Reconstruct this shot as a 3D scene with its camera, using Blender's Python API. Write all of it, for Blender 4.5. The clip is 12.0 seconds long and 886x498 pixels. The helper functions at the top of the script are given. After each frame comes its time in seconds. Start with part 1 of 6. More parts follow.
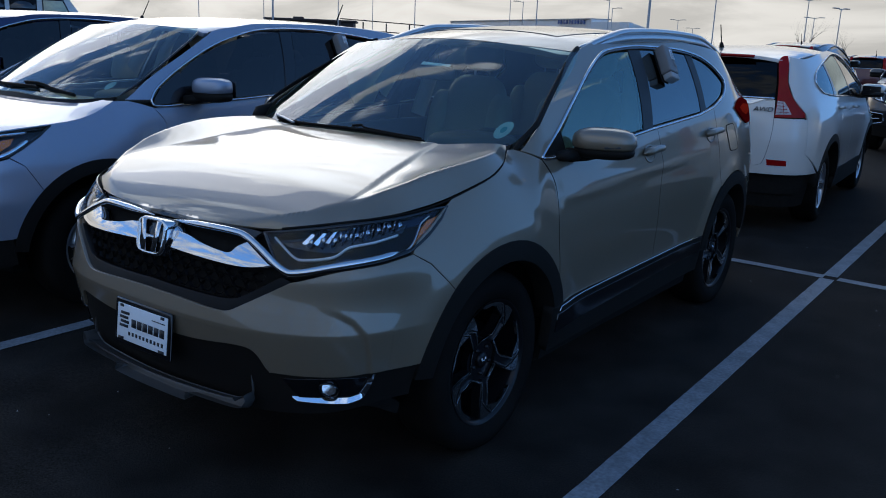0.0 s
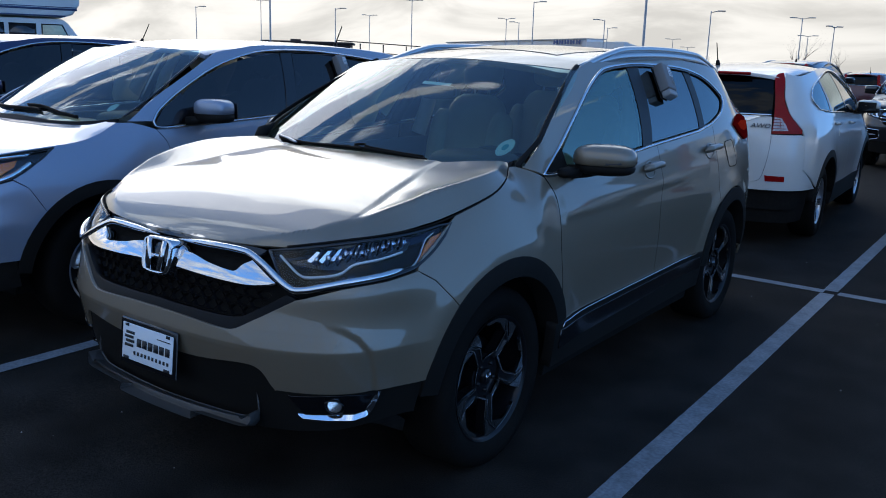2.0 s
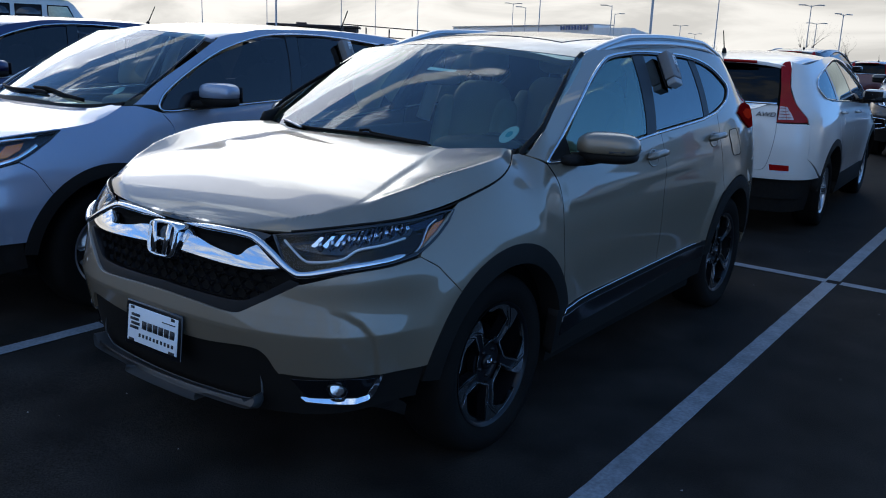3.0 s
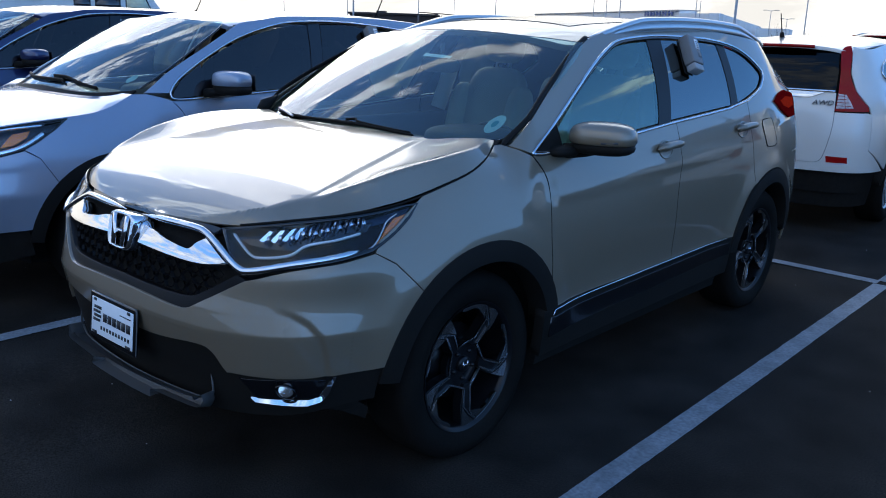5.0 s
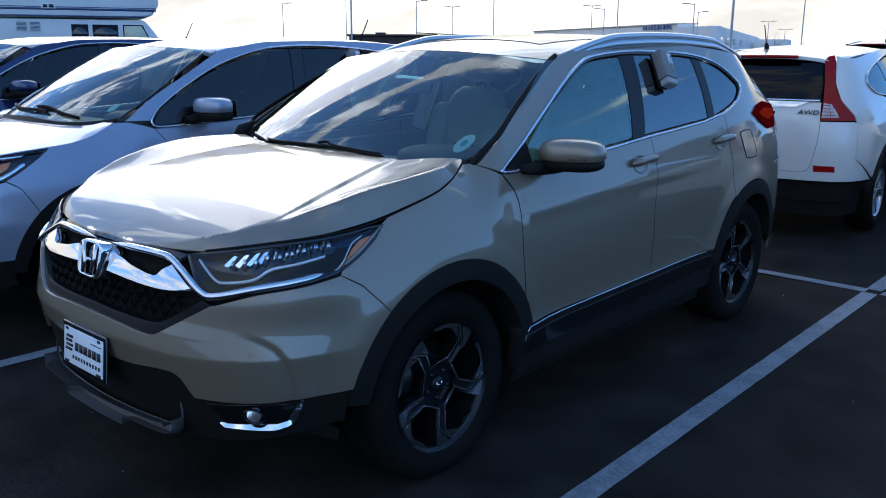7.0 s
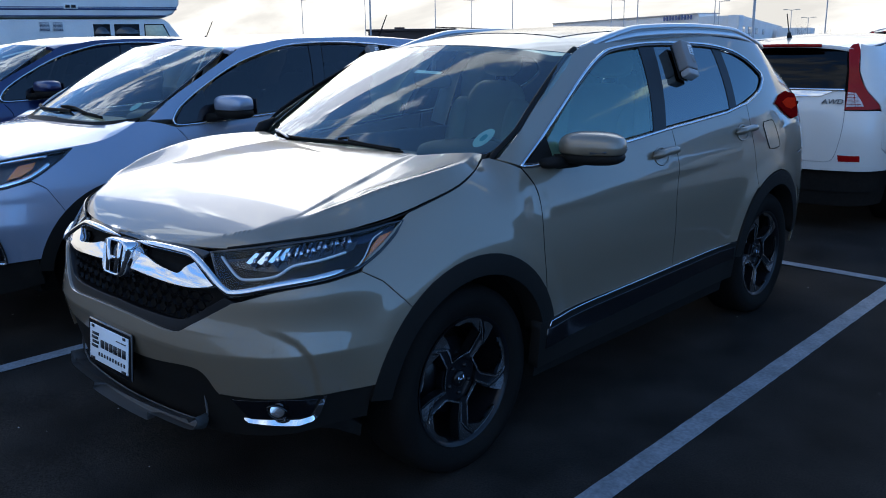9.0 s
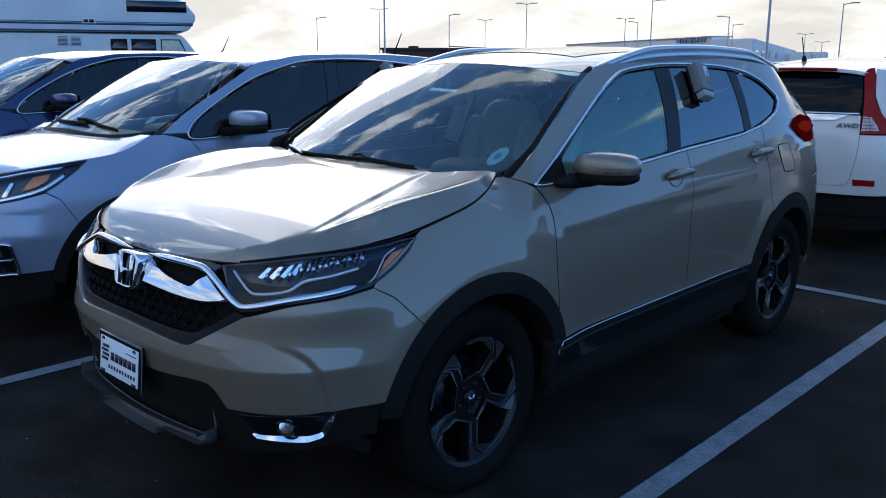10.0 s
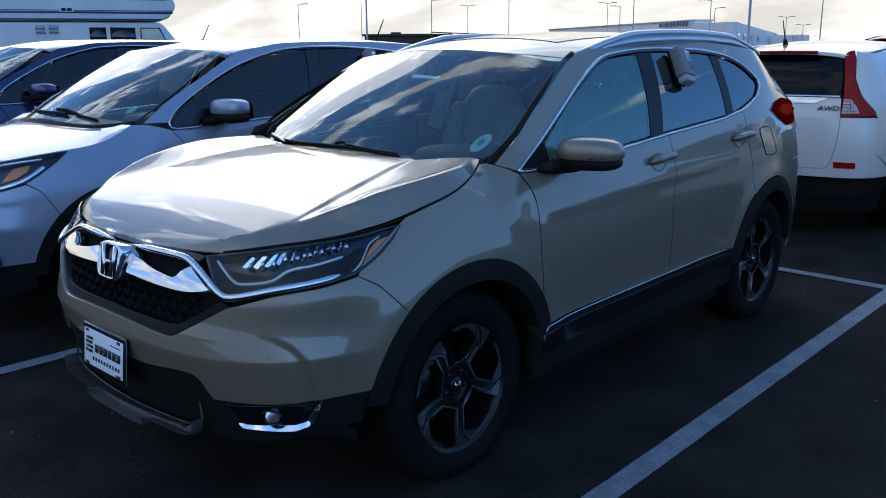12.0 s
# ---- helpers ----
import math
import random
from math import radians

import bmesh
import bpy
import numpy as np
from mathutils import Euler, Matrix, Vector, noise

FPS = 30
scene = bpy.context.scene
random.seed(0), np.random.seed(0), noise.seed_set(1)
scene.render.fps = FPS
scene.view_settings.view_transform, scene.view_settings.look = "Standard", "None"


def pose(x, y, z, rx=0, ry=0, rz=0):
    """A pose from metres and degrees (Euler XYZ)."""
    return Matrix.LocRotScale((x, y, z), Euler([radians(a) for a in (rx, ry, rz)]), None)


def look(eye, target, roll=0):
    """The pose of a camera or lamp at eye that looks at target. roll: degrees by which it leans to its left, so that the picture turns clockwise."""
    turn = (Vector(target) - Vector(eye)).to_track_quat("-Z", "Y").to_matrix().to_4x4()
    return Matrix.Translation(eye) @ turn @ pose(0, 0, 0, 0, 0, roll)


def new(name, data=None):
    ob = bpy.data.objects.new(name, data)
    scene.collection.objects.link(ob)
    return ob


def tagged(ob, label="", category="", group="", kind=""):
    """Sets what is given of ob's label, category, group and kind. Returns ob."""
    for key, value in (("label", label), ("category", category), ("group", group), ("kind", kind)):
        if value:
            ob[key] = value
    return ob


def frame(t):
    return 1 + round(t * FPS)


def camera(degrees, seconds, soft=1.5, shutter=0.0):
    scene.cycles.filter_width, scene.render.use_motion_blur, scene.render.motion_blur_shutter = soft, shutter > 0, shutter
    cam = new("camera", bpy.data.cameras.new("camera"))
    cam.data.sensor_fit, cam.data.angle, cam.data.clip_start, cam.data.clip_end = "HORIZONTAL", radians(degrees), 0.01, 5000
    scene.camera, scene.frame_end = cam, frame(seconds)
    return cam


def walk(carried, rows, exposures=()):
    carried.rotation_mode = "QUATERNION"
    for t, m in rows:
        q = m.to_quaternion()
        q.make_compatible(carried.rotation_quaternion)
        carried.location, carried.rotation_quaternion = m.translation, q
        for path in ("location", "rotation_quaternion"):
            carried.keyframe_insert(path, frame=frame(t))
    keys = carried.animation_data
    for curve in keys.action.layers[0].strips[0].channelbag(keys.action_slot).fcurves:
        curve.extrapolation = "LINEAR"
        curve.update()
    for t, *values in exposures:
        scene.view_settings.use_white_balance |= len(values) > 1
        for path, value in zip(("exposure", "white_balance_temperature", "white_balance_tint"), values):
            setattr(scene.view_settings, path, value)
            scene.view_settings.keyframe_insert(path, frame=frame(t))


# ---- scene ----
cam = camera(55.4, 12.0, soft=1.0)
PATH = [
    (0, (2.546, -3.991, 1.587), (1.405, -2.419, 1.107), 2.2),
    (0.5, (2.537, -3.967, 1.585), (1.405, -2.393, 1.097), 2.5),
    (1, (2.547, -4.012, 1.583), (1.439, -2.41, 1.13), 2.0),
    (1.5, (2.545, -4.002, 1.585), (1.43, -2.407, 1.124), 1.7),
    (2, (2.541, -4.018, 1.579), (1.396, -2.436, 1.145), 1.7),
    (2.5, (2.547, -4.016, 1.598), (1.419, -2.421, 1.166), 2.6),
    (3, (2.556, -4.031, 1.587), (1.409, -2.461, 1.119), 2.2),
    (3.5, (2.569, -4.013, 1.582), (1.423, -2.446, 1.099), 1.6),
    (3.7, (2.572, -3.993, 1.569), (1.384, -2.455, 1.099), 1.3),
    (5.3, (2.779, -3.616, 1.597), (1.452, -2.207, 1.094), 1.4),
    (5.5, (2.779, -3.622, 1.603), (1.416, -2.247, 1.103), 0.9),
    (6, (2.796, -3.612, 1.606), (1.417, -2.256, 1.097), 0.5),
    (6.5, (2.83, -3.564, 1.599), (1.476, -2.183, 1.089), 2.2),
    (7, (2.864, -3.559, 1.596), (1.56, -2.114, 1.138), 0.2),
    (9, (2.867, -3.559, 1.599), (1.528, -2.15, 1.128), -0.7),
    (9.5, (2.859, -3.556, 1.594), (1.509, -2.157, 1.124), -1.0),
    (10, (2.851, -3.556, 1.594), (1.488, -2.156, 1.165), 0.1),
    (10.5, (2.854, -3.565, 1.591), (1.516, -2.149, 1.14), 0.2),
    (11, (2.851, -3.568, 1.586), (1.525, -2.139, 1.141), 0.5),
    (11.5, (2.855, -3.567, 1.592), (1.529, -2.141, 1.136), 0.2),
    (12, (2.855, -3.555, 1.597), (1.522, -2.136, 1.137), -0.4),
]
walk(cam, [(t, look(eye, target, roll)) for t, eye, target, roll in PATH], [(0.0, -0.3, 6180, 10), (1.0, 0.04, 6180, 10), (3.7, -0.03, 6180, 10), (5.3, 0.48, 6180, 10), (7.2, 0.38, 6180, 10), (12.0, 0.18, 6180, 10)])


# ---- world, sun ----
SUN_TURN = radians(-59)          # the sun stands ahead of the camera, behind thin cloud
SUN_HIGH = radians(20)
world = bpy.data.worlds.new("sky")
scene.world = world
world.use_nodes = True
wn, wl = world.node_tree.nodes, world.node_tree.links
wn.clear()


def wnode(kind, **sets):
    n = wn.new(kind)
    for key, value in sets.items():
        if key.startswith("in_"):
            n.inputs[int(key[3:])].default_value = value
        elif key == "operation":
            n.operation = value
        elif key == "data_type":
            n.data_type = value
        elif key == "interpolation_type":
            n.interpolation_type = value
    return n


def wmath(op, a, b=0.0, c=0.0):
    """A number from one, two or three numbers or outputs."""
    n = wnode("ShaderNodeMath", operation=op)
    for i, v in enumerate((a, b, c)):
        if isinstance(v, (int, float)):
            n.inputs[i].default_value = v
        else:
            wl.new(v, n.inputs[i])
    return n.outputs[0]


def wramp(x, a, b, c=0.0, d=1.0):
    """Eases from c to d as x goes from a to b."""
    n = wnode("ShaderNodeMapRange", interpolation_type="SMOOTHSTEP", in_1=a, in_2=b, in_3=c, in_4=d)
    wl.new(x, n.inputs[0])
    return n.outputs[0]


def wdot(v, way):
    n = wnode("ShaderNodeVectorMath", operation="DOT_PRODUCT")
    n.inputs[1].default_value = Vector(way).normalized()
    wl.new(v, n.inputs[0])
    return n.outputs["Value"]


def wnoise(v, scale, detail, rough, twist, turn, spread):
    m = wnode("ShaderNodeMapping")
    m.inputs["Rotation"].default_value, m.inputs["Scale"].default_value = (0, 0, radians(turn)), spread
    wl.new(v, m.inputs[0])
    n = wnode("ShaderNodeTexNoise")
    n.inputs["Scale"].default_value, n.inputs["Detail"].default_value, n.inputs["Roughness"].default_value, n.inputs["Distortion"].default_value = scale, detail, rough, twist
    wl.new(m.outputs[0], n.inputs["Vector"])
    return n.outputs["Fac"]


sky = wnode("ShaderNodeTexSky")
sky.sky_type, sky.sun_disc, sky.sun_elevation, sky.sun_rotation = "NISHITA", False, SUN_HIGH, SUN_TURN
sky.altitude, sky.air_density, sky.dust_density, sky.ozone_density = 1600, 1.0, 0.3, 4.0
geo = wnode("ShaderNodeTexCoord")
way = geo.outputs["Generated"]
# the air is clear down low: look up the sky's colour a little higher
clear = wnode("ShaderNodeVectorMath", operation="ADD")
clear.inputs[1].default_value = (0.0, 0.0, 0.30)
wl.new(way, clear.inputs[0])
unit = wnode("ShaderNodeVectorMath", operation="NORMALIZE")
wl.new(clear.outputs[0], unit.inputs[0])
wl.new(unit.outputs[0], sky.inputs["Vector"])
split = wnode("ShaderNodeSeparateXYZ")
wl.new(way, split.inputs[0])
east, north, up = split.outputs["X"], split.outputs["Y"], split.outputs["Z"]
toward = wdot(way, (math.sin(SUN_TURN) * math.cos(SUN_HIGH), math.cos(SUN_TURN) * math.cos(SUN_HIGH), math.sin(SUN_HIGH)))

# the cloud deck is a level sheet: the way divided by its height, so that clouds crowd towards the horizon
deck = wnode("ShaderNodeVectorMath", operation="DIVIDE")
wl.new(way, deck.inputs[0])
wl.new(wmath("MAXIMUM", wmath("ADD", up, 0.06), 0.05), deck.inputs[1])
deck_xy = wnode("ShaderNodeSeparateXYZ")
wl.new(deck.outputs[0], deck_xy.inputs[0])
dx, dy = deck_xy.outputs["X"], deck_xy.outputs["Y"]
puffs = wnoise(deck.outputs[0], 2.2, 10, 0.60, 0.5, 12, (0.75, 1.9, 1.0))
wisps = wnoise(deck.outputs[0], 8.0, 10, 0.62, 0.8, 14, (0.55, 2.0, 1.0))
texture = wmath("ADD", wmath("MULTIPLY", puffs, 0.55), wmath("MULTIPLY", wisps, 0.45))


def streak(line, wide, x0, x1, x2, x3, much):
    """A long torn streak in the deck, along x, about the line y = line, from x0..x1 to x2..x3."""
    far = wmath("ABSOLUTE", wmath("SUBTRACT", wmath("ADD", dy, wmath("MULTIPLY", wmath("SUBTRACT", puffs, 0.5), 0.5 * wide)), line))
    across = wramp(far, 0.0, wide, much, 0.0)
    along = wmath("MULTIPLY", wramp(dx, x0, x1), wramp(dx, x2, x3, 1.0, 0.0))
    return wmath("MULTIPLY", wmath("MULTIPLY", across, along), wramp(up, 0.02, 0.1))


bend = wmath("ADD", 0.40, wmath("MULTIPLY", wmath("MINIMUM", wmath("ADD", dx, 0.80), 0.0), 0.60))
ahead = wmath("MULTIPLY", wramp(dy, 0.52, 0.92), wramp(toward, 0.55, 0.86))
cover = wmath("ADD", -0.10, wmath("MULTIPLY", ahead, 0.42))                 # a bank with a torn edge round the sun
cover = wmath("ADD", cover, streak(bend, 0.085, -2.2, -1.6, -0.5, -0.3, 0.36))
cover = wmath("ADD", cover, streak(1.85, 0.26, 0.1, 0.5, 1.1, 2.0, 0.26))
bank = wmath("MULTIPLY", wramp(up, 0.10, 0.24, 0.42, 0.0), wramp(east, -0.02, 0.18, 1.0, 0.0))
cover = wmath("MAXIMUM", cover, wmath("MULTIPLY", bank, wramp(north, -0.5, 0.1)))   # low banks ahead
cover = wmath("ADD", cover, wramp(up, 0.70, 0.86, 0.0, -0.20))
cover = wmath("ADD", cover, wramp(north, -0.2, -0.8, 0.0, 0.07))           # broken cloud behind
cover = wmath("ADD", cover, wramp(wdot(way, (0.62, 0.72, 0.30)), 0.55, 0.85, 0.0, -0.14))     # a clear gap on the right
density = wmath("ADD", texture, cover)
cloud = wramp(density, 0.495, 0.585)

# low cloud is pale grey and cream; round the sun it glows
soft = wnoise(way, 4.0, 8, 0.55, 0.6, 0, (1.0, 1.0, 3.2))
low = wmath("MULTIPLY", wramp(toward, -0.2, 0.95, 0.45, 1.05), wramp(soft, 0.40, 0.62, 1.03, 0.71))
high = wmath("ADD", wmath("ADD", 1.0, wramp(toward, 0.50, 0.88, 0.0, 1.3)), wramp(toward, 0.90, 0.985, 0.0, 0.3))
high = wmath("MULTIPLY", high, wramp(texture, 0.40, 0.62, 0.46, 1.10))
tall = wramp(up, 0.13, 0.27)
shine = wmath("ADD", wmath("MULTIPLY", low, wmath("SUBTRACT", 1.0, tall)), wmath("MULTIPLY", high, tall))
hue = wnode("ShaderNodeMix", data_type="RGBA")
hue.inputs[6].default_value, hue.inputs[7].default_value = (0.80, 0.93, 1.10, 1), (1.0, 0.945, 0.85, 1)
wl.new(wmath("MULTIPLY", wramp(toward, -0.3, 0.7), wramp(up, 0.2, 0.45, 1.0, 0.2)), hue.inputs[0])
tone = wnode("ShaderNodeVectorMath", operation="SCALE")
wl.new(hue.outputs[2], tone.inputs[0])
wl.new(shine, tone.inputs["Scale"])
blue = wnode("ShaderNodeVectorMath", operation="MULTIPLY")
blue.inputs[1].default_value = (0.225, 0.265, 0.278)
wl.new(sky.outputs[0], blue.inputs[0])
# the open sky opposite the sun is brighter
fuller = wnode("ShaderNodeVectorMath", operation="SCALE")
wl.new(blue.outputs[0], fuller.inputs[0])
wl.new(wmath("MULTIPLY", wramp(toward, 0.7, 0.05, 1.0, 1.5), wramp(north, 0.1, -0.7, 1.0, 1.45)), fuller.inputs["Scale"])
mixed = wnode("ShaderNodeMix", data_type="RGBA")
wl.new(cloud, mixed.inputs[0])
wl.new(fuller.outputs[0], mixed.inputs[6])
wl.new(tone.outputs[0], mixed.inputs[7])
back = wnode("ShaderNodeBackground")
back.inputs["Strength"].default_value = 1.0
wl.new(mixed.outputs[2], back.inputs[0])
wout = wnode("ShaderNodeOutputWorld")
wl.new(back.outputs[0], wout.inputs[0])

sun = new("sun", bpy.data.lights.new("sun", "SUN"))
sun.data.energy, sun.data.angle, sun.data.color = 0.5, radians(36), (1.0, 0.93, 0.82)
sun.matrix_world = look((0, 0, 40), (-math.sin(SUN_TURN) * 40, -math.cos(SUN_TURN) * 40, 40 - 40 * math.tan(SUN_HIGH)))


# ---- materials ----
def material(name, color, rough=0.5, metal=0.0, coat=0.0, grain=0.0, scale=40.0, bump=0.0, patch=0.0, patch_scale=1.5, spec=0.5, rough_var=0.0):
    """A surface with colour variation at two scales, roughness variation and fine relief."""
    m = bpy.data.materials.new(name)
    m.use_nodes = True
    n, l = m.node_tree.nodes, m.node_tree.links
    b = n["Principled BSDF"]
    b.inputs["Roughness"].default_value, b.inputs["Metallic"].default_value = rough, metal
    b.inputs["Specular IOR Level"].default_value = spec
    b.inputs["Coat Weight"].default_value, b.inputs["Coat Roughness"].default_value, b.inputs["Coat IOR"].default_value = coat, 0.012, 1.55
    b.inputs["Base Color"].default_value = (*color, 1)
    co = n.new("ShaderNodeTexCoord")
    if grain or patch or bump or rough_var:
        fine, wide = n.new("ShaderNodeTexNoise"), n.new("ShaderNodeTexNoise")
        fine.inputs["Scale"].default_value, fine.inputs["Detail"].default_value = scale, 6
        wide.inputs["Scale"].default_value, wide.inputs["Detail"].default_value = patch_scale, 5
        for t in (fine, wide):
            l.new(co.outputs["Object"], t.inputs["Vector"])
        a, c, v = n.new("ShaderNodeMapRange"), n.new("ShaderNodeMapRange"), n.new("ShaderNodeVectorMath")
        a.inputs[1].default_value, a.inputs[2].default_value, a.inputs[3].default_value, a.inputs[4].default_value = 0.25, 0.75, 1 - grain, 1 + grain
        c.inputs[1].default_value, c.inputs[2].default_value, c.inputs[3].default_value, c.inputs[4].default_value = 0.3, 0.7, 1 - patch, 1 + patch
        l.new(fine.outputs["Fac"], a.inputs[0])
        l.new(wide.outputs["Fac"], c.inputs[0])
        mul = n.new("ShaderNodeMath")
        mul.operation = "MULTIPLY"
        l.new(a.outputs[0], mul.inputs[0])
        l.new(c.outputs[0], mul.inputs[1])
        v.operation = "SCALE"
        v.inputs[0].default_value = color
        l.new(mul.outputs[0], v.inputs["Scale"])
        l.new(v.outputs[0], b.inputs["Base Color"])
        if rough_var:
            r = n.new("ShaderNodeMapRange")
            r.inputs[1].default_value, r.inputs[2].default_value, r.inputs[3].default_value, r.inputs[4].default_value = 0.3, 0.7, rough - rough_var, rough + rough_var
            l.new(wide.outputs["Fac"], r.inputs[0])
            l.new(r.outputs[0], b.inputs["Roughness"])
        if bump:
            u = n.new("ShaderNodeBump")
            u.inputs["Strength"].default_value, u.inputs["Distance"].default_value = bump, 0.004
            l.new(fine.outputs["Fac"], u.inputs["Height"])
            l.new(u.outputs[0], b.inputs["Normal"])
    return m


def glass(name, tint, gloss=(1.0, 1.0, 1.0), ior=1.5, haze=0.0):
    """A thin pane: tinted where it is seen through, mirroring more at a slant."""
    m = bpy.data.materials.new(name)
    m.use_nodes = True
    n, l = m.node_tree.nodes, m.node_tree.links
    n.clear()
    see, shine, f, mix, out = (n.new(k) for k in ("ShaderNodeBsdfTransparent", "ShaderNodeBsdfGlossy", "ShaderNodeFresnel", "ShaderNodeMixShader", "ShaderNodeOutputMaterial"))
    see.inputs[0].default_value = (*tint, 1)
    shine.inputs["Roughness"].default_value = haze
    shine.inputs["Color"].default_value = (*gloss, 1)
    f.inputs["IOR"].default_value = ior
    l.new(f.outputs[0], mix.inputs[0])
    l.new(see.outputs[0], mix.inputs[1])
    l.new(shine.outputs[0], mix.inputs[2])
    l.new(mix.outputs[0], out.inputs[0])
    return m


def paint(name, color, metal=0.55, rough=0.32, grain=0.03):
    return material(name, color, rough=rough, metal=metal, coat=1.0, grain=grain, scale=900, patch=0.02, patch_scale=2.0)


CHAMPAGNE = paint("champagne_metallic_paint", (0.216, 0.168, 0.113), metal=0.30, rough=0.36)
SILVER = paint("silver_metallic_paint", (0.285, 0.322, 0.40), metal=0.40, rough=0.38)
NAVY = paint("dark_blue_metallic_paint", (0.011, 0.020, 0.085), metal=0.45)
WHITE = paint("white_paint", (0.66, 0.62, 0.56), metal=0.0, rough=0.3)
BLACKPAINT = paint("black_paint", (0.01, 0.01, 0.012), metal=0.1)
GREYPAINT = paint("grey_paint", (0.03, 0.03, 0.033), metal=0.4)
REDPAINT = paint("dark_red_paint", (0.07, 0.008, 0.012), metal=0.3)
CHROME = material("chrome", (0.66, 0.67, 0.69), rough=0.05, metal=1.0, rough_var=0.02, patch_scale=9)
SATIN = material("satin_aluminium", (0.56, 0.57, 0.58), rough=0.28, metal=0.9, grain=0.04, scale=300)
MACHINED = material("machined_alloy", (0.68, 0.69, 0.70), rough=0.16, metal=1.0, grain=0.06, scale=250)
DARKALLOY = material("dark_painted_alloy", (0.006, 0.006, 0.007), rough=0.3, spec=0.25, coat=0.05, grain=0.1, scale=90)
SKID = material("grey_skid_paint", (0.105, 0.100, 0.096), rough=0.40, metal=0.4, grain=0.05, scale=500)
PLASTIC = material("black_grained_plastic", (0.0128, 0.0112, 0.0096), rough=0.6, spec=0.1, grain=0.15, scale=700, bump=0.1, patch=0.15, patch_scale=3)
GLOSSBLACK = material("gloss_black", (0.005, 0.005, 0.006), rough=0.12, coat=0.25, rough_var=0.03)
SASH = material("satin_black_sash", (0.0065, 0.006, 0.0065), rough=0.35, spec=0.18, rough_var=0.04)
HULL = material("underbody_black", (0.014, 0.0125, 0.011), rough=0.8, spec=0.05, grain=0.2, scale=30)
RUBBER = material("tyre_rubber", (0.0092, 0.0080, 0.0068), rough=0.75, spec=0.06, grain=0.2, scale=120, bump=0.15, patch=0.2, patch_scale=5)
BEIGE = material("beige_leather", (0.60, 0.56, 0.42), rough=0.5, grain=0.06, scale=160, bump=0.1, patch=0.06, patch_scale=6)
CABIN = material("dark_cabin_plastic", (0.085, 0.082, 0.070), rough=0.55, grain=0.12, scale=200, bump=0.06)
LINER = material("light_headliner", (0.60, 0.58, 0.53), rough=0.9, grain=0.06, scale=300)
PANE = glass("windscreen_glass", (0.70, 0.94, 0.90), ior=1.85)
SIDEPANE = glass("side_glass", (0.45, 0.80, 0.80), (0.72, 1.0, 0.96), ior=2.3)
PRIVACY = glass("privacy_glass", (0.035, 0.04, 0.045), (0.80, 0.95, 1.0), ior=2.5)
REARGLASS = glass("dark_rear_glass", (0.03, 0.034, 0.038), ior=1.3)
LENS = glass("clear_lens", (0.93, 0.95, 0.97), ior=1.38)
AMBER = material("amber_reflector", (0.75, 0.20, 0.02), rough=0.2, coat=1.0, grain=0.2, scale=140)
REDLENS = material("red_lens", (0.28, 0.005, 0.005), rough=0.2, spec=0.1, coat=0.15, grain=0.15, scale=60)
TAILRED = material("dark_red_lens", (0.20, 0.003, 0.003), rough=0.3, spec=0.0, grain=0.25, scale=45)
TAILGLOW = material("orange_red_lens", (0.62, 0.022, 0.006), rough=0.4, spec=0.0, grain=0.2, scale=70)
CLEARLAMP = material("ribbed_clear_lens", (0.46, 0.40, 0.40), rough=0.3, coat=0.4, grain=0.5, scale=45, bump=0.3)
LAMPDARK = material("dark_lamp_housing", (0.05, 0.055, 0.065), rough=0.3, metal=0.3, grain=0.1, scale=30)
LIGHTPIPE = material("white_light_pipe", (0.86, 0.90, 0.94), rough=0.25, coat=0.6)
BOWL = material("lamp_bowl_chrome", (0.85, 0.87, 0.90), rough=0.08, metal=1.0)
LAMPGREY = material("lamp_housing_grey", (0.025, 0.045, 0.09), rough=0.3, metal=0.5)
INK = material("black_ink", (0.012, 0.012, 0.014), rough=0.6)
PLATEWHITE = material("white_plate", (0.78, 0.79, 0.80), rough=0.35, grain=0.02, scale=60)
STICKER = material("pale_sticker", (0.45, 0.62, 0.60), rough=0.5, grain=0.04, scale=60)
CARDPALE = material("pale_green_card", (0.75, 0.92, 0.86), rough=0.5, grain=0.1, scale=40)
TEAL = material("teal_print", (0.05, 0.30, 0.33), rough=0.5)
CARTON = material("grey_lockbox_plastic", (0.20, 0.185, 0.175), rough=0.55, grain=0.06, scale=160, bump=0.05)
ASPHALT = material("dark_asphalt", (0.0225, 0.0194, 0.0164), rough=0.8, grain=0.8, scale=150, bump=0.9, patch=0.5, patch_scale=2.6, spec=0.05, rough_var=0.08)
STRIPE = material("worn_white_road_paint", (0.185, 0.20, 0.215), rough=0.7, grain=0.30, scale=60, bump=0.3, patch=0.22, patch_scale=7)


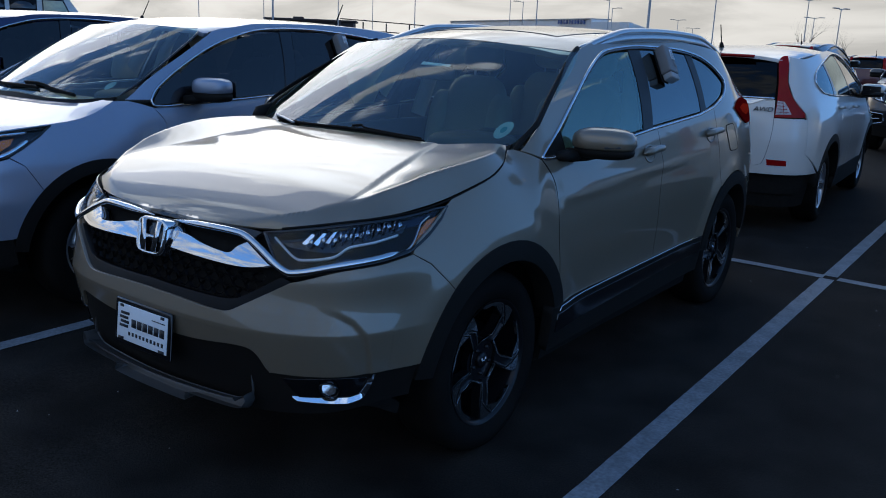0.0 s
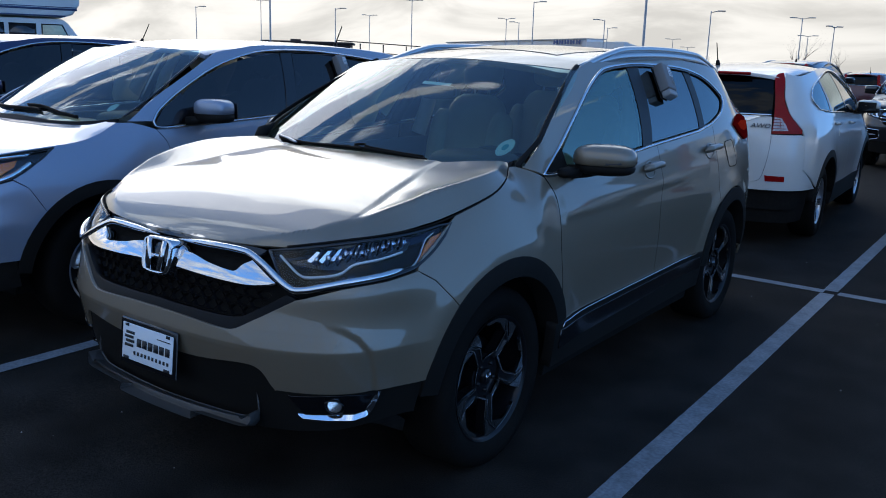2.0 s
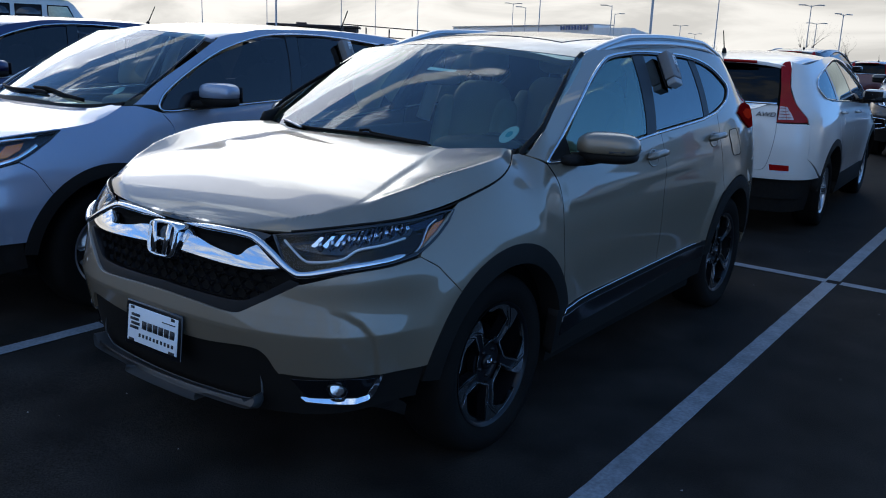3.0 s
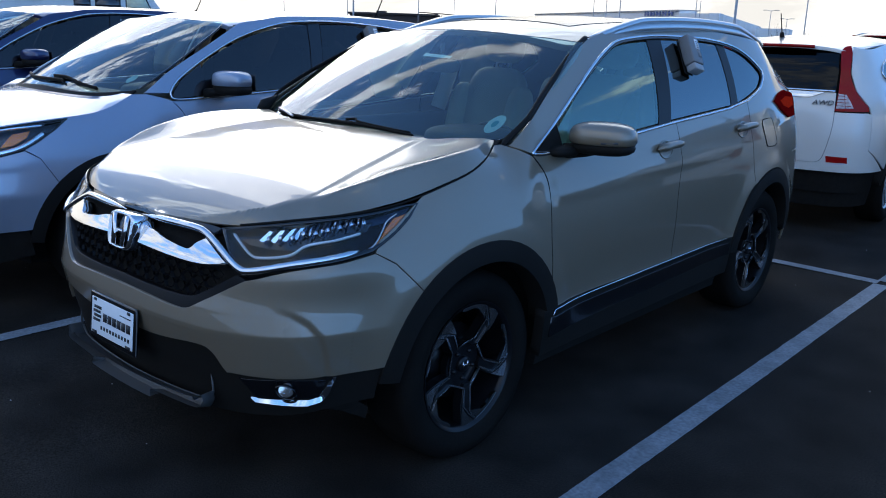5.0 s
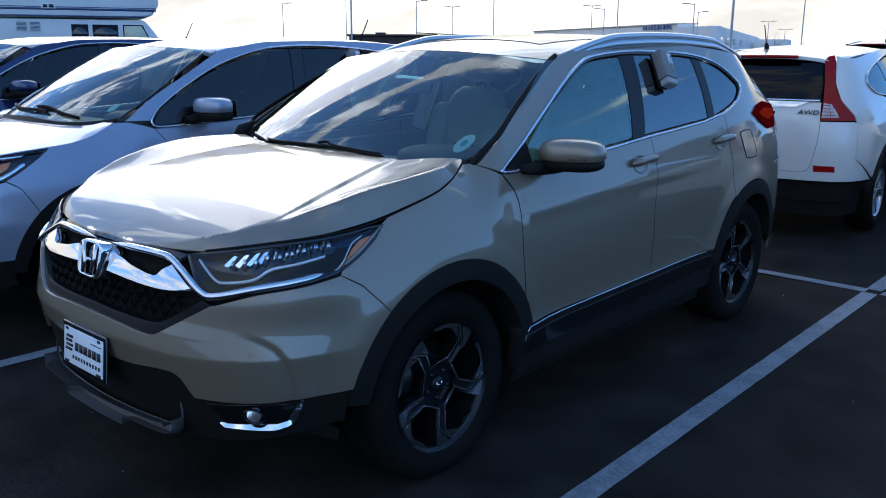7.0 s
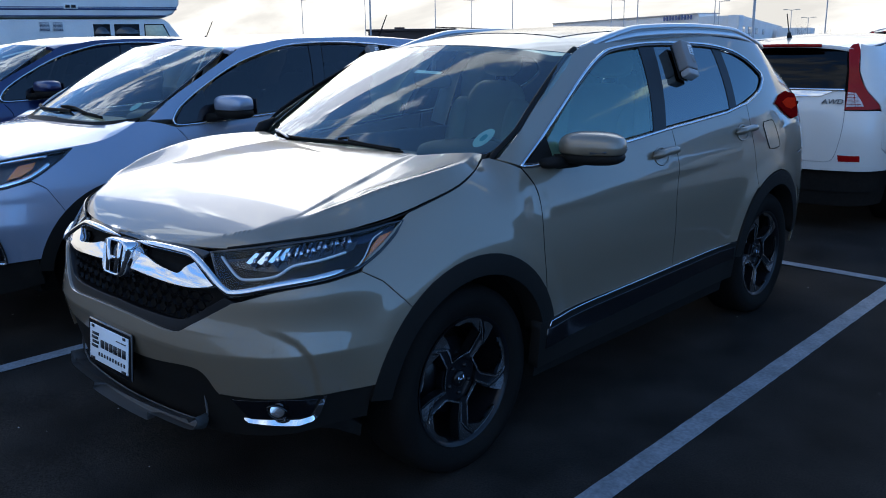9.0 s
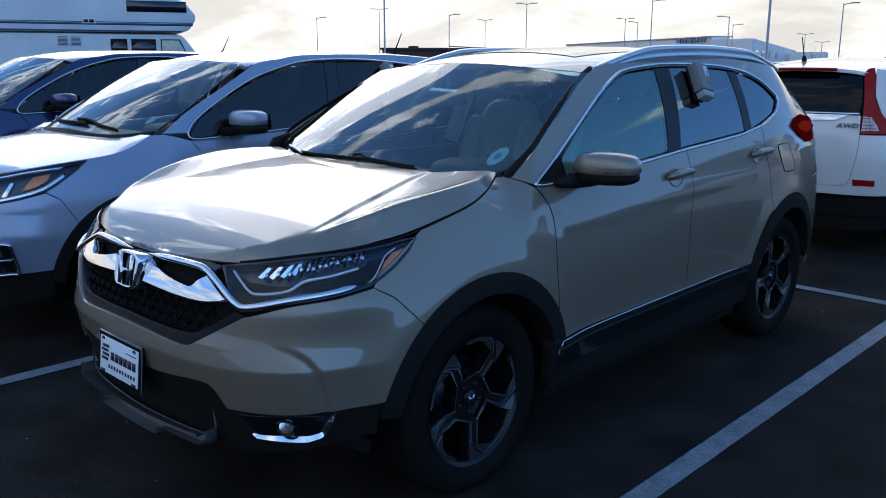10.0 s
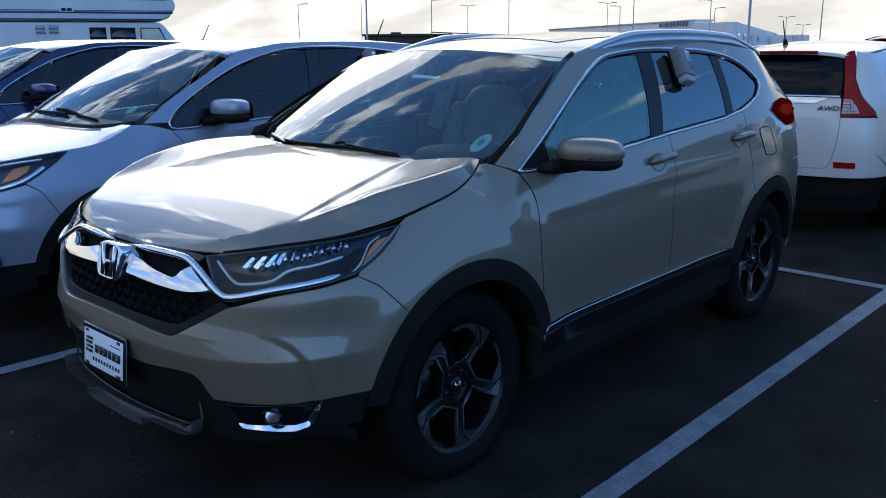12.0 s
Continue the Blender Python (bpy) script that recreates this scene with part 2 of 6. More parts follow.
# ---- shape of a car body: plan outline, section, hood, roof, glass ----
def spline(xs, ys):
    """Natural cubic through the knots; straight beyond them."""
    xs, ys = np.asarray(xs, float), np.asarray(ys, float)
    n, h = len(xs), np.diff(xs)
    a, b = np.eye(n), np.zeros(n)
    for i in range(1, n - 1):
        a[i, i - 1:i + 2] = h[i - 1], 2 * (h[i - 1] + h[i]), h[i]
        b[i] = 6 * ((ys[i + 1] - ys[i]) / h[i] - (ys[i] - ys[i - 1]) / h[i - 1])
    m = np.linalg.solve(a, b)
    xl, yl, hl, ml = xs.tolist(), ys.tolist(), h.tolist(), m.tolist()

    def f(x):
        if x <= xl[0]:
            return yl[0] + (x - xl[0]) * ((yl[1] - yl[0]) / hl[0] - hl[0] * ml[1] / 6)
        if x >= xl[-1]:
            return yl[-1] + (x - xl[-1]) * ((yl[-1] - yl[-2]) / hl[-1] + hl[-1] * ml[-2] / 6)
        i = 0
        while x > xl[i + 1]:
            i += 1
        p, q, d = xl[i + 1] - x, x - xl[i], hl[i]
        return (ml[i] * p ** 3 + ml[i + 1] * q ** 3) / (6 * d) + (yl[i] / d - ml[i] * d / 6) * p + (yl[i + 1] / d - ml[i + 1] * d / 6) * q
    return f


def ease(a, b, x):
    t = min(1.0, max(0.0, (x - a) / (b - a)))
    return t * t * (3 - 2 * t)


def bell(x, mid, wide):
    return math.exp(-((x - mid) / wide) ** 2)


class Shape:
    """Half of a car body (x > 0 is its left). The nose points to -y; the axles stand at -base / 2 and base / 2."""

    def __init__(self, k):
        self.k = k
        pts = [(-x, y) for x, y in k["plan"][8:0:-1]] + k["plan"] + [(-x, y) for x, y in k["plan"][-2:-8:-1]]
        s = [0.0]
        for (x0, y0), (x1, y1) in zip(pts, pts[1:]):
            s.append(s[-1] + math.hypot(x1 - x0, y1 - y0))
        s = [v - s[8] for v in s]
        self.px, self.py = spline(s, [p[0] for p in pts]), spline(s, [p[1] for p in pts])
        self.ends = s[-7]
        self.nose = [spline([r[0] for r in k["nose"]], [r[i] for r in k["nose"]]) for i in (1, 2, 3)]
        self.belt = [spline([r[0] for r in k["belt"]], [r[i] for r in k["belt"]]) for i in (1, 2)]
        self.roof_line = spline([r[0] for r in k["roof"]], [r[1] for r in k["roof"]])
        self.roof_wide = spline([r[0] for r in k["wide"]], [r[1] for r in k["wide"]])
        self.hood_line = spline([r[0] for r in k["hood"]], [r[1] for r in k["hood"]])
        if "crest" in k:
            self.crest = [spline([r[0] for r in k["crest"]], [r[i] for r in k["crest"]]) for i in (1, 2, 3, 4)]
        edge = []
        for v in np.linspace(0.0, k.get("edge_end", k["nose"][-1][0]), 24):
            q = self.side(v, self.nose[0](v))
            if not edge or q[1] > edge[-1][1] + 2e-4:
                edge.append(q)
        self.edge_y = edge[0][1]
        way = [math.sqrt(max(0.0, p[1] - self.edge_y)) for p in edge]
        self.edge_x, self.edge_z = spline(way, [p[0] for p in edge]), spline(way, [p[2] for p in edge])
        self.screen_line = spline([r[1] for r in k["screen"]], [r[0] for r in k["screen"]])

    def s_at(self, y):
        """Arc length along the plan outline, on the flank, at y."""
        a, b = 0.75, self.ends - 0.75
        for _ in range(40):
            m = (a + b) / 2
            if self.py(m) < y:
                a = m
            else:
                b = m
        return a

    def inset(self, s, z):
        k, s = self.k, abs(s)
        s = min(s, 2 * self.ends - s)
        y = self.py(s)
        mid = k["mid"]
        if z < mid:
            d = k["tuck"] * ((mid - z) / 0.45) ** 2
        else:
            w = ease(k["blend"][0], k["blend"][1], y)
            d = 0.0
            if w < 1:
                ze, de, p = (f(s) for f in self.nose)
                d += (1 - w) * de * ((z - mid) / (ze - mid)) ** p
            if w > 0:
                ze, de = (f(y) for f in self.belt)
                t = (z - mid) / (ze - mid)
                lean = k["lean"][0] * (1 + k["rake"] * ease(*k["turn"], s))
                d += w * (de * t ** 2.6 if t < 1 else de + (z - ze) * lean + (z - ze) ** 2 * k["lean"][1])
        for hub in (-k["base"] / 2, k["base"] / 2):
            if s > 1.0 and s < self.ends - 1.0:
                r = math.hypot(y - hub, z - k["hub"])
                d -= k["flare"] * bell(r, 0.44, 0.11) * ease(0.25, 0.5, z)
                d -= k["ring"] * (1 - ease(0.52, 0.61, r)) * ease(0.30, 0.55, z) * ease(1.0, 1.15, s)
        if k["base"] / -2 + 0.45 < y < k["base"] / 2 - 0.45 and s > 1:
            d += k["scoop"] * bell(z, 0.55, 0.13) * ease(-k["base"] / 2 + 0.45, -0.55, y) * ease(k["base"] / 2 - 0.45, 0.55, y)
            d -= 0.006 * bell(z, k["crease"] + 0.035 * y, 0.035)
        for f in k["marks"]:
            d += f(s, z)
        return d

    def side(self, s, z):
        """The skin of bumpers, fenders, doors and quarters."""
        e = 1e-3
        tx, ty = self.px(s + e) - self.px(s - e), self.py(s + e) - self.py(s - e)
        n = math.hypot(tx, ty)
        d = self.inset(s, z)
        return (self.px(s) - ty / n * d, self.py(s) + tx / n * d, z)

    def hood(self, x, y):
        k, a = self.k, abs(x)
        way = math.sqrt(max(0.0, y - self.edge_y))
        xe, ze, zc = max(self.edge_x(way), 0.02), self.edge_z(way), self.hood_line(y)
        if "crest" not in k:
            return (x, y, zc + (ze - zc) * (a / xe) ** k["crown"])
        # a raised middle, a step, a dished shoulder that climbs to a crest, and a steep fall to the edge
        xs, drop, xc, top = (f(y) for f in self.crest)
        xs, xc = min(xs, 0.86 * xe), min(xc, 0.955 * xe)
        middle = zc - drop * (a / xs) ** 2
        step = zc - drop - 0.012 * ease(-1.98, -1.75, y) * ease(-1.06, -1.3, y)
        t = max(0.0, (a - xs) / max(0.02, xc - xs))
        dish = step + (top - step) * (0.35 * t + 0.65 * t * t)
        inner = middle + (dish - middle) * ease(xs - 0.004, xs + 0.020, a)
        fall = top + (ze - top) * max(0.0, (a - xc) / max(0.02, xe - xc)) - (0.02 if a < xc else 0.0) * min(0.0, a - xc) / 0.05
        if a < xc - 0.06:
            return (x, y, inner)
        r = 0.010
        h = min(1.0, max(0.0, 0.5 + 0.5 * (fall - inner) / r))
        return (x, y, fall * (1 - h) + inner * h - r * h * (1 - h))

    def roof(self, x, y):
        w = self.roof_wide(y)
        return (x, y, self.roof_line(y) - 0.05 * (abs(x) / w) ** 2 - 0.03 * (abs(x) / w) ** 6)

    def screen(self, x, z):
        bow = self.k["bow"] - self.k["flat"] * (1.595 - z)
        return (x, self.screen_line(z) + bow * abs(x) ** 2.2, z)


FOLD = ((0.72, 0.728), (0.80, 0.708), (0.855, 0.676), (0.893, 0.63), (0.912, 0.56), (0.922, 0.49), (0.925, 0.44))


def nose_marks(s, z):
    """Creases of the hero's front bumper: a waist, and a fold at each corner."""
    w = 1 - ease(0.98, 1.22, s)
    d = w * 0.22 * max(0.0, z - 0.642) * (1 - ease(0.69, 0.85, z))
    below = ease(0.628, 0.618, z - 0.03 * ease(0.3, 0.9, s))
    d += w * (0.05 * max(0.0, 0.637 - z) + 0.10 * below * max(0.0, 0.63 - z))
    if 0.66 < s < 1.0 and 0.44 < z < 0.76:
        best, sign, grow = 1.0, 1, 0.0
        for n, ((s0, z0), (s1, z1)) in enumerate(zip(FOLD, FOLD[1:])):
            ds, dz = s1 - s0, z1 - z0
            t = min(1.0, max(0.0, ((s - s0) * ds + (z - z0) * dz) / (ds * ds + dz * dz)))
            r = math.hypot(s - s0 - t * ds, z - z0 - t * dz)
            if r < best:
                best, sign, grow = r, ds * (z - z0) - dz * (s - s0), n + t
        r = best if sign < 0 else -best
        d += 0.010 * ease(0, 2.4, grow) * ease(6, 5, grow) * ease(-0.018, 0.012, r) * math.exp(-max(0.0, r) / 0.035)
    return d


HERO = dict(
    rake=1.3, turn=(4.35, 4.95), base=2.66, hub=0.366, mid=0.70, tuck=0.035, flare=0.012, ring=0.005, scoop=0.012, crease=1.0, lean=(0.30, 0.52), bow=0.42, flat=0.47, blend=(-1.12, -0.92), marks=[nose_marks],
    plan=[(0, -2.285), (0.25, -2.276), (0.45, -2.252), (0.62, -2.197), (0.76, -2.098), (0.85, -1.94), (0.893, -1.70), (0.915, -1.4), (0.915, -0.9), (0.912, 0.0),
          (0.916, 0.9), (0.914, 1.35), (0.872, 1.73), (0.806, 2.01), (0.69, 2.17), (0.5, 2.29), (0, 2.32)],
    nose=[(0.0, 0.954, 0.112, 1.5), (0.354, 0.956, 0.112, 1.5), (0.479, 0.957, 0.12, 1.6), (0.658, 0.978, 0.122, 1.7), (0.958, 1.003, 0.112, 2.0), (1.292, 1.034, 0.075, 2.2), (1.427, 1.072, 0.055, 2.6), (1.584, 1.112, 0.060, 3.2), (1.717, 1.148, 0.108, 4.0), (1.826, 1.178, 0.17, 5.0), (1.90, 1.228, 0.196, 5.0), (2.0, 1.29, 0.225, 5.0)], edge_end=1.826,
    belt=[(-1.1, 1.125, 0.075), (-0.5, 1.145, 0.062), (0.0, 1.17, 0.056), (0.9, 1.215, 0.052), (1.6, 1.24, 0.06), (2.3, 1.26, 0.10)],
    roof=[(-0.55, 1.59), (-0.25, 1.64), (0.2, 1.678), (0.7, 1.69), (1.3, 1.67), (1.8, 1.625), (2.2, 1.57)],
    wide=[(-0.55, 0.60), (0.2, 0.63), (1.3, 0.63), (2.2, 0.58)],
    hood=[(-2.173, 0.954), (-2.12, 0.988), (-2.0, 1.045), (-1.9, 1.080), (-1.8, 1.103), (-1.7, 1.120), (-1.6, 1.134), (-1.5, 1.147), (-1.4, 1.158), (-1.3, 1.167), (-1.1, 1.178)],
    crest=[(-2.173, 0.48, 0.004, 0.60, 0.954), (-2.05, 0.60, 0.010, 0.62, 0.990), (-1.95, 0.645, 0.018, 0.665, 1.035), (-1.9, 0.645, 0.018, 0.69, 1.060), (-1.8, 0.625, 0.018, 0.735, 1.095), (-1.7, 0.595, 0.017, 0.775, 1.124), (-1.6, 0.565, 0.016, 0.80, 1.145),
           (-1.5, 0.54, 0.012, 0.815, 1.161), (-1.4, 0.51, 0.008, 0.822, 1.174), (-1.3, 0.478, 0.004, 0.815, 1.183), (-1.2, 0.45, 0.002, 0.785, 1.188), (-1.1, 0.42, 0.0, 0.74, 1.190)],
    screen=[(-1.24, 1.13), (-1.05, 1.27), (-0.796, 1.44), (-0.52, 1.595)],
)


def older_marks(s, z):
    """The older model's bumper waist."""
    return (1 - ease(0.95, 1.25, s)) * (0.12 * max(0.0, z - 0.66) * (1 - ease(0.74, 0.85, z)) + 0.14 * max(0.0, 0.66 - z))


OLDER = dict(
    rake=0.0, turn=(4.5, 5.3), base=2.62, hub=0.35, mid=0.70, tuck=0.04, flare=0.012, ring=0.0, scoop=0.010, crease=0.97, lean=(0.30, 0.52), bow=0.42, flat=0.0, blend=(-1.16, -0.96), marks=[older_marks],
    plan=[(0, -2.27), (0.25, -2.255), (0.45, -2.215), (0.62, -2.15), (0.75, -2.055), (0.835, -1.91), (0.88, -1.68), (0.90, -1.4), (0.90, -0.9), (0.898, 0.0),
          (0.902, 0.9), (0.90, 1.35), (0.875, 1.75), (0.83, 2.02), (0.72, 2.19), (0.5, 2.28), (0, 2.31)],
    nose=[(0, 0.955, 0.11, 1.5), (0.36, 0.957, 0.112, 1.5), (0.57, 0.972, 0.115, 1.7), (0.94, 1.012, 0.105, 2.0), (1.33, 1.052, 0.09, 2.4), (1.58, 1.092, 0.105, 2.8), (1.74, 1.165, 0.125, 3.2)],
    belt=[(-1.1, 1.13, 0.07), (-0.5, 1.15, 0.06), (0.0, 1.17, 0.055), (0.9, 1.21, 0.055), (1.6, 1.24, 0.07), (2.3, 1.26, 0.11)],
    roof=[(-0.55, 1.585), (-0.25, 1.635), (0.2, 1.66), (0.7, 1.665), (1.3, 1.65), (1.8, 1.61), (2.2, 1.56)],
    wide=[(-0.55, 0.59), (0.2, 0.62), (1.3, 0.61), (2.2, 0.56)],
    hood=[(-2.16, 0.955), (-2.08, 1.005), (-1.95, 1.045), (-1.7, 1.09), (-1.4, 1.135), (-1.1, 1.16)],
    crown=2.6,
    screen=[(-1.36, 1.13), (-1.14, 1.27), (-0.84, 1.44), (-0.52, 1.595)],
)


from mathutils import geometry as bpy_geometry


# ---- builders ----
def part(name, bm, mat, parent=None, label="", smooth=True):
    """Link a bmesh as one mesh object under a thing or a part."""
    me = bpy.data.meshes.new(name)
    bmesh.ops.recalc_face_normals(bm, faces=bm.faces)
    bm.to_mesh(me)
    bm.free()
    for p in me.polygons:
        p.use_smooth = smooth
    me.materials.append(mat)
    ob = new(name, me)
    ob.parent = parent
    if label:
        ob["label"] = label
    return ob


def thing(name, label, category, group="", kind=""):
    return tagged(new(name), label, category, group, kind)


def curve(*pts, n=6):
    """Points of a smooth line through pts."""
    p = [pts[0], *pts, pts[-1]]
    out = []
    for i in range(1, len(p) - 2):
        for j in range(n):
            t = j / n
            out.append(tuple(0.5 * (2 * p[i][k] + (p[i + 1][k] - p[i - 1][k]) * t + (2 * p[i - 1][k] - 5 * p[i][k] + 4 * p[i + 1][k] - p[i + 2][k]) * t * t
                                    + (3 * p[i][k] - p[i - 1][k] - 3 * p[i + 1][k] + p[i + 2][k]) * t ** 3) for k in range(len(p[i]))))
    return out + [tuple(pts[-1])]


def arc(cu, cv, r, a0, a1, n=24):
    return [(cu + r * math.cos(radians(a0 + (a1 - a0) * i / n)), cv + r * math.sin(radians(a0 + (a1 - a0) * i / n))) for i in range(n + 1)]


def tidy(poly, step):
    """Even steps along a closed outline, with no doubled points."""
    out = []
    for a, b in zip(poly, poly[1:] + poly[:1]):
        d = math.hypot(b[0] - a[0], b[1] - a[1])
        if d < 1e-4:
            continue
        n = max(1, int(d / step))
        out += [(a[0] + (b[0] - a[0]) * i / n, a[1] + (b[1] - a[1]) * i / n) for i in range(n)]
    return out


def inside(poly, u, v):
    hit = False
    for (a, b), (c, d) in zip(poly, poly[1:] + poly[:1]):
        if (b > v) != (d > v) and u < (c - a) * (v - b) / (d - b) + a:
            hit = not hit
    return hit


def normal_of(fn, u, v):
    e = 2e-3
    a, b, c, d = Vector(fn(u + e, v)), Vector(fn(u - e, v)), Vector(fn(u, v + e)), Vector(fn(u, v - e))
    return (a - b).cross(c - d).normalized()


def shrink(poly, gap):
    area = sum(a[0] * b[1] - b[0] * a[1] for a, b in zip(poly, poly[1:] + poly[:1]))
    side, out, n = (1 if area > 0 else -1), [], len(poly)
    for i in range(n):
        a, b, c = poly[i - 1], poly[i], poly[(i + 1) % n]
        tx, ty = c[0] - a[0], c[1] - a[1]
        d = math.hypot(tx, ty) or 1
        out.append((b[0] - ty / d * gap * side, b[1] + tx / d * gap * side))
    return out


def panel(name, fn, poly, mat, parent, label="", step=0.035, thick=0.014, gap=0.0028, out=0.0, flip=False, core=(0, 0.0, 0.75)):
    """A sheet cut to an outline given in the coordinates of the surface fn, with its edges turned in. flip: the mirror image."""
    import_cdt = bpy_geometry.delaunay_2d_cdt
    edge = shrink(tidy(poly, step), gap)
    n = len(edge)
    us, vs = [p[0] for p in edge], [p[1] for p in edge]
    inner = []
    iu0, iu1, iv0, iv1 = int(min(us) / step), int(max(us) / step) + 1, int(min(vs) / step), int(max(vs) / step) + 1
    ea, rows = np.array(edge), []
    eb = np.roll(ea, -1, axis=0)
    for j in range(iv0 - 1, iv1 + 1):
        v = j * step
        cross = (ea[:, 1] > v) != (eb[:, 1] > v)
        cuts = np.sort(ea[cross, 0] + (eb[cross, 0] - ea[cross, 0]) * (v - ea[cross, 1]) / (eb[cross, 1] - ea[cross, 1]))
        close = ea[np.abs(ea[:, 1] - v) < 0.45 * step, 0]
        for i in range(iu0 - 1, iu1 + 1):
            u = (i + 0.5 * (j % 2)) * step
            if np.searchsorted(cuts, u) % 2 and not (len(close) and np.min(np.abs(close - u)) < 0.45 * step):
                inner.append((u, v))
    co, _, faces, *_ = import_cdt([Vector(p) for p in edge + inner], [(i, (i + 1) % n) for i in range(n)], [], 1, 1e-6)
    pos, nor = [], []
    for c in co:
        p, q = Vector(fn(c[0], c[1])), normal_of(fn, c[0], c[1])
        pos.append(p)
        nor.append(q)
    mid = sum(pos, Vector()) / len(pos)
    sign = 1 if sum(q.dot(p - Vector((core[0], mid.y * 0.75 + core[1], core[2]))) for p, q in zip(pos, nor)) > 0 else -1
    nor = [q * sign for q in nor]
    pos = [p + q * out for p, q in zip(pos, nor)]
    k = len(pos)
    # edges turned in, with a small round
    back, backn, tris = [], [], [tuple(f) for f in faces]
    if (Vector(pos[tris[0][1]]) - pos[tris[0][0]]).cross(Vector(pos[tris[0][2]]) - pos[tris[0][0]]).dot(nor[tris[0][0]]) < 0:
        tris = [f[::-1] for f in tris]
    half = {}
    for f in tris:
        for a, b in zip(f, f[1:] + f[:1]):
            half[(a, b)] = True
    rim = [(a, b) for a, b in half if (b, a) not in half]
    index = {}
    for a, b in rim:
        for v in (a, b):
            if v not in index:
                index[v] = k + 2 * len(index)
    for a, b in rim:
        i, j = index[a], index[b]
        tris += [(b, a, i, j), (j, i, i + 1, j + 1)]
    extra = [None] * (2 * len(index))
    extran = [None] * (2 * len(index))
    side = {}
    for a, b in rim:
        t = (pos[b] - pos[a]).normalized().cross(nor[a])
        side[a], side[b] = side.get(a, Vector()) + t, side.get(b, Vector()) + t
    for v, i in index.items():
        o = side[v].normalized()
        extra[i - k], extran[i - k] = pos[v] + o * 0.0012 - nor[v] * 0.0018, (o + nor[v] * 0.5).normalized()
        extra[i - k + 1], extran[i - k + 1] = pos[v] + o * 0.0012 - nor[v] * thick, o
    pos, nor = pos + extra, nor + extran
    if flip:
        pos, nor, tris = [Vector((-p.x, p.y, p.z)) for p in pos], [Vector((-q.x, q.y, q.z)) for q in nor], [f[::-1] for f in tris]
    me = bpy.data.meshes.new(name)
    me.from_pydata([tuple(p) for p in pos], [], tris)
    for p in me.polygons:
        p.use_smooth = True
    me.normals_split_custom_set_from_vertices([tuple(q) for q in nor])
    me.materials.append(mat)
    ob = new(name, me)
    ob.parent = parent
    if label:
        ob["label"] = label
    return ob


def ribbon(name, fn, line, wide, high, mat, parent, label="", flip=False, closed=False, ref=(0, 0, 0.7), out=0.0, taper=0.0):
    """A rounded strip laid along a line on the surface fn."""
    bm = bmesh.new()
    rows, n = [], len(line)
    for i in range(n):
        a, b = (line[i - 1], line[(i + 1) % n]) if closed else (line[max(0, i - 1)], line[min(n - 1, i + 1)])
        p, q = Vector(fn(*line[i])), normal_of(fn, *line[i])
        if q.dot(p - Vector((ref[0], p.y * 0.75 + ref[1], ref[2]))) < 0:
            q = -q
        t = (Vector(fn(*b)) - Vector(fn(*a))).normalized()
        w = q.cross(t).normalized()
        k = 1.0
        if taper and not closed:
            k = max(0.15, min(1.0, min(i, n - 1 - i) / (taper * n)))
        row = []
        for x, y in ((-0.5, -0.3), (-0.46, 0.55), (-0.25, 0.95), (0.25, 0.95), (0.46, 0.55), (0.5, -0.3)):
            v = p + w * (x * wide * k) + q * (y * high * k + out)
            row.append(bm.verts.new((-v.x if flip else v.x, v.y, v.z)))
        rows.append(row)
    for i in range(n if closed else n - 1):
        r0, r1 = rows[i], rows[(i + 1) % n]
        for j in range(6):
            bm.faces.new((r0[j], r0[(j + 1) % 6], r1[(j + 1) % 6], r1[j]))
    if not closed:
        bm.faces.new(rows[0])
        bm.faces.new(rows[-1])
    return part(name, bm, mat, parent, label)


def tube(bm, pts, r, sides=8, flat=1.0):
    """A round bar along pts; r may be a list."""
    rows, n = [], len(pts)
    for i, p in enumerate(pts):
        p = Vector(p)
        t = (Vector(pts[min(n - 1, i + 1)]) - Vector(pts[max(0, i - 1)])).normalized()
        u = t.cross(Vector((0, 0, 1)) if abs(t.z) < 0.9 else Vector((0, 1, 0))).normalized()
        v = t.cross(u)
        k = r[i] if isinstance(r, (list, tuple)) else r
        rows.append([bm.verts.new(p + u * (k * math.cos(a)) + v * (k * flat * math.sin(a))) for a in (2 * math.pi * j / sides for j in range(sides))])
    for r0, r1 in zip(rows, rows[1:]):
        for j in range(sides):
            bm.faces.new((r0[j], r0[(j + 1) % sides], r1[(j + 1) % sides], r1[j]))
    bm.faces.new(rows[0])
    bm.faces.new(rows[-1])


def box(bm, x0, x1, y0, y1, z0, z1, bevel=0.0, seg=2, m=None):
    vs = [bm.verts.new((x, y, z)) for x in (x0, x1) for y in (y0, y1) for z in (z0, z1)]
    fs = [bm.faces.new([vs[i] for i in f]) for f in ((0, 1, 3, 2), (4, 6, 7, 5), (0, 4, 5, 1), (2, 3, 7, 6), (0, 2, 6, 4), (1, 5, 7, 3))]
    if m is not None:
        for v in vs:
            v.co = m @ v.co
    if bevel:
        es = list({e for f in fs for e in f.edges})
        bmesh.ops.bevel(bm, geom=es, offset=bevel, segments=seg, profile=0.6, affect="EDGES", clamp_overlap=True)


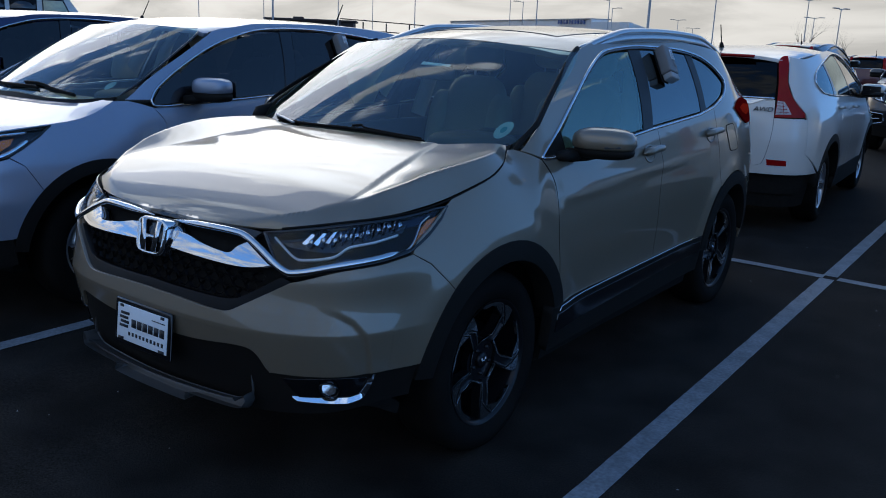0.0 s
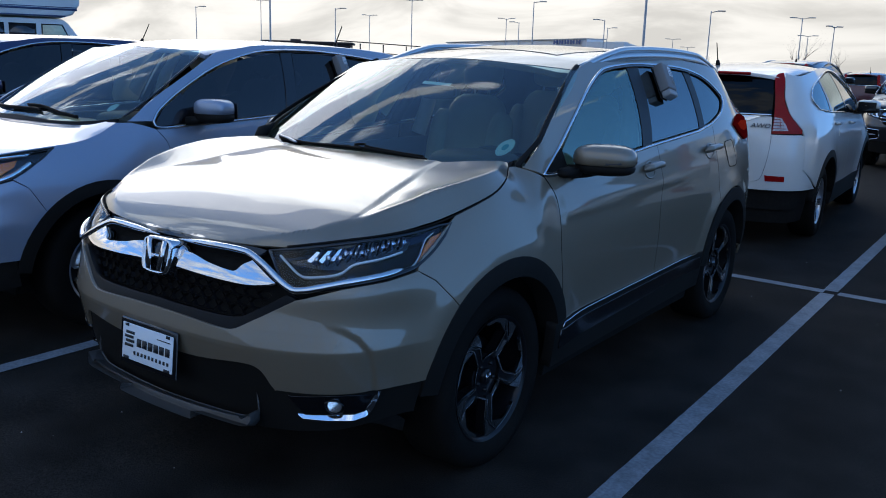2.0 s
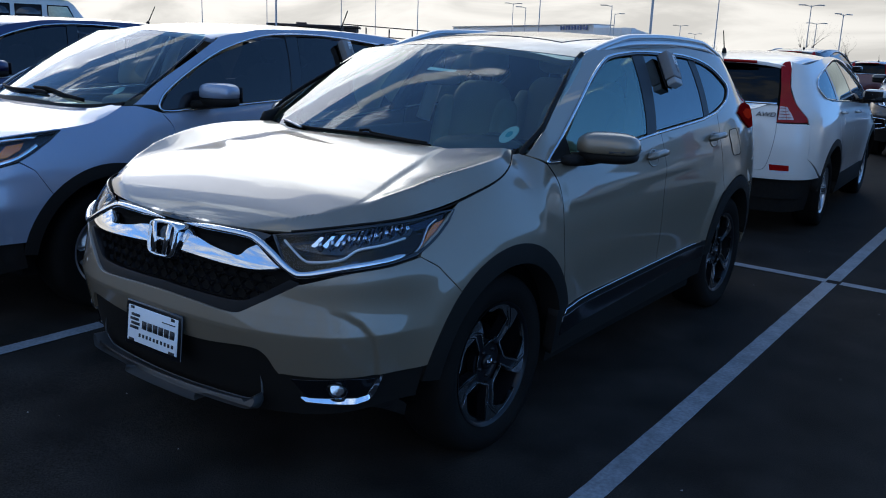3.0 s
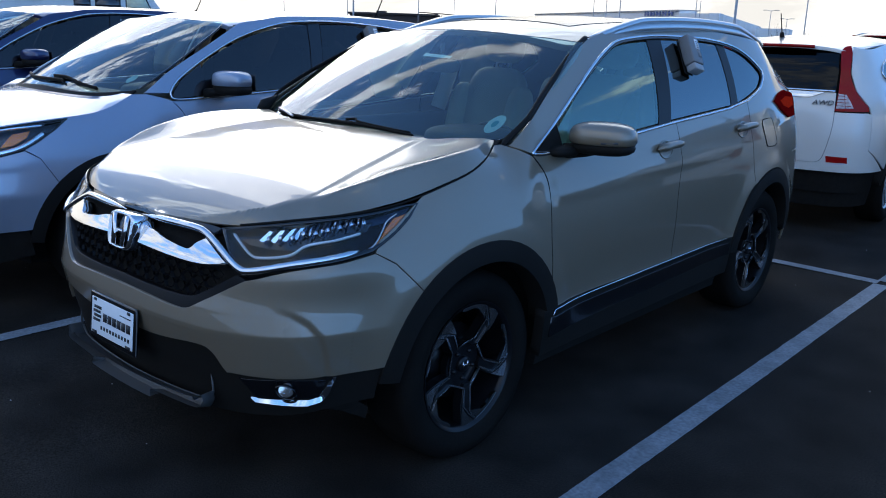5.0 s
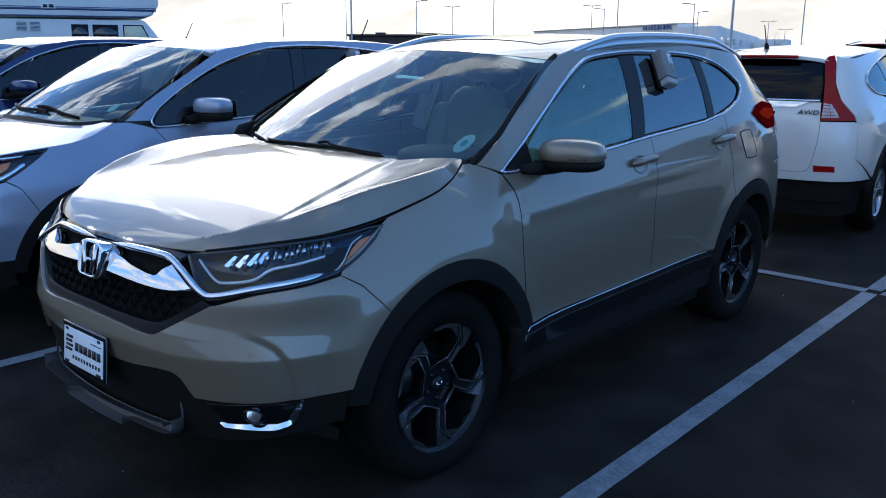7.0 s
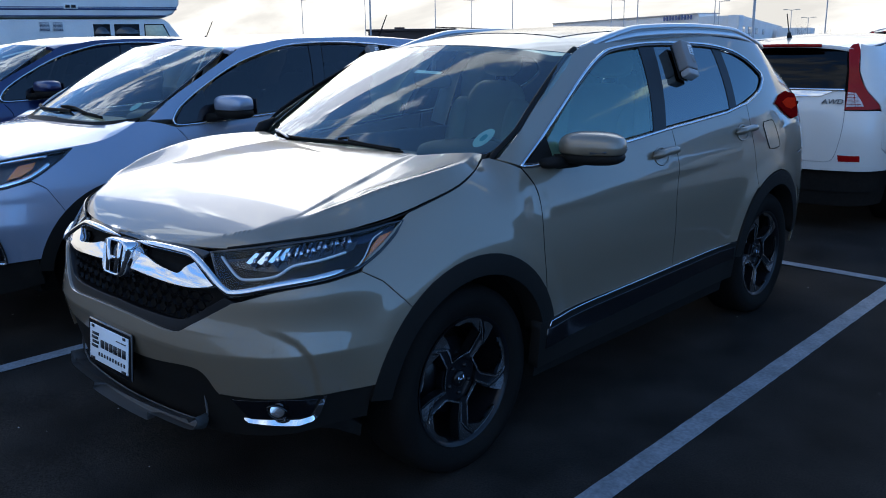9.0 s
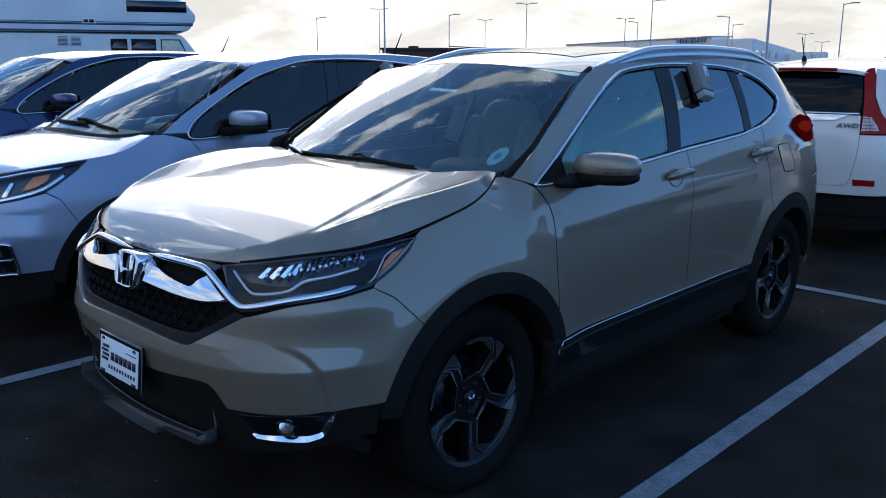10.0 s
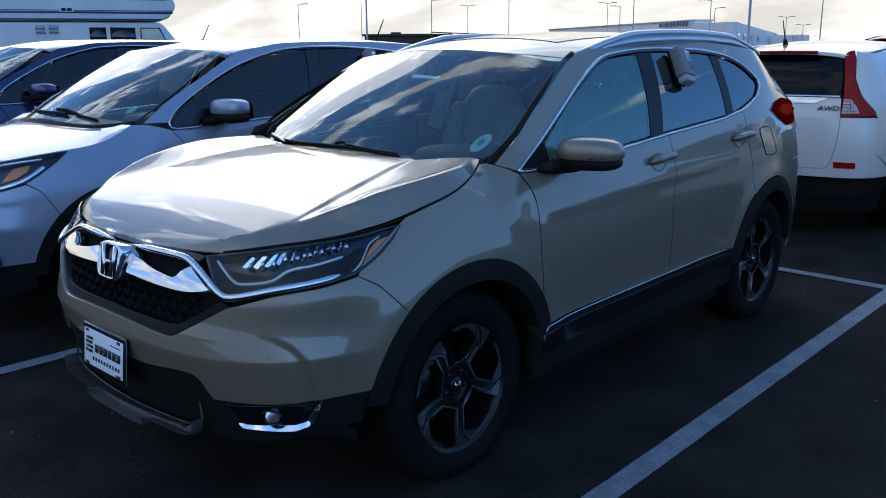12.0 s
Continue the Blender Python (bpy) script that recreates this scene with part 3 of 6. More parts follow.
def lathe(bm, profile, steps=48, axis="x", closed=False):
    """Turn (radius, along) points round the x axis."""
    rows = []
    for r, a in profile:
        rows.append([bm.verts.new((a, r * math.cos(2 * math.pi * j / steps), r * math.sin(2 * math.pi * j / steps))) for j in range(steps)])
    for r0, r1 in zip(rows, rows[1:] + (rows[:1] if closed else [])):
        for j in range(steps):
            bm.faces.new((r0[j], r0[(j + 1) % steps], r1[(j + 1) % steps], r1[j]))


def slab(bm, poly, fn, thick):
    """An outline in (u, v), carried by fn(u, v, depth), as a solid plate."""
    n = len(poly)
    f = [bm.verts.new(fn(u, v, 0.0)) for u, v in poly]
    b = [bm.verts.new(fn(u, v, thick)) for u, v in poly]
    bm.faces.new(f)
    bm.faces.new(b[::-1])
    for i in range(n):
        bm.faces.new((f[i], b[i], b[(i + 1) % n], f[(i + 1) % n]))


def lump(bm, size, m, power=3.0, rings=10, segs=20):
    """A rounded block (superellipsoid)."""
    def sp(v, e):
        return math.copysign(abs(v) ** e, v)
    e, rows = 2 / power, []
    for i in range(1, rings):
        a = -math.pi / 2 + math.pi * i / rings
        rows.append([bm.verts.new(m @ Vector((size[0] * sp(math.cos(a), e) * sp(math.cos(b), e), size[1] * sp(math.cos(a), e) * sp(math.sin(b), e), size[2] * sp(math.sin(a), e))))
                     for b in (2 * math.pi * j / segs for j in range(segs))])
    for r0, r1 in zip(rows, rows[1:]):
        for j in range(segs):
            bm.faces.new((r0[j], r0[(j + 1) % segs], r1[(j + 1) % segs], r1[j]))
    lo, hi = bm.verts.new(m @ Vector((0, 0, -size[2]))), bm.verts.new(m @ Vector((0, 0, size[2])))
    for j in range(segs):
        bm.faces.new((rows[0][(j + 1) % segs], rows[0][j], lo))
        bm.faces.new((rows[-1][j], rows[-1][(j + 1) % segs], hi))


def lettering(body, size, m, mat, parent, name="lettering", label="", depth=0.002):
    """Raised letters in the built-in face, as a mesh."""
    fc = bpy.data.curves.new(name, "FONT")
    fc.body, fc.size, fc.extrude, fc.align_x, fc.align_y = body, size, depth, "CENTER", "CENTER"
    tmp = new(name, fc)
    me = bpy.data.meshes.new_from_object(tmp.evaluated_get(bpy.context.evaluated_depsgraph_get()))
    bpy.data.objects.remove(tmp)
    me.transform(m)
    me.materials.clear()
    me.materials.append(mat)
    ob = new(name, me)
    ob.parent = parent
    if label:
        ob["label"] = label
    return ob


# ---- parts common to the cars ----
def wheel(parent, x, y, r, rim_r, style, mats, turn=0.0, name="wheel", hub=None):
    """Tyre and alloy rim at a hub; x is the outer face, its sign gives the side. hub: height of the hub, where the tyre is pressed flat below."""
    side = 1 if x > 0 else -1
    hub = hub or r
    root = new(name)
    root.parent = parent
    root.matrix_basis = pose(x, y, hub) @ pose(0, 0, 0, turn)
    if side < 0:
        root.matrix_basis = pose(x, y, hub, 0, 0, 180) @ pose(0, 0, 0, turn)
    w = 0.235
    bm = bmesh.new()
    lathe(bm, [(rim_r - 0.004, -0.012), (rim_r + 0.012, 0.002), (rim_r + 0.045, 0.012), (r - 0.05, 0.012), (r - 0.018, 0.0), (r - 0.004, -0.022), (r, -0.05), (r, -w + 0.06),
               (r - 0.006, -w + 0.03), (r - 0.05, -w), (rim_r + 0.02, -w), (rim_r - 0.004, -w + 0.01)], 56)
    ct, st = math.cos(radians(turn)), math.sin(radians(turn))
    for v in bm.verts:
        sunk = -hub - (v.co.y * st + v.co.z * ct)
        if sunk > 0:
            v.co.y, v.co.z = v.co.y + sunk * st, v.co.z + sunk * ct
    part("tyre", bm, RUBBER, root)
    bm = bmesh.new()
    lathe(bm, [(rim_r + 0.002, -0.002), (rim_r - 0.012, -0.008), (rim_r - 0.018, -0.03), (rim_r - 0.03, -0.16), (rim_r - 0.02, -w + 0.02)], 56)
    part("rim", bm, mats[0], root)
    bm = bmesh.new()
    lathe(bm, [(0.05, -0.09), (0.15, -0.10), (0.152, -0.12), (0.05, -0.125)], 40)
    part("brake_disc", bm, mats[0], root)
    R = rim_r - 0.008

    def place(a, du, dv, sink):
        ca, sa = math.cos(a), math.sin(a)
        rr = math.hypot(du, dv)
        bowl = -0.012 - 0.030 * max(0.0, 1 - rr / R) ** 1.5 - sink
        return (bowl, du * ca - dv * sa, du * sa + dv * ca)
    def polar(r, deg, turn_by=0.0):
        q = radians(deg) + turn_by
        return (r * R * math.cos(q), r * R * math.sin(q))
    # bent spokes: narrow, kinked outwards, with a machined wedge at the rim
    flank = [(0.33, 126.0), (0.385, 121.0), (0.50, 118.0), (0.625, 116.0), (0.80, 116.5), (0.96, 118.0), (0.995, 119.0)]
    back_edge = [(0.995, 141.0), (0.88, 136.5), (0.778, 133.0), (0.60, 136.5), (0.43, 142.0), (0.36, 150.0)]
    if style == "bent":
        bm = bmesh.new()
        slab(bm, [polar(0.365, 6 * q) for q in range(60)], lambda u, v, d: place(0.0, u, v, 0.020 + d), 0.030)
        part("hub_plate", bm, mats[0], root, smooth=False)
    for k in range(5):
        bm = bmesh.new()
        if style == "bent":
            a = radians(72 * k)
            slab(bm, [polar(*q) for q in flank + back_edge], lambda u, v, d: place(a, u, v, 0.004 + d), 0.040)
            spoke = part("spoke", bm, mats[0], root, smooth=False)
            # thin bright line: down one flank, round the foot of the opening and out again under the wedge
            line = [(0.99, 141.0), (0.88, 136.5), (0.778, 133.0), (0.60, 136.5), (0.43, 142.0)]
            bm = bmesh.new()
            slab(bm, [polar(*q) for q in line] + [polar(rr, deg, -0.030 / rr) for rr, deg in line[::-1]], lambda u, v, d: place(a, u, v, d - 0.001), 0.008)
            part("machined_face", bm, mats[1], spoke, smooth=False)
            foot = [(0.435, 70.0), (0.395, 82.0), (0.378, 95.0), (0.378, 108.0), (0.39, 120.0)]
            bm = bmesh.new()
            slab(bm, [polar(*q) for q in foot] + [polar(rr - 0.030, deg) for rr, deg in foot[::-1]], lambda u, v, d: place(a, u, v, d + 0.001), 0.008)
            part("machined_foot", bm, mats[1], spoke, smooth=False)
            rise = [(0.38, 121.5), (0.53, 119.5), (0.68, 119.5), (0.82, 129.0), (0.96, 137.0)]
            bm = bmesh.new()
            slab(bm, [polar(*q) for q in rise] + [polar(rr, deg, 0.030 / rr) for rr, deg in rise[::-1]], lambda u, v, d: place(a, u, v, d - 0.001), 0.008)
            part("machined_edge", bm, mats[1], spoke, smooth=False)
            bm = bmesh.new()
            slab(bm, [polar(0.66, 117.0), polar(0.80, 117.0), polar(0.97, 118.5), polar(0.985, 127.0), polar(0.955, 134.5), polar(0.82, 126.0)], lambda u, v, d: place(a, u, v, d - 0.002), 0.010)
            part("machined_tip", bm, mats[1], spoke, smooth=False)
            bm = bmesh.new()                  # the lip of the rim beside the spoke, tapering along the arc
            slab(bm, [polar(1.0, 69 + 4 * q) for q in range(9)] + [polar(0.95, 102), polar(0.915, 97), polar(0.925, 86), polar(0.91, 78), polar(0.80, 65), polar(0.78, 62)], lambda u, v, d: place(a, u, v, d), 0.012)
            part("machined_lip", bm, mats[1], spoke, smooth=False)
        else:
            a = 2 * math.pi * k / 5 + math.pi / 2
            body = [(0.03, -0.035), (0.08, -0.024), (R - 0.03, -0.030), (R, -0.055), (R + 0.002, 0.0), (R, 0.055), (R - 0.03, 0.030), (0.08, 0.024), (0.03, 0.035)]
            slab(bm, body, lambda u, v, d: place(a, u, v, 0.004 + d), 0.028)
            spoke = part("spoke", bm, mats[0], root, smooth=False)
            bm = bmesh.new()
            slab(bm, [(0.06, -0.020), (R - 0.03, -0.026), (R - 0.004, -0.05), (R - 0.002, 0.05), (R - 0.03, 0.026), (0.06, 0.020)], lambda u, v, d: place(a, u, v, d), 0.004)
            part("machined_face", bm, mats[1], spoke, smooth=False)
    bm = bmesh.new()
    lathe(bm, [(0.004, -0.030), (0.028, -0.031), (0.033, -0.036), (0.034, -0.05)], 24)
    lathe(bm, [(0.0005, -0.030), (0.004, -0.030)], 24)
    cap = part("hub_cap", bm, mats[0], root)
    bm = bmesh.new()
    box(bm, -0.031, -0.027, -0.016, -0.010, -0.012, 0.014)
    box(bm, -0.031, -0.027, 0.010, 0.016, -0.012, 0.014)
    box(bm, -0.031, -0.027, -0.011, 0.011, -0.003, 0.003)
    part("badge", bm, CHROME, cap, "small bright badge")
    for k in range(5):
        a = 2 * math.pi * (k + 0.5) / 5 + math.pi / 2
        bm = bmesh.new()
        lathe(bm, [(0.0005, -0.032), (0.008, -0.034), (0.010, -0.048)], 8)
        bmesh.ops.translate(bm, verts=bm.verts, vec=(0, 0.057 * math.cos(a), 0.057 * math.sin(a)))
        part("lug_nut", bm, mats[0] if style == "bent" else SATIN, root)
    return root


def hull(shape, parent, name="underbody"):
    """The dark inner shell with its wheel wells, closed below and above."""
    k = shape.k
    zs = [0.22 + 0.03 * i for i in range(26)]
    ss = np.linspace(0, shape.ends, 130).tolist()
    bm = bmesh.new()
    grid = []
    for z in zs:
        row = []
        for s in ss:
            x, y, _ = shape.side(s, z)
            d = 0.055
            top = z
            if y < k["blend"][0]:
                top = min(z, shape.nose[0](min(s, k["nose"][-1][0])) - 0.06)
            if y < -1.7:
                top = max(top, 0.22 + 0.11 * ease(-1.7, -2.0, y))
            x, y = x * (1 - d / 0.9), y * (1 - d / 2.3)
            for hub in (-k["base"] / 2, k["base"] / 2):
                r = math.hypot(y - hub, z - k["hub"])
                if r < 0.455 and s > 0.9:
                    x = min(x, 0.60)
            row.append((x, y, top))
        grid.append(row)
    left = [[bm.verts.new(p) for p in row] for row in grid]
    right = [[bm.verts.new((-p[0], p[1], p[2])) for p in row] for row in grid]
    for g in (left, right):
        for r0, r1 in zip(g, g[1:]):
            for j in range(len(ss) - 1):
                bm.faces.new((r0[j], r0[j + 1], r1[j + 1], r1[j]))
    for i in (0, -1):
        for j in range(len(ss) - 1):
            bm.faces.new((left[i][j], left[i][j + 1], right[i][j + 1], right[i][j]))
    return part(name, bm, HULL, parent, smooth=False)


def seat(parent, x, y, z, mat, wide=0.50, name="seat"):
    root = new(name)
    root.parent = parent
    root.matrix_basis = pose(x, y, z)
    bm = bmesh.new()
    lump(bm, (wide / 2, 0.26, 0.09), pose(0, -0.05, 0.0, 4), 4)
    part("cushion", bm, mat, root)
    bm = bmesh.new()
    lump(bm, (wide / 2 - 0.03, 0.075, 0.31), pose(0, 0.24, 0.30, -14), 3.6)
    for sx in (-1, 1):
        lump(bm, (0.055, 0.10, 0.24), pose(sx * (wide / 2 - 0.03), 0.20, 0.27, -14), 3)
    part("backrest", bm, mat, root)
    bm = bmesh.new()
    lump(bm, (0.13, 0.05, 0.095), pose(0, 0.345, 0.72, -10), 3.4)
    part("headrest", bm, mat, root)
    for sx in (-0.05, 0.05):
        bm = bmesh.new()
        tube(bm, [(sx, 0.32, 0.55), (sx, 0.34, 0.66)], 0.007, 8)
        part("headrest_post", bm, SATIN, root)


def cabin(shape, parent, seats, wheel_side=1, lift=0.0):
    """Dashboard, seats, wheel and the driver's mirror, seen through the glass."""
    root = new("interior")
    root.parent = parent
    bm = bmesh.new()
    pts = [(-1.28, 1.10), (-1.05, 1.125), (-0.82, 1.12), (-0.72, 1.07), (-0.70, 0.95), (-0.78, 0.80)]
    rows = [[bm.verts.new((x, y, z + lift - 0.02 * (abs(x) / 0.7) ** 4)) for y, z in pts] for x in np.linspace(-0.72, 0.72, 15)]
    for r0, r1 in zip(rows, rows[1:]):
        for j in range(len(pts) - 1):
            bm.faces.new((r0[j], r0[j + 1], r1[j + 1], r1[j]))
    lump(bm, (0.20, 0.16, 0.06), pose(0.37 * wheel_side, -0.80, 1.13 + lift), 3)
    part("dashboard", bm, CABIN, root)
    bm = bmesh.new()
    m = pose(0.37 * wheel_side, -0.56, 1.02 + lift, -62)
    ring = [m @ Vector((0.185 * math.cos(a), 0.185 * math.sin(a), 0)) for a in np.linspace(0, 2 * math.pi, 33)]
    tube(bm, ring, 0.015, 8)
    for a in (0, math.pi, -math.pi / 2):
        tube(bm, [m @ Vector((0, 0, -0.02)), m @ Vector((0.18 * math.cos(a), 0.18 * math.sin(a), 0))], 0.014, 6)
    lump(bm, (0.07, 0.06, 0.03), m @ pose(0, 0, -0.02), 3)
    part("steering_wheel", bm, CABIN, root)
    for sx in (-0.37, 0.37):
        seat(root, sx, 0.03, 0.79 + lift, seats, 0.48)
    for sx in (-0.40, 0.0, 0.40):
        seat(root, sx, 0.93, 0.80 + lift, seats, 0.42 if sx else 0.36)
    bm = bmesh.new()
    lump(bm, (0.12, 0.018, 0.035), pose(0, -0.60, 1.43 + lift), 3.5)
    tube(bm, [(0, -0.60, 1.45 + lift), (0, -0.585, 1.53 + lift)], 0.010, 8)
    part("rear_view_mirror", bm, CABIN, root)
    for sx in (-1, 1):                        # door trim and pillars seen from inside
        bm = bmesh.new()
        tube(bm, [(sx * 0.70, 0.16, 1.14 + lift), (sx * 0.66, 0.24, 1.40 + lift), (sx * 0.58, 0.28, 1.55 + lift)], 0.045, 8)
        part("pillar_trim", bm, LINER, root)
        bm = bmesh.new()
        box(bm, sx * 0.76 - 0.02, sx * 0.76 + 0.02, -0.85, 1.3, 0.80 + lift, 1.115 + lift, 0.012)
        part("door_trim", bm, CABIN, root)
    return root


# ---- ground ----
bm = bmesh.new()
xs = [-4000, -900, -200, -60, -25, -9, -6, -3, 0, 3, 8, 25, 60, 200, 900, 4000]


def ground_z(x):
    """A slight cross fall of the lot, towards +x."""
    return -0.010 * min(0.0, max(-9.0, x))


gv = [[bm.verts.new((x, y, ground_z(x))) for y in xs] for x in xs]
for r0, r1 in zip(gv, gv[1:]):
    for j in range(len(xs) - 1):
        bm.faces.new((r0[j], r1[j], r1[j + 1], r0[j + 1]))
tagged(part("ground", bm, ASPHALT), "dark fine-grained asphalt of a large car lot", "ground", kind="structure")


def stripe(x0, y0, x1, y1, wide=0.10):
    """A painted line with slightly ragged edges, a hair above the asphalt."""
    bm = bmesh.new()
    a, b = Vector((x0, y0, ground_z(x0))), Vector((x1, y1, ground_z(x1)))
    t = (b - a).normalized()
    n = Vector((-t.y, t.x, 0))
    steps = max(2, int((b - a).length / 0.06))
    rows = []
    for i in range(steps + 1):
        p = a.lerp(b, i / steps)
        w0, w1 = (wide / 2 + random.uniform(-0.0015, 0.0015) for _ in range(2))
        rows.append((bm.verts.new(p - n * w0 + Vector((0, 0, 0.004))), bm.verts.new(p + n * w1 + Vector((0, 0, 0.004)))))
    for r0, r1 in zip(rows, rows[1:]):
        bm.faces.new((r0[0], r1[0], r1[1], r0[1]))
    return tagged(part("parking_line", bm, STRIPE), "worn white painted parking bay line on asphalt", "road marking", "parking bay lines", "structure")


for k in range(-4, 3):
    x = 1.355 + 2.93 * k
    if x > 1.3 + 2.93 * 2:
        continue
    stripe(x + 0.02, -2.75, x - 0.03, 2.47)
    stripe(x - 0.03, 2.57, x - 0.10, 7.8)
stripe(-9.0, 2.70, -1.60, 2.54)
stripe(-1.60, 2.54, 1.29, 2.53)
stripe(1.39, 2.52, 7.5, 2.32)

# grit and small stones lying about
PEBBLE = material("pale_grit", (0.30, 0.29, 0.27), rough=0.9, grain=0.4, scale=200)
grit, rng = bmesh.new(), random.Random(5)
for k in range(150):
    x, y, r = rng.uniform(-4.5, 4.6), rng.uniform(-4.6, 5.0), rng.choice((0.002, 0.0025, 0.003, 0.0045))
    spin = Matrix.Rotation(rng.uniform(0, 6), 4, "Z")
    base = Matrix.Translation((x, y, ground_z(x) + r * 0.5)) @ spin
    ring = [grit.verts.new(base @ Vector((r * rng.uniform(0.8, 1.5) * math.cos(a), r * rng.uniform(0.7, 1.1) * math.sin(a), -r * 0.3))) for a in (0.0, 1.3, 2.5, 3.8, 5.0)]
    tip, under = grit.verts.new(base @ Vector((0, 0, r * 0.6))), grit.verts.new(base @ Vector((0, 0, -r * 0.5)))
    for i in range(5):
        grit.faces.new((ring[i], ring[(i + 1) % 5], tip))
        grit.faces.new((ring[(i + 1) % 5], ring[i], under))
tagged(part("loose_grit", grit, PEBBLE, smooth=False), "scattered pale grit and small stones on the asphalt", "grit", kind="stuff")


# ---- the champagne SUV ----
def both(make, *a, **kw):
    """Make a panel and its mirror image."""
    return [make(*a, flip=f, **kw) for f in (False, True)]


def hero_car():
    root = thing("suv", "parked champagne metallic SUV with chrome grille and black cladding", "car")
    S = Shape(HERO)
    F, R, H = S.s_at(-1.33), S.s_at(1.33), 0.366
    side, p = S.side, CHAMPAGNE
    edge = [(s, S.nose[0](s)) for s in np.linspace(0.0, 1.815, 46)]
    hull(S, root)

    # panels
    rim = [S.side(s, z) for s, z in edge]
    nose_xy = [(q[0], q[1]) for q in rim]
    back = curve((0.752, -1.085), (0.60, -1.115), (0.48, -1.165), (0.40, -1.180), (0.28, -1.180), (0.0, -1.165))
    half = nose_xy + back[1:]
    panel("hood", S.hood, half + [(-x, y) for x, y in half[::-1][1:-1]], p, root, core=(0, 0, -3), step=0.009, thick=0.02, gap=0.003)
    win = curve((1.944, 1.136), (2.075, 1.207), (2.289, 1.328), (2.545, 1.46), (2.75, 1.544), (2.872, 1.572), (3.083, 1.590), (3.217, 1.595), (3.455, 1.594), (3.734, 1.583), (3.954, 1.552),
                (4.098, 1.502), (4.20, 1.435), (4.225, 1.405), (4.205, 1.375), (4.104, 1.318), (3.92, 1.265), n=5)
    sill = [(3.743, 1.235), (3.395, 1.211), (3.023, 1.188), (2.715, 1.164), (2.4, 1.147), (2.042, 1.127), (1.944, 1.136)]
    arch_f = arc(F, H, 0.49, 16, 131)
    both(panel, "front_fender", side, edge[33:] + curve((1.84, 1.175), (1.90, 1.148), (1.942, 1.128)) + curve((1.996, 1.062), (2.012, 0.99), (2.010, 0.816), (2.013, 0.5)) + arch_f
         + [(1.18, 0.840), (1.106, 0.884), (1.135, 0.921), (1.215, 0.965)], p, root)
    both(panel, "front_door", side, curve((1.944, 1.130), (1.996, 1.062), (2.012, 0.99), (2.010, 0.816), (2.015, 0.505)) + [(3.105, 0.51)]
         + curve((3.10, 0.56), (3.085, 0.83), (3.115, 1.02), (3.10, 1.193)) + [(2.715, 1.164), (2.4, 1.147), (2.042, 1.127)], p, root)
    both(panel, "rear_door", side, [(3.105, 0.51), (3.73, 0.525)] + arc(R, H, 0.51, 162, 121, 10)
         + curve((3.985, 0.82), (3.96, 1.0), (3.93, 1.12), (3.92, 1.265)) + [(3.743, 1.235), (3.395, 1.211)] + curve((3.10, 1.193), (3.115, 1.02), (3.085, 0.83), (3.10, 0.56)), p, root)
    pillar_edge = curve((1.86, 1.168), (1.972, 1.247), (2.176, 1.37), (2.475, 1.522), (2.63, 1.582))
    both(panel, "side_frame", side, pillar_edge + curve((2.63, 1.582), (2.9, 1.622), (3.4, 1.640), (3.9, 1.625), (4.4, 1.585), (4.62, 1.555), (4.80, 1.42), (4.92, 1.31), (5.22, 1.29))[1:]
         + [(5.27, 0.95), (4.70, 0.93)] + curve((4.68, 0.85), (4.70, 0.70)) + arc(R, H, 0.50, 38, 121) + curve((3.985, 0.82), (3.96, 1.0), (3.93, 1.12), (3.92, 1.265)) + win[::-1][1:], p, root,
         "roof side, quarter panel and pillars in body paint")
    low = curve((0.0, 0.545), (0.232, 0.552), (0.439, 0.572), (0.511, 0.558), (0.556, 0.495), (0.60, 0.489), (0.918, 0.487), (1.08, 0.49)) + arc(F, H, 0.49, 165, 131, 12)
    up = curve((1.180, 0.840), (1.106, 0.884)) + curve((0.975, 0.867), (0.806, 0.851), (0.664, 0.815)) + curve((0.638, 0.809), (0.477, 0.725), (0.408, 0.691), (0.338, 0.685), (0.153, 0.694), (0.0, 0.697))
    right = low + up
    panel("front_bumper", side, right + [(-s, z) for s, z in right[::-1][1:-1]], p, root, thick=0.03, step=0.0075)
    panel("roof", S.roof, [(x, y) for x, y in curve((0.0, -0.513), (0.30, -0.500), (0.45, -0.480), (0.56, -0.440), (0.60, -0.385), (0.61, -0.30), (0.625, 0.2), (0.63, 1.2), (0.605, 1.55), (0.54, 1.82), (0.40, 2.05), (0.0, 2.16))]
          + [(-x, y) for x, y in curve((0.0, -0.513), (0.30, -0.500), (0.45, -0.480), (0.56, -0.440), (0.60, -0.385), (0.61, -0.30), (0.625, 0.2), (0.63, 1.2), (0.605, 1.55), (0.54, 1.82), (0.40, 2.05), (0.0, 2.16))[::-1][1:-1]], p, root, core=(0, 0, -3), thick=0.03)
    panel("sunroof", S.roof, [(-0.42, -0.16), (0.42, -0.16), (0.44, 0.42), (-0.44, 0.42)], GLOSSBLACK, root, "dark glass sunroof panel", core=(0, 0, -3), out=0.003, thick=0.004, gap=0.001)
    e = S.ends
    panel("tailgate", side, [(e - 0.62, 0.62), (e - 0.63, 1.0), (e - 0.68, 1.29), (e - 0.95, 1.32), (e - 0.85, 1.52), (e + 0.85, 1.52), (e + 0.95, 1.32), (e + 0.68, 1.29), (e + 0.63, 1.0), (e + 0.62, 0.62)], p, root)
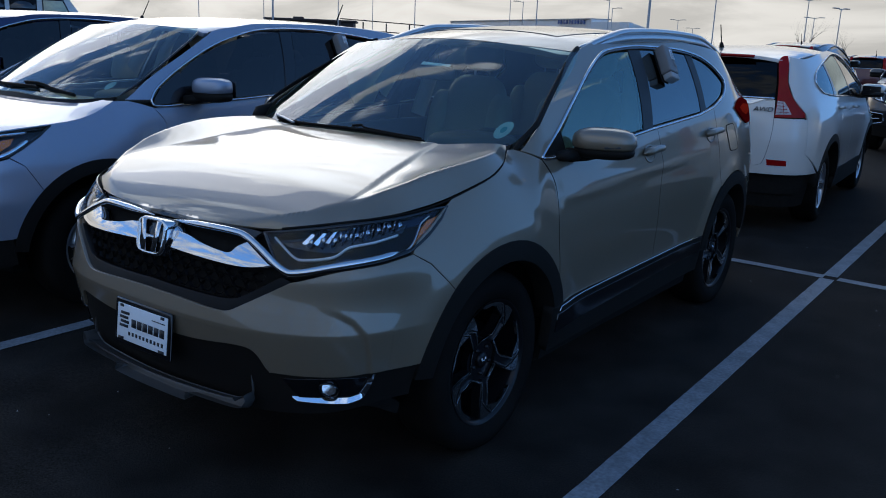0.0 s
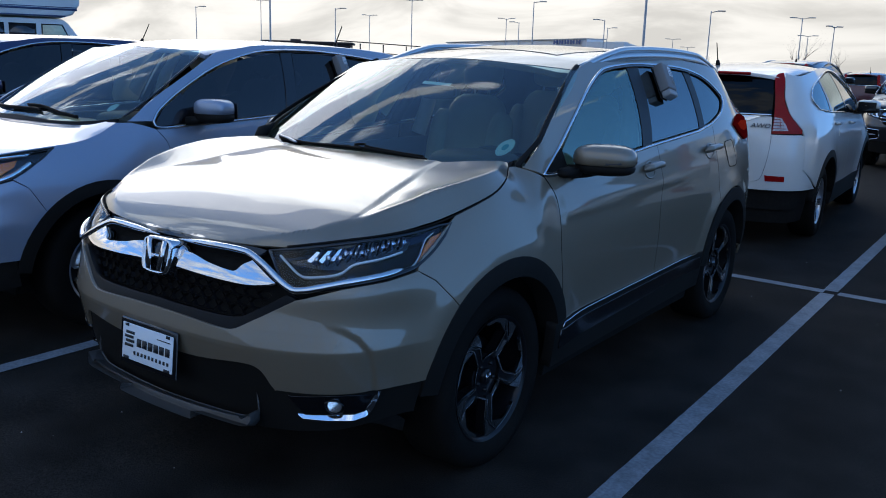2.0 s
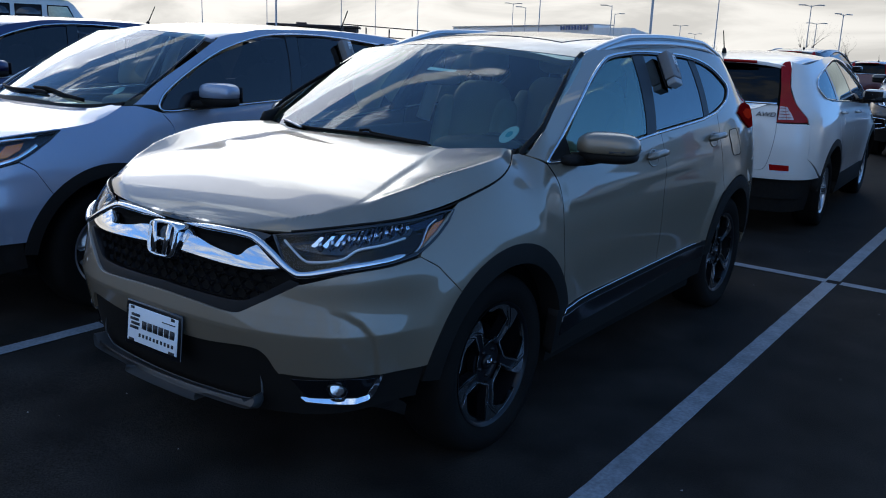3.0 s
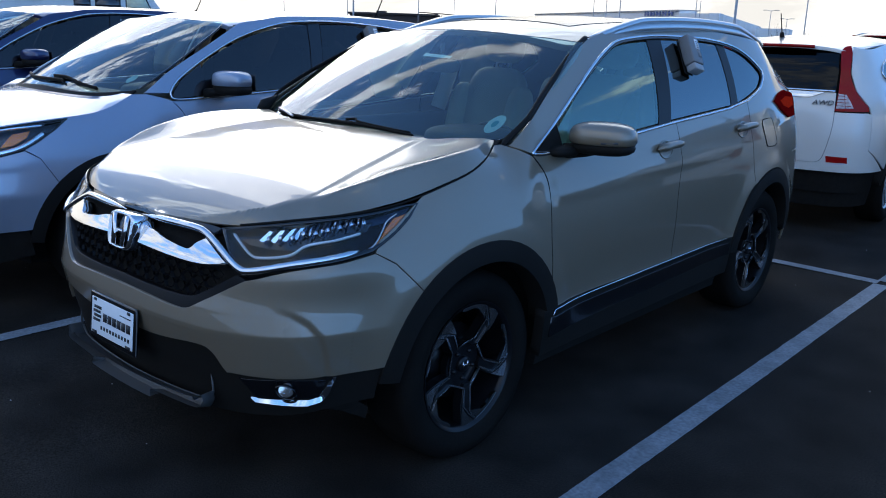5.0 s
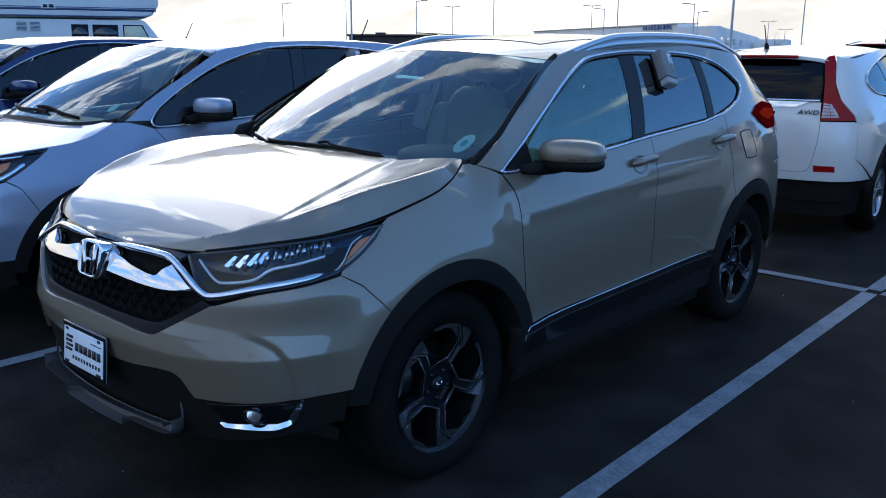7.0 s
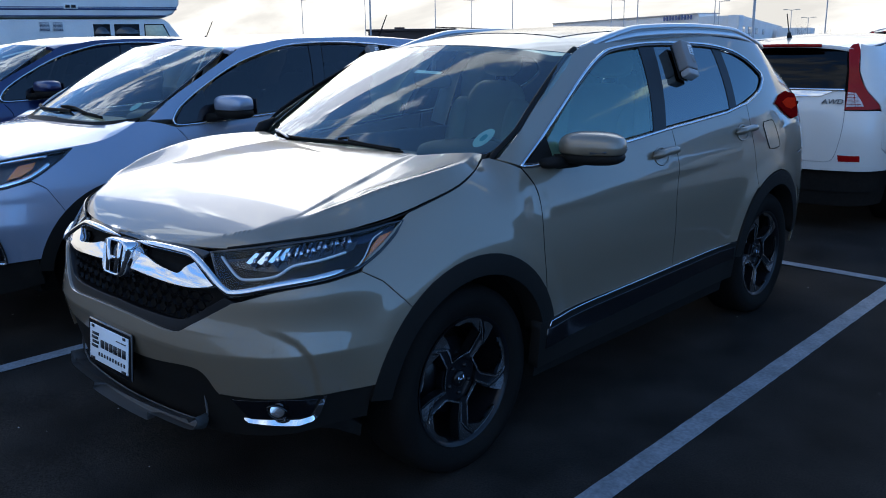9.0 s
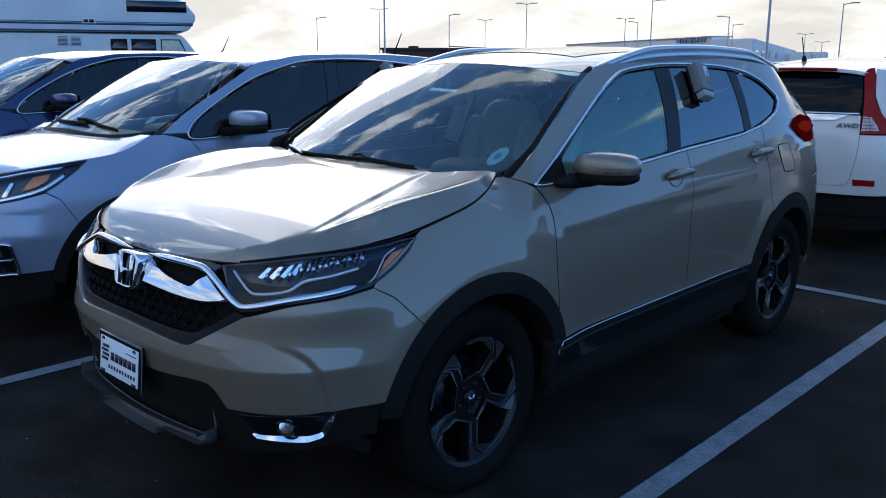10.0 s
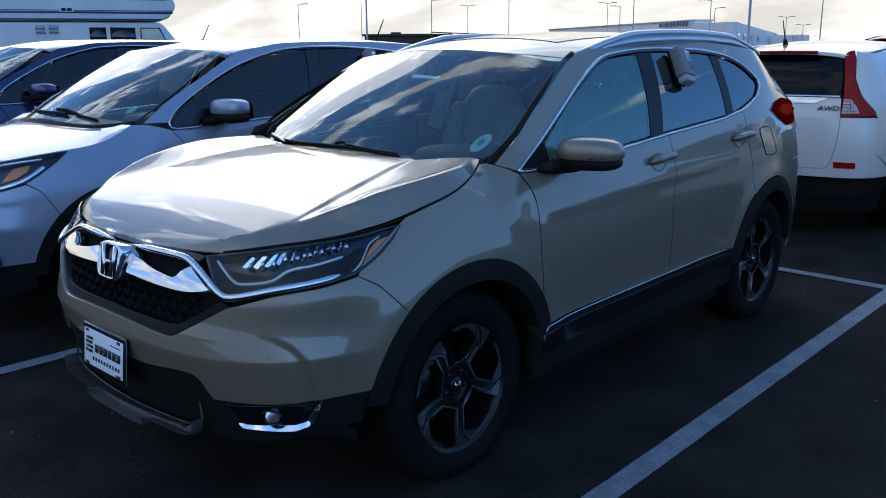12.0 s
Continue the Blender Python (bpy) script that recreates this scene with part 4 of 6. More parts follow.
    panel("rear_bumper", side, [(4.70, 0.70), (4.66, 0.92), (e - 0.70, 0.95), (e - 0.62, 0.60), (e + 0.62, 0.60), (e + 0.70, 0.95), (2 * e - 4.66, 0.92), (2 * e - 4.70, 0.70), (2 * e - 4.75, 0.34), (4.75, 0.34)], p, root)
    both(panel, "tail_lamp", side, [(4.30, 1.245), (4.40, 1.285), (4.56, 1.30), (4.80, 1.27), (4.72, 1.14), (4.58, 1.135), (4.42, 1.185)], TAILRED, root, "red tail lamp", out=0.012)
    both(panel, "tail_light_band", side, [(4.40, 1.245), (4.55, 1.262), (4.74, 1.248), (4.70, 1.200), (4.58, 1.190), (4.46, 1.210)], TAILGLOW, root, "orange-red inner light band", out=0.0145, thick=0.003, step=0.03)
    both(panel, "fuel_door", side, curve((4.09, 1.15), (4.19, 1.155), (4.235, 1.14), (4.30, 1.03), (4.29, 1.0), (4.17, 1.0), (4.14, 1.02), (4.085, 1.13)), p, root, out=0.0025, gap=0.001, thick=0.004, step=0.02)

    # added dark strips along the shut lines stand in for the shade in the gaps
    both(ribbon, "fuel_door_gap", side, curve((4.09, 1.152), (4.19, 1.157), (4.237, 1.14), (4.302, 1.03), (4.29, 0.998), (4.17, 0.998), (4.138, 1.02), (4.083, 1.13)), 0.005, 0.002, HULL, root, closed=True, out=0.0015)
    both(ribbon, "hood_gap_seal", side, edge[14:], 0.008, 0.004, HULL, root, out=-0.0045)
    both(ribbon, "bumper_gap_seal", side, curve((1.112, 0.882), (1.18, 0.840), (1.235, 0.798)), 0.003, 0.002, HULL, root, out=-0.005)
    both(ribbon, "door_gap_seal", side, curve((1.944, 1.130), (1.998, 1.062), (2.013, 0.99), (2.011, 0.816), (2.014, 0.51)), 0.008, 0.003, HULL, root, out=-0.003)
    both(ribbon, "door_gap_seal", side, curve((3.10, 0.52), (3.10, 0.56), (3.085, 0.83), (3.115, 1.02), (3.10, 1.19)), 0.008, 0.003, HULL, root, out=-0.003)
    both(ribbon, "door_gap_seal", side, curve((3.985, 0.82), (3.96, 1.0), (3.93, 1.12), (3.92, 1.26)), 0.007, 0.003, HULL, root, out=-0.003)

    # cladding
    for hub, a0, a1, z0 in ((F, 8, 172, 0), (R, 8, 172, 0)):
        both(panel, "wheel_arch_trim", side, arc(hub, H, 0.492, a0, a1) + arc(hub, H, 0.415, a1, a0), PLASTIC, root, "black plastic arch trim", out=0.004, thick=0.10, gap=0)
    both(panel, "rocker_panel", side, [(1.97, 0.505), (3.76, 0.525), (3.78, 0.315), (2.00, 0.295)], PLASTIC, root, "black plastic sill cladding", out=0.006, thick=0.05)
    both(panel, "sill_step", side, [(2.02, 0.47), (3.74, 0.50), (3.74, 0.43), (2.03, 0.38)], GLOSSBLACK, root, "", out=0.012, thick=0.02)
    both(ribbon, "sill_trim", side, [(2.035, 0.452), (2.030, 0.482), (2.040, 0.501), (2.10, 0.501)] + [(2.2 + 0.1 * i, 0.502 + 0.0016 * i) for i in range(16)], 0.0045, 0.005, CHROME, root, "thin chrome sill strip", out=0.008)
    lo = curve((0.0, 0.552), (0.232, 0.556), (0.439, 0.576), (0.515, 0.56), (0.56, 0.492), (0.60, 0.486), (0.918, 0.484), (1.082, 0.487)) + arc(F, H, 0.49, 166, 180, 5) + curve((1.08, 0.365), (0.95, 0.352), (0.75, 0.333), (0.50, 0.318), (0.30, 0.312), (0.0, 0.310))
    panel("lower_bumper", side, lo + [(-s, z) for s, z in lo[::-1][1:-1]], PLASTIC, root, "black plastic lower bumper", out=-0.012, thick=0.05)
    def lip(s, z):
        """The lip stands forward of the bumper, nearly straight across the car, and slopes back a little."""
        return (s, -2.243 + 0.13 * s * s + 0.35 * min(max(0.0, z - 0.33), 0.04), z)
    skid = curve((0.0, 0.324), (0.19, 0.325), (0.205, 0.331), (0.215, 0.337), (0.36, 0.339), (0.44, 0.341), (0.466, 0.350), (0.476, 0.378), (0.470, 0.402), (0.452, 0.386), (0.42, 0.368), (0.36, 0.362), (0.17, 0.357), (0.0, 0.355))
    panel("skid_plate", lip, skid + [(-s, z) for s, z in skid[::-1][1:-1]], SKID, root, "grey lower lip", thick=0.05, gap=0, step=0.02, core=(0, -1.5, 0.5))
    both(ribbon, "lip_end", lip, curve((0.466, 0.372), (0.470, 0.40), (0.468, 0.43), (0.462, 0.462)), 0.005, 0.006, SKID, root, "grey upright end of the lip", taper=0.3, ref=(0, -1.5, 0.5))
    ribbon("lip_edge", lip, curve(*[(s, z) for s, z in ((-0.46, 0.394), (-0.42, 0.369), (-0.36, 0.363), (-0.17, 0.358), (0.0, 0.356), (0.17, 0.358), (0.36, 0.363), (0.42, 0.369), (0.46, 0.394))]), 0.005, 0.005, SKID, root, out=0.001, ref=(0, -1.5, 0.5))

    # glass
    near = curve((0.742, 1.190), (0.760, 1.25), (0.757, 1.35), (0.736, 1.443), (0.706, 1.52), (0.676, 1.560))
    top = curve((0.676, 1.560), (0.56, 1.572), (0.45, 1.580), (0.30, 1.589), (0.0, 1.600))
    low = curve((0.0, 1.158), (0.28, 1.148), (0.40, 1.136), (0.48, 1.136), (0.60, 1.148), (0.70, 1.168), (0.742, 1.190))
    half = low + near[1:] + top[1:]
    pane = panel("windscreen", S.screen, half + [(-x, z) for x, z in half[::-1][1:-1]], PANE, root, core=(0, 0.4, 0.9), thick=0.005, gap=0.004)
    pane.visible_shadow = False
    both(ribbon, "windscreen_seal", side, [(q - 0.016, z + 0.002) for q, z in pillar_edge], 0.024, 0.006, PLASTIC, root, out=-0.004, taper=0.04)
    foot = [(0.742, 1.185), (0.66, 1.168), (0.60, 1.160), (0.48, 1.147), (0.40, 1.146), (0.28, 1.157), (0.0, 1.172)]
    rise = [(x, z) for x, z in foot] + [(-x, z) for x, z in foot[::-1][1:]]
    panel("cowl", S.screen, curve(*rise) + curve((-0.745, 1.13), (-0.4, 1.10), (0.0, 1.11), (0.4, 1.10), (0.745, 1.13)), PLASTIC, root, "black plastic cowl", core=(0, 0.4, 0.9), out=0.004)
    panel("windscreen_band", S.screen, curve(*[(x, z - 0.004) for x, z in rise]) + curve(*[(x * 0.985, z + 0.012) for x, z in rise[::-1]]), GLOSSBLACK, root, "black ceramic band of the windscreen", core=(0, 0.4, 0.9), out=-0.006, thick=0.002)
    for name, poly, mat in (
            ("front_window", curve((2.05, 1.15), (2.30, 1.315), (2.55, 1.445), (2.75, 1.53), (2.88, 1.557), (3.11, 1.573)) + [(2.955, 1.196), (2.715, 1.178), (2.40, 1.16)], SIDEPANE),
            ("rear_window", curve((3.215, 1.580), (3.455, 1.580), (3.80, 1.563)) + [(3.742, 1.248), (3.395, 1.226), (3.04, 1.203)], PRIVACY),
            ("quarter_window", curve((3.85, 1.560), (3.95, 1.540), (4.09, 1.490), (4.205, 1.41)) + curve((4.19, 1.385), (4.10, 1.330), (3.92, 1.28), (3.79, 1.254)), PRIVACY)):
        for ob in both(panel, name, side, poly, mat, root, out=-0.006, thick=0.004):
            ob.visible_shadow = False
    both(panel, "door_pillar_trim", side, [(2.940, 1.190), (3.096, 1.578), (3.236, 1.582), (3.060, 1.198)], SASH, root, "black pillar cover", out=-0.003, thick=0.02)
    both(panel, "quarter_divider", side, [(3.728, 1.24), (3.786, 1.568), (3.872, 1.565), (3.812, 1.25)], SASH, root, "", out=-0.003, thick=0.02)
    both(panel, "window_corner", side, [(1.97, 1.132), (2.15, 1.240), (2.16, 1.147), (2.05, 1.135)], PLASTIC, root, "black mirror corner", out=-0.002, thick=0.02)
    both(ribbon, "window_surround", side, win + curve(*sill, n=4)[1:-1], 0.014, 0.007, CHROME, root, "chrome window surround", closed=True, out=0.001)
    both(ribbon, "window_rubber", side, [(s * 0.986 + 0.043, z * 0.965 + 0.046) for s, z in win + curve(*sill, n=4)[1:-1]], 0.012, 0.004, GLOSSBLACK, root, closed=True)

    # roof rails
    for sx in (1, -1):
        bm = bmesh.new()
        ys = np.linspace(-0.27, 1.70, 30)
        pts, rad = [], []
        for y in ys:
            t = (y + 0.27) / 1.97
            up = 0.066 * max(0.0, min(1, 4.5 * t, 4.5 * (1 - t))) ** 0.8
            x = S.roof_wide(y) - 0.012
            pts.append((sx * x, y, S.roof(x, y)[2] + up - 0.004))
            rad.append(0.023)
        tube(bm, pts, rad, 10, 0.75)
        under = [S.roof(abs(q[0]), q[1])[2] for q in pts]
        tube(bm, [(q[0], q[1], 0.45 * q[2] + 0.55 * z) for q, z in zip(pts, under)], [0.012] + [0.8 * (q[2] - z) / 2 + 0.008 for q, z in zip(pts[1:-1], under[1:-1])] + [0.012], 10, 0.7)
        part("roof_rail", bm, SATIN, root, "satin silver roof rail")
        bm = bmesh.new()
        tube(bm, [(sx * (S.roof_wide(y) - 0.012), y, S.roof(S.roof_wide(y) - 0.012, y)[2] + 0.004) for y in ys], 0.014, 6)
        part("roof_moulding", bm, GLOSSBLACK, root)

    # door handles
    for s0, z0 in ((2.86, 1.078), (3.72, 1.118)):
        for f in (False, True):
            pts = [(s0 + 0.01 + 0.23 * t, z0 + 0.012 * t + 0.006 * math.sin(math.pi * t)) for t in np.linspace(0, 1, 13)]
            ribbon("door_handle", side, pts, 0.040, 0.040, p, root, flip=f, out=0.012, taper=0.16)
            cup = [(s0 + 0.105 + 0.062 * math.cos(q), z0 - 0.004 + 0.040 * math.sin(q)) for q in np.linspace(0, 2 * math.pi, 25)[:-1]]
            panel("handle_recess", side, cup, p, root, flip=f, out=0.001, thick=0.003, step=0.02)
            ribbon("recess_edge", side, cup, 0.010, 0.004, p, root, flip=f, closed=True)
            # a black strip behind the grip, for the shade of a recess not carved
            ribbon("handle_gap", side, [(s0 + 0.055 + 0.10 * t, z0 + 0.002 + 0.005 * t) for t in np.linspace(0, 1, 7)], 0.034, 0.006, HULL, root, flip=f, taper=0.25)

    # mirrors
    for sx in (1, -1):
        mir = new("door_mirror")
        mir.parent = root
        bm = bmesh.new()
        m = pose(sx * 0.975, -0.690, 1.194, 0, 0, sx * 14)
        lump(bm, (0.136, 0.090, 0.062), m, 2.7, 16, 32)
        for v in bm.verts:
            if v.co.z < 1.170:
                v.co.z = 1.170 + (v.co.z - 1.170) * 0.2
        part("housing", bm, p, mir)
        bm = bmesh.new()
        lump(bm, (0.130, 0.083, 0.034), pose(sx * 0.975, -0.687, 1.155, 0, 0, sx * 14), 2.7, 10, 28)
        tube(bm, [(sx * 0.84, -0.76, 1.130), (sx * 0.90, -0.70, 1.132), (sx * 0.97, -0.69, 1.146)], [0.045, 0.038, 0.03], 10, 0.7)
        lump(bm, (0.05, 0.09, 0.022), pose(sx * 0.855, -0.78, 1.132, 0, 0, 0), 3)
        part("mirror_base", bm, PLASTIC, mir, "black lower cover and foot")
        bm = bmesh.new()
        box(bm, -0.092, 0.092, -0.003, 0.003, -0.042, 0.042, 0.002, m=pose(sx * 0.972, -0.612, 1.186, 0, 0, sx * 14))
        part("mirror_glass", bm, CHROME, mir)
        bm = bmesh.new()
        tube(bm, [m @ Vector((sx * 0.02, -0.086, -0.016)), m @ Vector((sx * 0.08, -0.077, -0.012)), m @ Vector((sx * 0.119, -0.04, -0.008)), m @ Vector((sx * 0.134, 0.02, -0.006))], 0.0055, 8)
        part("indicator", bm, LAMPDARK, mir, "dark indicator strip")

    # grille
    g = new("grille")
    g.parent = root
    mouth = curve((0.0, 0.952), (0.300, 0.952), (0.462, 0.945), (0.598, 0.858), (0.664, 0.822)) + curve((0.638, 0.807), (0.478, 0.723), (0.408, 0.687), (0.338, 0.681), (0.153, 0.689), (0.0, 0.692))
    panel("grille_backing", side, mouth + [(-s, z) for s, z in mouth[::-1][1:-1]], HULL, g, out=-0.055, thick=0.01)
    mouth_lip = curve((0.0, 0.697), (0.153, 0.694), (0.338, 0.685), (0.408, 0.691), (0.477, 0.725), (0.638, 0.809))
    both(panel, "grille_lip", side, mouth_lip + curve((0.602, 0.822), (0.476, 0.754), (0.387, 0.725), (0.153, 0.723), (0.0, 0.727)), SASH, g, out=-0.012, thick=0.04, gap=0)
    bm = bmesh.new()                          # honeycomb
    field = curve((0.0, 0.845), (0.304, 0.826), (0.450, 0.825), (0.561, 0.822)) + curve((0.476, 0.752), (0.387, 0.725), (0.153, 0.721), (0.0, 0.725))
    field += [(-s, z) for s, z in field[::-1]]
    a = 0.031
    for i in range(-14, 15):
        for j in range(0, 5):
            cu, cv = (i + 0.5 * (j % 2)) * a * 1.9, 0.715 + j * a * 1.05
            if not inside(field, cu, cv):
                continue
            ring = [(cu + a * 0.98 * math.cos(q), cv + a * 0.62 * math.sin(q)) for q in (math.pi / 3 * k for k in range(6))]
            f, b = [], []
            for u, v in ring:
                q = normal_of(side, u, v)
                q = q if q.y < 0 else -q
                f.append(Vector(side(u, v)) - q * 0.030)
                b.append(Vector(side(cu + (u - cu) * 0.82, cv + (v - cv) * 0.80)) - q * 0.040)
            fv, bv = [bm.verts.new(v) for v in f], [bm.verts.new(v) for v in b]
            for k in range(6):
                bm.faces.new((fv[k], fv[(k + 1) % 6], bv[(k + 1) % 6], bv[k]))
    part("grille_mesh", bm, SASH, g, "black honeycomb mesh", smooth=False)
    wing = curve((0.100, 0.905), (0.172, 0.898), (0.243, 0.884), (0.350, 0.872), (0.383, 0.875), (0.405, 0.895), (0.440, 0.911)) + curve((0.481, 0.892), (0.559, 0.854)) + curve((0.537, 0.847), (0.449, 0.837), (0.304, 0.839), (0.101, 0.848))
    both(panel, "chrome_wing", side, wing, CHROME, g, "broad chrome grille bar", out=0.006, thick=0.045, gap=0.001, step=0.02)
    bar = curve((0.058, 0.934), (0.246, 0.938), (0.368, 0.936), (0.428, 0.927), (0.514, 0.894), (0.610, 0.847), (0.662, 0.841), (0.806, 0.867), (0.981, 0.886), (1.043, 0.898))
    both(ribbon, "chrome_strip", side, bar, 0.024, 0.013, CHROME, g, "chrome strip running under the lamp", out=0.002, taper=0.08)
    both(panel, "upper_shroud", side, curve((0.0, 0.955), (0.354, 0.956), (0.471, 0.950)) + curve((0.446, 0.931), (0.355, 0.944), (0.0, 0.943)), GLOSSBLACK, g, out=-0.012, thick=0.03, gap=0)
    lo2 = curve((0.663, 0.838), (0.806, 0.859), (0.981, 0.877), (1.094, 0.893))
    both(ribbon, "lamp_lower_trim", side, lo2, 0.020, 0.012, GLOSSBLACK, g, out=-0.002)
    emblem_at = Vector(side(0, 0.875))
    bm = bmesh.new()
    m = Matrix.Translation(emblem_at + Vector((0, -0.020, 0))) @ pose(0, 0, 0, 90 - 12) @ Matrix.Scale(1.15, 4)
    ring_o = [(0.068 * math.copysign(abs(math.cos(q)) ** 0.45, math.cos(q)) * (1 + 0.12 * math.sin(q)), 0.058 * math.copysign(abs(math.sin(q)) ** 0.45, math.sin(q))) for q in np.linspace(0, 2 * math.pi, 41)[:-1]]
    fo = [bm.verts.new(m @ Vector((x, z, 0.0))) for x, z in ring_o]
    mo = [bm.verts.new(m @ Vector((x * 0.93, z * 0.92, 0.012))) for x, z in ring_o]
    fi = [bm.verts.new(m @ Vector((x * 0.84, z * 0.82, 0.004))) for x, z in ring_o]
    bi = [bm.verts.new(m @ Vector((x * 1.02, z * 1.04, -0.05))) for x, z in ring_o]
    for r0, r1 in ((bi, fo), (fo, mo), (mo, fi)):
        for j in range(40):
            bm.faces.new((r0[j], r0[(j + 1) % 40], r1[(j + 1) % 40], r1[j]))
    for sx in (-1, 1):
        slab(bm, [(sx * 0.047, 0.049), (sx * 0.031, 0.049), (sx * 0.020, -0.006), (sx * 0.017, -0.046), (sx * 0.033, -0.046)], lambda u, v, d: m @ Vector((u, v, 0.013 - d)), 0.012)
    slab(bm, [(-0.022, 0.004), (0.022, 0.004), (0.021, -0.008), (-0.021, -0.008)], lambda u, v, d: m @ Vector((u, v, 0.011 - d)), 0.010)
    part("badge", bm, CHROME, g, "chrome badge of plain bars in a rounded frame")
    bm = bmesh.new()
    slab(bm, [(x * 0.9, z * 0.9) for x, z in ring_o], lambda u, v, d: m @ Vector((u, v, 0.0025 - d)), 0.02)
    part("badge_ground", bm, GLOSSBLACK, g)
    bm = bmesh.new()
    lump(bm, (0.112, 0.045, 0.054), pose(0, emblem_at.y + 0.040, 0.868, -10), 3, 10, 24)
    part("badge_mount", bm, CHROME, g)

    # head lamps
    for f in (False, True):
        lamp = new("head_lamp")
        lamp.parent = root
        outline = [(0.493, 0.948)] + [(s, z - 0.010) for s, z in edge if 0.56 < s < 1.27] + [(1.306, 1.021)] + curve((1.266, 0.983), (1.206, 0.943), (1.145, 0.913), (1.097, 0.894)) + curve((0.976, 0.880), (0.806, 0.865), (0.663, 0.838), (0.621, 0.841)) + [(0.571, 0.873)]
        ob = panel("lens", side, outline, LENS, lamp, flip=f, thick=0.004, gap=0.003, step=0.025)
        ob.visible_shadow = False
        panel("housing", side, outline, LAMPGREY, lamp, flip=f, out=-0.06, thick=0.002, step=0.03)
        ribbon("lamp_edge", side, outline, 0.012, 0.006, GLOSSBLACK, lamp, flip=f, closed=True, out=-0.004)
        ribbon("light_pipe", side, curve((0.532, 0.943), (0.585, 0.916), (0.632, 0.892), (0.672, 0.886), (0.790, 0.899), (0.862, 0.928), (0.973, 0.939), (1.075, 0.952)), 0.009, 0.012, LIGHTPIPE, lamp, "white daytime light pipe", flip=f, out=-0.028)
        panel("amber_reflector", side, [(1.268, 0.997), (1.214, 0.986), (1.176, 0.960), (1.150, 0.933), (1.114, 0.907), (1.138, 0.914), (1.206, 0.949)], AMBER, lamp, "amber side reflector", flip=f, out=-0.012, thick=0.01, step=0.02)
        ribbon("amber_edge", side, curve((1.225, 0.996), (1.185, 0.978), (1.158, 0.952), (1.128, 0.922), (1.085, 0.899), (0.98, 0.888)), 0.005, 0.006, LIGHTPIPE, lamp, flip=f, out=-0.012)
        panel("black_shelf", side, curve((0.544, 0.939), (0.694, 0.957), (0.966, 0.981), (1.150, 0.986)) + curve((1.118, 0.959), (0.964, 0.942), (0.858, 0.922), (0.720, 0.917), (0.589, 0.925)), GLOSSBLACK, lamp, flip=f, out=-0.045, thick=0.01)
        for k in range(9):
            s0 = 0.680 + 0.051 * k
            z0 = 0.949 + 0.0056 * k - 0.002 * (k % 3)
            bm = bmesh.new()
            q = normal_of(side, s0, z0)
            c0 = Vector(side(s0, z0))
            q = q if q.dot(c0 - Vector((0, -1.2, 0.8))) > 0 else -q
            tdir = (Vector(side(s0 + 0.02, z0)) - c0).normalized()
            up = q.cross(tdir)
            up = up if up.z > 0 else -up
            fr = Matrix((tdir, up, q)).transposed().to_4x4()
            fr.translation = c0 - q * 0.028
            slab(bm, [(-0.020, -0.016), (-0.009, -0.018 - 0.004 * (k % 2)), (0.012, 0.003), (0.019, 0.020 + 0.004 * (k % 3)), (0.006, 0.021)], lambda u, v, d: fr @ Vector((u, v, -d - 0.5 * u + 0.3 * v)), 0.010)
            lump(bm, (0.007, 0.010, 0.008), fr @ pose(0.013, -0.008 + 0.004 * (k % 2), 0.006), 2.5, 6, 12)
            if f:
                for v in bm.verts:
                    v.co.x = -v.co.x
            part("led_reflector", bm, BOWL, lamp, smooth=False)
            bm = bmesh.new()
            slab(bm, [(-0.002, -0.023), (0.004, -0.023), (0.030, 0.026), (0.024, 0.028)], lambda u, v, d: fr @ Vector((u, v, 0.004 - d)), 0.02)
            if f:
                for v in bm.verts:
                    v.co.x = -v.co.x
            part("led_fin", bm, LAMPGREY, lamp, smooth=False)

    # fog lamps
    def lean_back(s, z):
        x, y, _ = side(s, z)
        k = min(z - 0.374, 0.03)
        return (x * (1 - 0.5 * k), y + 1.0 * k, z)

    def lean_up(s, z):
        x, y, _ = side(s, z)
        return (x, y + 0.6 * (z - 0.446), z)

    for f in (False, True):
        fog = new("fog_lamp")
        fog.parent = root
        panel("fog_pocket", side, curve((0.60, 0.470), (0.78, 0.480), (0.90, 0.474)) + [(0.925, 0.47), (0.90, 0.405), (0.66, 0.400)], GLOSSBLACK, fog, flip=f, out=-0.008, thick=0.004)
        panel("fog_lens", lean_up, [(0.778 + 0.030 * math.cos(q), 0.446 + 0.021 * math.sin(q) - 0.008 * math.cos(q)) for q in np.linspace(0, 2 * math.pi, 21)[:-1]], BOWL, fog, "round fog lamp", flip=f, out=0.009, thick=0.02, step=0.012)
        ribbon("fog_rim", side, [(0.778 + 0.036 * math.cos(q), 0.446 + 0.025 * math.sin(q) - 0.008 * math.cos(q)) for q in np.linspace(0, 2 * math.pi, 25)[:-1]], 0.005, 0.008, GLOSSBLACK, fog, flip=f, closed=True, out=0.006)
        panel("fog_chrome", lean_back, [(0.628, 0.398), (0.634, 0.391), (0.655, 0.383), (0.85, 0.378), (0.892, 0.386), (0.914, 0.427), (0.936, 0.480), (0.920, 0.482), (0.898, 0.440), (0.876, 0.412), (0.845, 0.394)], BOWL, fog,
              "chrome corner strip", flip=f, out=0.014, thick=0.02, gap=0, step=0.02)

    # number plate with dealer card
    pl = new("dealer_plate")
    pl.parent = root
    m = pose(0.0, -2.302, 0.545, -6)
    bm = bmesh.new()
